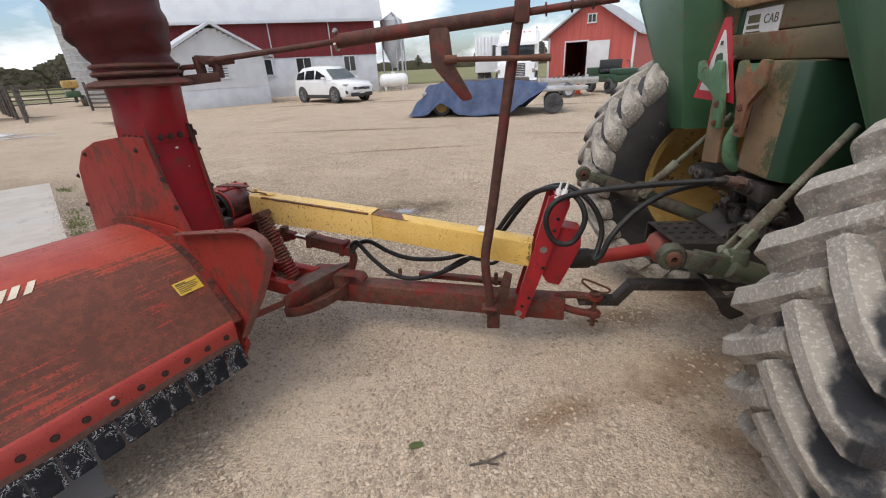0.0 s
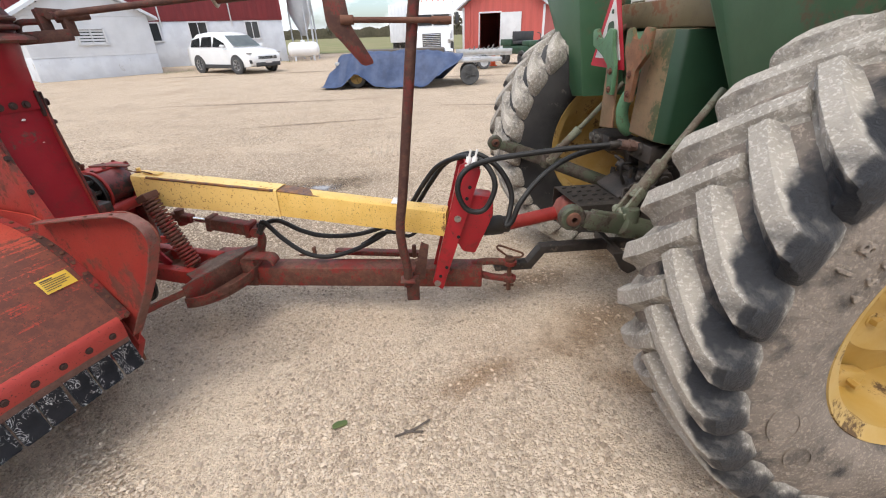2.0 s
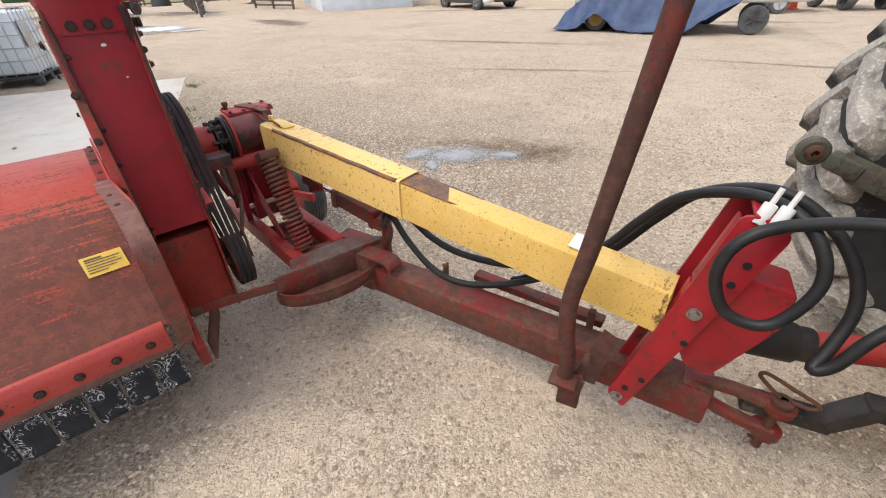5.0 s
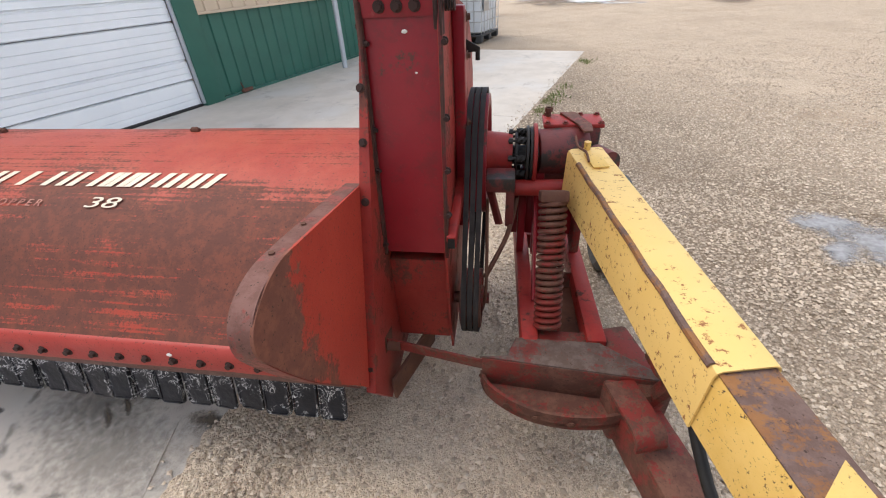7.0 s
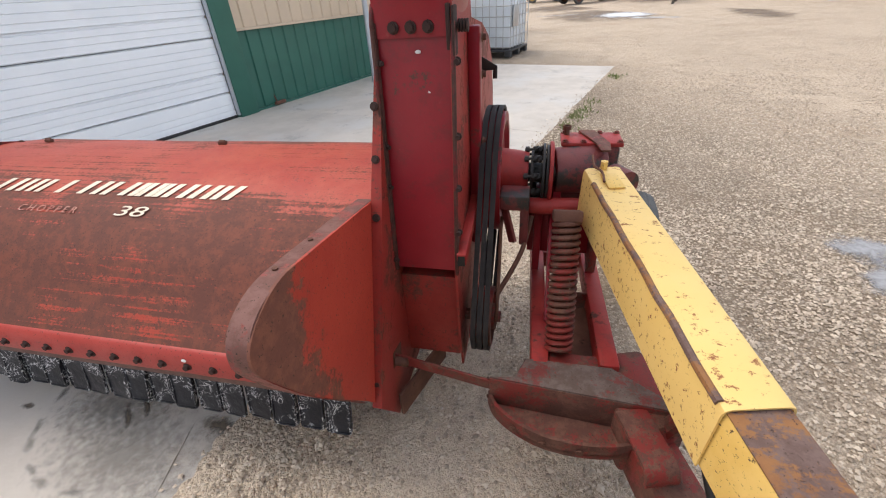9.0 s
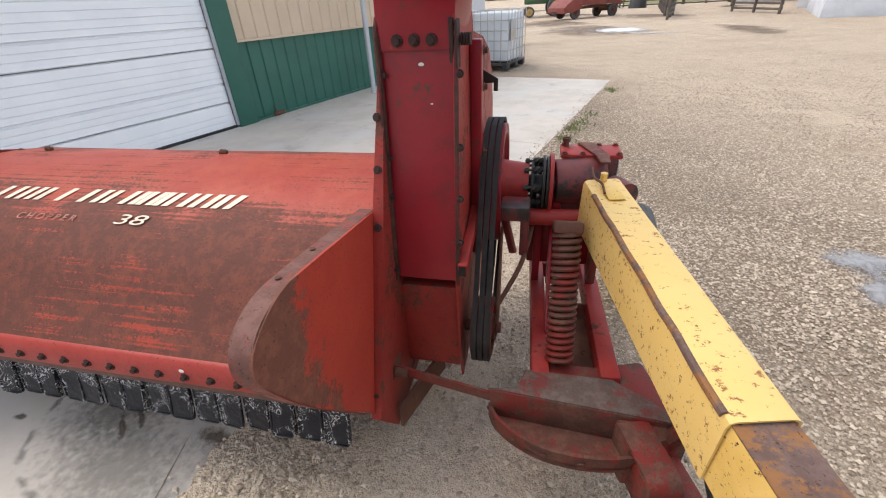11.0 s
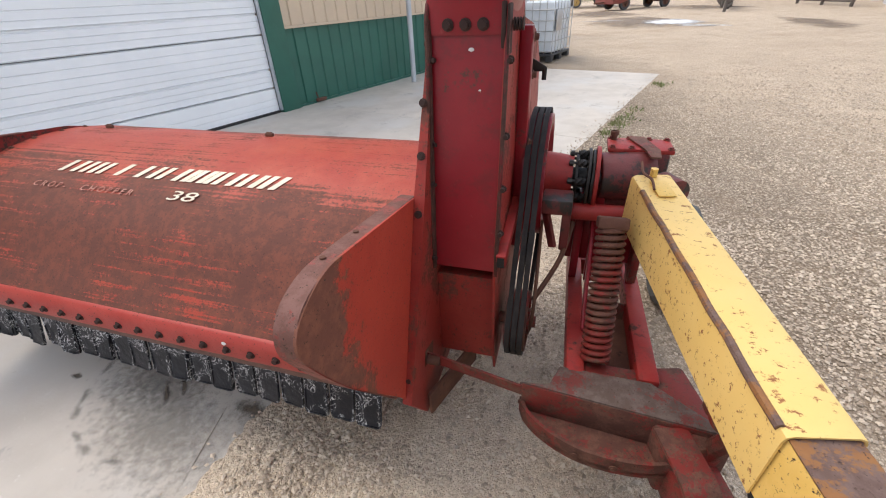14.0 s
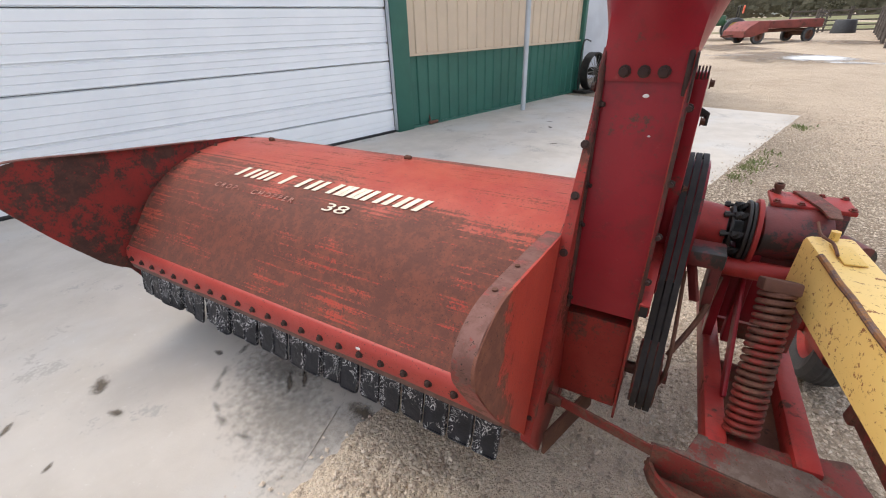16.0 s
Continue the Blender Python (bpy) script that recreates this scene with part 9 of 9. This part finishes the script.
def red_wagon():
    w = thing("red_wagon", pose(-28.75, 16.35, ground_z(0, 16.3), 0, 0, 105.9) @ Matrix.Scale(0.80, 4), "low faded red steel wagon standing by the corral", "wagon")
    face = Matrix(((1, 0, 0, 0), (0, 0, 1, -0.95), (0, 1, 0, 0), (0, 0, 0, 1)))
    bm = bmesh.new()
    prism(bm, [(-1.35, 0.90), (2.75, 0.90), (2.75, 1.42), (-1.35, 1.36)], 1.9, face, 0.02)
    part("box_body", bm, WAGON_RED, w, "faded red steel box")
    bm = bmesh.new()
    prism(bm, [(-3.1, 0.42), (-2.4, 0.45), (-1.35, 0.75), (-1.35, 1.40), (-2.2, 1.38), (-2.8, 1.05), (-3.1, 0.80)], 2.0, Matrix(((1, 0, 0, 0), (0, 0, 1, -1.0), (0, 1, 0, 0), (0, 0, 0, 1))), 0.02)
    part("front_hopper", bm, WAGON_RED, w, "sloping red front of the box")
    for y in (-0.6, 0.6):
        part("frame_rail", bar(bmesh.new(), (-2.4, y, 0.72), (2.6, y, 0.80), 0.12, 0.16, 0.01), RUST, w)
    for x in (-1.92, 1.92):
        part("axle", rod(bmesh.new(), (x, -0.8, 0.45), (x, 0.8, 0.45), 0.05, seg=12), RUST, w)
        part("bolster", box(bmesh.new(), (x, 0, 0.58), (0.16, 1.3, 0.20), 0.01), RUST, w)
        for y in (-0.85, 0.85):
            road_wheel(w, "wheel", (x, y, 0.45), 0.45, 0.22, RUST)
    part("tongue", bar(bmesh.new(), (-2.4, 0, 0.56), (-4.0, 0, 0.5), 0.1, 0.1, 0.01), RUST, w)
    t = thing("far_tractor", pose(-33.5, 15.7, 0.08, 0, 0, 74), "small green tractor beside the red wagon", "tractor")
    part("hood", box(bmesh.new(), (-0.9, 0, 1.15), (1.7, 0.6, 0.6), 0.08), GREEN, t)
    part("seat_deck", box(bmesh.new(), (0.4, 0, 1.0), (0.9, 0.9, 0.3), 0.05), GREEN, t)
    part("roll_frame", tube(bmesh.new(), [(0.6, -0.5, 1.0), (0.6, -0.5, 1.95), (0.6, 0.5, 1.95), (0.6, 0.5, 1.0)], 0.04, 8, 0), BLACK_IRON, t)
    part("warning_lamp", box(bmesh.new(), (0.85, 0.0, 1.75), (0.05, 0.5, 0.45), 0.03), ORANGE, t)
    for y in (-0.65, 0.65):
        road_wheel(t, "rear_wheel", (0.5, y, 0.65), 0.65, 0.36, RIM_YELLOW)
        road_wheel(t, "front_wheel", (-1.4, y * 0.9, 0.36), 0.36, 0.22, RIM_YELLOW)


red_wagon()


def barrel_feeder():
    f = thing("feeder_drum", pose(-37.2, 25.2, 0.0), "black plastic drum by the corral fence", "drum")
    part("drum", rod(bmesh.new(), (0, 0, 0), (0, 0, 1.0), 0.75, 0.6, 28, 0.05), PLASTIC, f)


barrel_feeder()


def liquid_tote():
    t = thing("liquid_tote", pose(-10.45, 4.95, 0.02, 0, 0, 142), "white plastic tote tank in a steel cage on a pallet", "tank")
    part("bottle", box(bmesh.new(), (0, 0, 0.66), (1.08, 0.92, 0.98), 0.06), IBC_WHITE, t)
    pal = part("pallet", box(bmesh.new(), (0, 0, 0.13), (1.2, 1.0, 0.04), 0.01), PLASTIC, t)
    for x in (-0.53, 0, 0.53):
        for y in (-0.43, 0.43):
            part("pallet_foot", box(bmesh.new(), (x, y, 0.055), (0.14, 0.14, 0.11), 0.01), PLASTIC, pal)
    for k in range(6):
        z = 0.20 + 0.20 * k
        pts = [(-0.58, -0.48, z), (0.58, -0.48, z), (0.58, 0.48, z), (-0.58, 0.48, z), (-0.58, -0.48, z)]
        part("cage_hoop", tube(bmesh.new(), pts, 0.010, 6, 0), ALU, t)
    for k in range(7):
        for s in (-1, 1):
            x = -0.58 + 1.16 * k / 6
            part("cage_upright", rod(bmesh.new(), (x, s * 0.488, 0.16), (x, s * 0.488, 1.20), 0.009, seg=8), ALU, t)
    for k in range(1, 6):
        for s in (-1, 1):
            y = -0.48 + 0.96 * k / 6
            part("cage_upright", rod(bmesh.new(), (s * 0.588, y, 0.16), (s * 0.588, y, 1.20), 0.009, seg=8), ALU, t)
    part("label_plate", box(bmesh.new(), (-0.30, -0.503, 0.80), (0.34, 0.008, 0.40), 0.004), ALU, t)


liquid_tote()


def iron_wheel():
    w = thing("old_fan", pose(-10.75, 3.55, 0.02, 0, 0, 142), "old black iron-spoked shop fan leaning by the garage corner", "fan")
    m = Matrix.Translation((0, 0, 0.43)) @ Matrix.Rotation(radians(90), 4, "X")
    bm = bmesh.new()
    lathe(bm, [(0.365, -0.09), (0.40, -0.09), (0.40, 0.09), (0.365, 0.09)], m, 44)
    part("shroud", bm, BLACK_IRON, w)
    part("hub", rod(bmesh.new(), (0, -0.06, 0.43), (0, 0.06, 0.43), 0.09, seg=20), BLACK_IRON, w)
    for k in range(16):
        a = k * math.tau / 16
        part("spoke", rod(bmesh.new(), (0.08 * math.cos(a), -0.07, 0.43 + 0.08 * math.sin(a)), (0.37 * math.cos(a), -0.07, 0.43 + 0.37 * math.sin(a)), 0.006, seg=6), STEEL, w)
    part("stand", tube(bmesh.new(), [(-0.40, 0.1, 0.0), (-0.42, 0.1, 0.5), (-0.30, 0.12, 1.05), (0.0, 0.12, 1.05)], 0.015, 8), BLACK_IRON, w)
    part("foot", box(bmesh.new(), (0, 0.02, 0.025), (0.9, 0.35, 0.05), 0.01), BLACK_IRON, w)


iron_wheel()


def jack():
    j = thing("floor_tool", pose(-7.05, 0.42, 0.02, 0, 0, 142), "small rusty iron tool with thin handle leaning on the green wall", "tool")
    part("handle", tube(bmesh.new(), [(-0.05, 0.02, 0.06), (-0.02, 0.22, 0.50), (0.05, 0.24, 0.58), (0.13, 0.22, 0.50)], 0.009, 8), RUST, j)
    part("foot", bar(bmesh.new(), (-0.14, -0.05, 0.05), (0.12, 0.04, 0.03), 0.05, 0.05, 0.012), RUST, j)


jack()


# ---- trees along the horizon ----
def far_tree(m, height, seed, shared={}):
    rnd = random.Random(seed)
    t = thing("tree", m, "bare-topped autumn tree on the horizon", "tree", group="horizon trees")
    bm = bmesh.new()
    tube(bm, [(0, 0, 0), (0.1, 0, height * 0.3), (0.0, 0.1, height * 0.55)], 0.3, 8, 3, (height * 0.035, height * 0.015))
    for k in range(7):
        a = rnd.uniform(0, math.tau)
        z = height * rnd.uniform(0.25, 0.5)
        r = height * rnd.uniform(0.2, 0.34)
        tube(bm, [(0, 0, z), (r * 0.5 * math.cos(a), r * 0.5 * math.sin(a), z + height * 0.14), (r * math.cos(a), r * math.sin(a), z + height * rnd.uniform(0.22, 0.4))], 0.1, 6, 3, (height * 0.012, height * 0.004))
    part("trunk", bm, BARK, t)
    verts, faces = [], []
    for k in range(900):
        a, u = rnd.uniform(0, math.tau), rnd.random() ** 0.5
        zz = rnd.gauss(0.62, 0.16)
        rad = height * 0.36 * u * max(0.15, 1 - abs(zz - 0.55) * 1.7)
        p = Vector((rad * math.cos(a), rad * math.sin(a), height * min(1.0, max(0.2, zz))))
        s = height * rnd.uniform(0.018, 0.04)
        q = Euler((rnd.uniform(0, 6), rnd.uniform(0, 6), rnd.uniform(0, 6))).to_matrix()
        i = len(verts)
        verts += [p + q @ Vector(v) * s for v in ((-1, -0.6, 0), (1, -0.5, 0.2), (0.8, 0.7, 0), (-0.7, 0.6, -0.2))]
        faces.append((i, i + 1, i + 2, i + 3))
    me = bpy.data.meshes.new("crown")
    me.from_pydata(verts, [], faces)
    me.materials.append(FAR_TREE)
    o = new("crown", me)
    o.parent = t
    return t


kinds = [far_tree(pose(-60 + 40 * k, 300, 0), 9 + 2 * k, 20 + k) for k in range(3)]
rnd_t = random.Random(11)
for k in range(26):
    az = rnd_t.uniform(-112, 32)
    d = rnd_t.uniform(190, 360) if az > -40 else rnd_t.uniform(120, 260)
    x, y = d * math.sin(radians(az)), d * math.cos(radians(az))
    copy_thing(kinds[k % 3], pose(x, y, 0.1, 0, 0, rnd_t.uniform(0, 360)) @ Matrix.Scale(rnd_t.uniform(0.45, 0.8), 4))


def far_woods():
    """The hazy wood edge all along the horizon."""
    rng = np.random.default_rng(3)
    k = 52000
    az = np.radians(rng.uniform(-125, 60, k))
    d = rng.uniform(330, 420, k)
    prof = np.array([noise.noise(Vector((a * 14, 0, 0))) + 0.6 * noise.noise(Vector((a * 45, 3, 0))) for a in az])
    top = (5.5 + 3.0 * prof) * np.where(az < -0.7, 2.6, 1.0)
    z = rng.random(k) ** 0.7 * np.maximum(1.5, top)
    s = rng.uniform(0.4, 1.0, k) * np.where(az < -0.7, 1.5, 1.0)
    x, y = d * np.sin(az), d * np.cos(az)
    t = rng.uniform(-0.5, 0.5, k)
    q = np.stack([np.stack([x + s * a * np.cos(az) - t * s * b * np.cos(az), y - s * a * np.sin(az), z + s * b + t * a], -1) for a, b in ((-1, -0.5), (0.9, -0.7), (1.0, 0.6), (-0.8, 0.7))], 1)
    me = bpy.data.meshes.new("far_woods")
    me.from_pydata(q.reshape(-1, 3).tolist(), [], (np.arange(k)[:, None] * 4 + np.arange(4)).tolist())
    me.materials.append(FAR_TREE)
    tagged(new("far_woods", me), "low hazy brown-green wood edge on the horizon", "trees", kind="stuff")


far_woods()


# ---- puddles, stains, weeds and loose stone ----
def blob(name, x, y, r1, r2, rot, mat, lift, label, category, seed, rough=0.3):
    bm = bmesh.new()
    n = 40
    pts = []
    for k in range(n):
        a = k * math.tau / n
        r = 1 + rough * noise.noise(Vector((2 * math.cos(a) + seed, 2 * math.sin(a), seed * 0.7))) + 0.5 * rough * noise.noise(Vector((6 * math.cos(a), 6 * math.sin(a) + seed, 0)))
        pts.append((r1 * r * math.cos(a), r2 * r * math.sin(a)))
    bm.faces.new([bm.verts.new((x_, y_, 0)) for x_, y_ in pts])
    o = tagged(part(name, bm, mat), label, category, kind="structure")
    o.matrix_basis = pose(x, y, lift, 0, 0, rot)
    return o


for i, (x, y, a, b, r) in enumerate(((-1.20, 4.66, 0.62, 0.38, 20), (-1.55, 4.55, 0.34, 0.24, 60), (-0.80, 4.80, 0.35, 0.20, 10), (-1.30, 4.32, 0.26, 0.14, 110))):
    blob("puddle", x, y, a, b, r, SHEEN, 0.009 + 0.0006 * i + ground_z(x, y), "shallow puddle of wet fines between the stones", "puddle", 3 + i)
# flat whitish patches on the far gravel
for i, (x, y, a, b, r) in enumerate(((-18.0, 12.5, 2.7, 1.7, 145), (-20.7, 11.2, 2.6, 0.25, 78), (-16.0, 12.5, 1.4, 0.6, 40))):
    blob("lime_streak", x, y, a, b, r, PALE, 0.010 + ground_z(x, y), "whitish streak on the wet gravel", "ground", 5 + i)
for i, (x, y, a, b, r) in enumerate(((-1.0, 4.85, 1.15, 0.75, 20), (-0.45, 5.05, 0.7, 0.4, 40), (-5, 21.0, 3.2, 0.5, 8), (-9.5, 20.5, 3.5, 0.5, 15), (2, 17.0, 3.0, 0.5, 4), (-4.0, 12.0, 5.0, 0.30, 3), (2.5, 10.5, 4.0, 0.22, 172), (-1.5, 9.0, 3.0, 0.2, 12))):
    blob("wet_patch", x, y, a, b, r, WET, 0.003 + ground_z(x, y), "damp dark patch in the gravel", "ground", 9 + i)
for i, (x, y, a, b, r) in enumerate(((1.50, 2.15, 0.85, 0.42, 25), (1.15, 2.62, 0.75, 0.30, 10), (0.75, 1.78, 0.55, 0.20, 20), (1.55, 1.66, 0.6, 0.25, 150), (1.85, 2.95, 0.6, 0.30, 80))):
    blob("brown_patch", x, y, a, b, r, EARTH, 0.003 + 0.0004 * i, "rust-brown earth showing through the gravel", "ground", 160 + i, 0.4)
for i, (x, y, a, b, r) in enumerate(((-19.5, 12.8, 5.5, 4.0, 145), (-25.5, 13.5, 5.0, 5.0, 60), (-26, 19, 5.5, 4.0, 120), (-33, 18, 7.0, 5.0, 60), (-14.5, 15.5, 5.0, 1.2, 150))):
    blob("mud_patch", x, y, a, b, r, MUD, 0.004 + 0.0008 * i + ground_z(x, y), "dark trodden mud in the far yard", "ground", 180 + i, 0.4)
for i, (x, y, a, b, r) in enumerate(((-1.136, -0.216, 0.11, 0.06, 30), (-1.007, -0.013, 0.06, 0.035, 80), (-1.25, 0.675, 0.12, 0.022, 20), (-1.29, 0.73, 0.11, 0.020, 20), (-1.12, 1.07, 0.14, 0.07, 50),
                                     (-0.86, -0.41, 0.07, 0.03, 10), (-0.743, -0.061, 0.04, 0.02, 0), (-1.41, 0.21, 0.05, 0.03, 60))):
    blob("stain", x, y, a, b, r, STAIN, 0.022, "dried dung stain on the concrete", "stain", 30 + i, 0.5)
for i, (s, n) in enumerate(((6.75, 2.35), (7.1, 2.6), (5.9, 1.75), (6.3, 1.2))):
    p = GAR @ Vector((s, n, 0))
    blob("stain", p.x, p.y, 0.12, 0.05, 50 * i, STAIN, 0.022, "dried dung stain on the concrete", "stain", 50 + i, 0.5)
# dirt film below the flaps, with their shade put into its colour
for i, (x, y, a, b, r) in enumerate(((-1.10, 0.74, 0.62, 0.34, 60), (-1.38, 0.62, 0.50, 0.30, 100), (-1.60, 0.95, 0.5, 0.3, 70))):
    blob("smudge", x, y, a, b, r, SMUDGE_SHADE, 0.0205 + 0.0004 * i, "grey film of dirt and painted flap shade on the concrete", "stain", 70 + i, 0.35)
for i in (0, 1, 2, 4, 5, 7, 8, 10):
    a = radians(-125 + 11 * i)
    blob("tyre_arc", -1.35 + 0.405 * math.cos(a), 0.72 + 0.405 * math.sin(a), 0.075, 0.016 + 0.008 * (i % 3), math.degrees(a) + 90, SMUDGE_SHADE, 0.0218 + 0.0001 * i, "curved grey rubber mark on the concrete", "stain", 120 + i, 0.5)
p, q = GAR @ Vector((1.56, -0.01, 0)), GAR @ Vector((1.17, -0.235, 0))
blob("crack", (p.x + q.x) / 2, (p.y + q.y) / 2, (p - q).length * 0.55, 0.006, math.degrees(math.atan2(p.y - q.y, p.x - q.x)), STAIN, 0.0232, "thin crack across the slab's edge", "crack", 140, 0.3)

# pale tread marks left by a tyre in the fines
for x, y, turn in ((-2.53, 7.5, 100), (-0.22, 6.5, 95)):
    for j in range(5):
        q = pose(x, y, 0, 0, 0, turn) @ Vector((0, 0.085 * (j - 2), 0))
        blob("tread_mark", q.x, q.y, 0.55, 0.022, turn + 3 * (j - 2), DUST, 0.006 + ground_z(q.x, q.y), "pale tyre tread mark in the dust", "tyre mark", 90 + j, 0.15)


def loose_stone():
    """Loose crushed stone over the yard, dense near the machine, each a small faceted lump."""
    rng = np.random.default_rng(5)
    base = np.array([(0, 0, 0.75), (0.9, 0.1, 0.1), (-0.2, 0.85, 0.15), (-0.85, -0.25, 0.1), (0.15, -0.9, 0.12), (0.1, 0.05, -0.5)])
    tri = np.array([(0, 1, 2), (0, 2, 3), (0, 3, 4), (0, 4, 1), (5, 2, 1), (5, 3, 2), (5, 4, 3), (5, 1, 4)])
    pts, sizes = [], []
    for count, cx, cy, sx, sy, lo, hi in ((9000, -0.6, 1.35, 0.6, 0.5, 0.006, 0.015), (30000, 0.2, 1.3, 1.5, 0.9, 0.003, 0.009), (52000, -1.3, 3.7, 1.7, 1.4, 0.005, 0.0145), (1800, -0.2, 1.9, 1.9, 1.4, 0.010, 0.019), (6500, 0.7, 1.7, 1.3, 0.8, 0.006, 0.015), (2600, 1.2, 0.9, 0.4, 0.5, 0.008, 0.018), (62000, -2.6, 5.8, 2.4, 1.9, 0.006, 0.015), (30000, -2.5, 8.5, 5, 4, 0.008, 0.016)):
        q = rng.normal(0, 1, (count, 2)) * (sx, sy) + (cx, cy)
        pts.append(q)
        sizes.append(rng.uniform(lo, hi, count) * (0.6 + 0.4 * rng.random(count)))
    q, s = np.concatenate(pts), np.concatenate(sizes)
    w = np.array((math.cos(radians(141.9)), math.sin(radians(141.9))))
    nn = -(-q[:, 0] * w[1] + q[:, 1] * w[0])
    along = q @ w
    keep = ~((nn < 0.26 + 0.07 * rng.normal(0, 1, len(q))) & (along < 9.8) & (along > -8))
    patch = np.array([noise.noise(Vector((x * 0.8, y * 0.8, 4))) for x, y in q])
    clump = np.array([noise.noise(Vector((x * 3.1, y * 3.1, 9))) for x, y in q])
    keep &= patch + 0.7 * clump + rng.uniform(-0.30, 0.55, len(q)) > -0.08
    q, s, over = q[keep], s[keep], np.where((along < 9.8) & (along > -8), np.interp(nn, (0.27, 0.32, 0.45, 0.62), (0.026, 0.027, 0.009, 0.0)), 0.0)[keep]
    k = len(q)
    ang = rng.uniform(0, math.tau, k)
    jit = 1 + rng.uniform(-0.35, 0.35, (k, 6, 3))
    v = base[None] * jit * s[:, None, None]
    v[:, :, 0] *= rng.uniform(0.8, 1.5, k)[:, None]
    v[:, :, 2] *= 0.95
    cx = v[:, :, 0] * np.cos(ang)[:, None] - v[:, :, 1] * np.sin(ang)[:, None] + q[:, 0:1]
    cy = v[:, :, 0] * np.sin(ang)[:, None] + v[:, :, 1] * np.cos(ang)[:, None] + q[:, 1:2]
    gz = np.array([ground_z(x, y) + 0.010 * noise.noise(Vector((x * 0.9, y * 0.9, 0))) - 0.004 for x, y in q])
    cz = v[:, :, 2] + (gz + over)[:, None] + s[:, None] * 0.28
    verts = np.stack((cx, cy, cz), -1).reshape(-1, 3)
    faces = (tri[None] + 6 * np.arange(k)[:, None, None]).reshape(-1, 3)
    me = bpy.data.meshes.new("loose_stone")
    me.from_pydata(verts.tolist(), [], faces.tolist())
    m = PEBBLE
    me.materials.append(m)
    return tagged(new("loose_stone", me), "loose pale crushed limestone scattered over the yard", "gravel", kind="stuff")


# stones differ one from another
n_, l_ = PEBBLE.node_tree.nodes, PEBBLE.node_tree.links
geo_, ramp_ = n_.new("ShaderNodeNewGeometry"), n_.new("ShaderNodeValToRGB")
ramp_.color_ramp.elements[0].color, ramp_.color_ramp.elements[1].color = (0.29, 0.228, 0.172, 1), (0.68, 0.575, 0.460, 1)
l_.new(geo_.outputs["Random Per Island"], ramp_.inputs["Fac"])
l_.new(ramp_.outputs["Color"], n_["Principled BSDF"].inputs["Base Color"])
loose_stone()


def weeds():
    rng = random.Random(8)
    verts, faces = [], []
    for k in range(900):
        t = rng.random()
        if k % 3 == 0:
            p = GAR @ Vector((rng.choice((8.95, 8.85, 7.1, 6.65, 6.55)) + rng.gauss(0, 0.09), -0.33 - abs(rng.gauss(0, 0.10)), 0))
        elif k % 3 == 1:
            p = GAR @ Vector((rng.choice((5.9, 6.25, 6.35)) + rng.gauss(0, 0.07), -0.33 - abs(rng.gauss(0, 0.07)), 0))
        else:
            a = rng.random()
            p = Vector((-12.9 + 4.2 * a, 23.2 + 8.2 * a, 0.15)) + Vector((rng.gauss(0.5, 0.3), -abs(rng.gauss(0, 0.4)), 0))
        h, a = rng.uniform(0.018, 0.055) * (3.2 if k % 3 == 2 else 1), rng.uniform(0, math.tau)
        d = Vector((math.cos(a), math.sin(a), 0))
        i = len(verts)
        verts += [p + d * 0.010, p - d * 0.010, p + UP * h + Vector((rng.uniform(-0.03, 0.03), rng.uniform(-0.03, 0.03), 0))]
        faces.append((i, i + 1, i + 2))
    me = bpy.data.meshes.new("weeds")
    me.from_pydata(verts, [], faces)
    me.materials.append(WEED)
    tagged(new("weeds", me), "short green weeds along the concrete edge and the barn", "weeds", kind="stuff")


weeds()
bm = bmesh.new()
prism(bm, rounded([(-0.035, -0.012), (0.03, -0.018), (0.04, 0.006), (0.0, 0.02), (-0.03, 0.014)], 0.01, 3), 0.003, Matrix())
tagged(part("fallen_leaf", bm, LEAF), "small green leaf lying on the gravel", "leaf").matrix_basis = pose(0.068, 1.496, 0.014, 4, 6, 30)
bm = bmesh.new()
for q, e in (((0.32, 1.42, 0.012), (0.47, 1.50, 0.014)), ((0.36, 1.45, 0.013), (0.44, 1.44, 0.012))):
    tube(bm, [q, (Vector(q) + Vector(e)) / 2 + Vector((0.01, -0.01, 0.006)), e], 0.005, 6, 3)
tagged(part("twig", bm, WOOD), "short dry twig lying on the gravel", "twig")
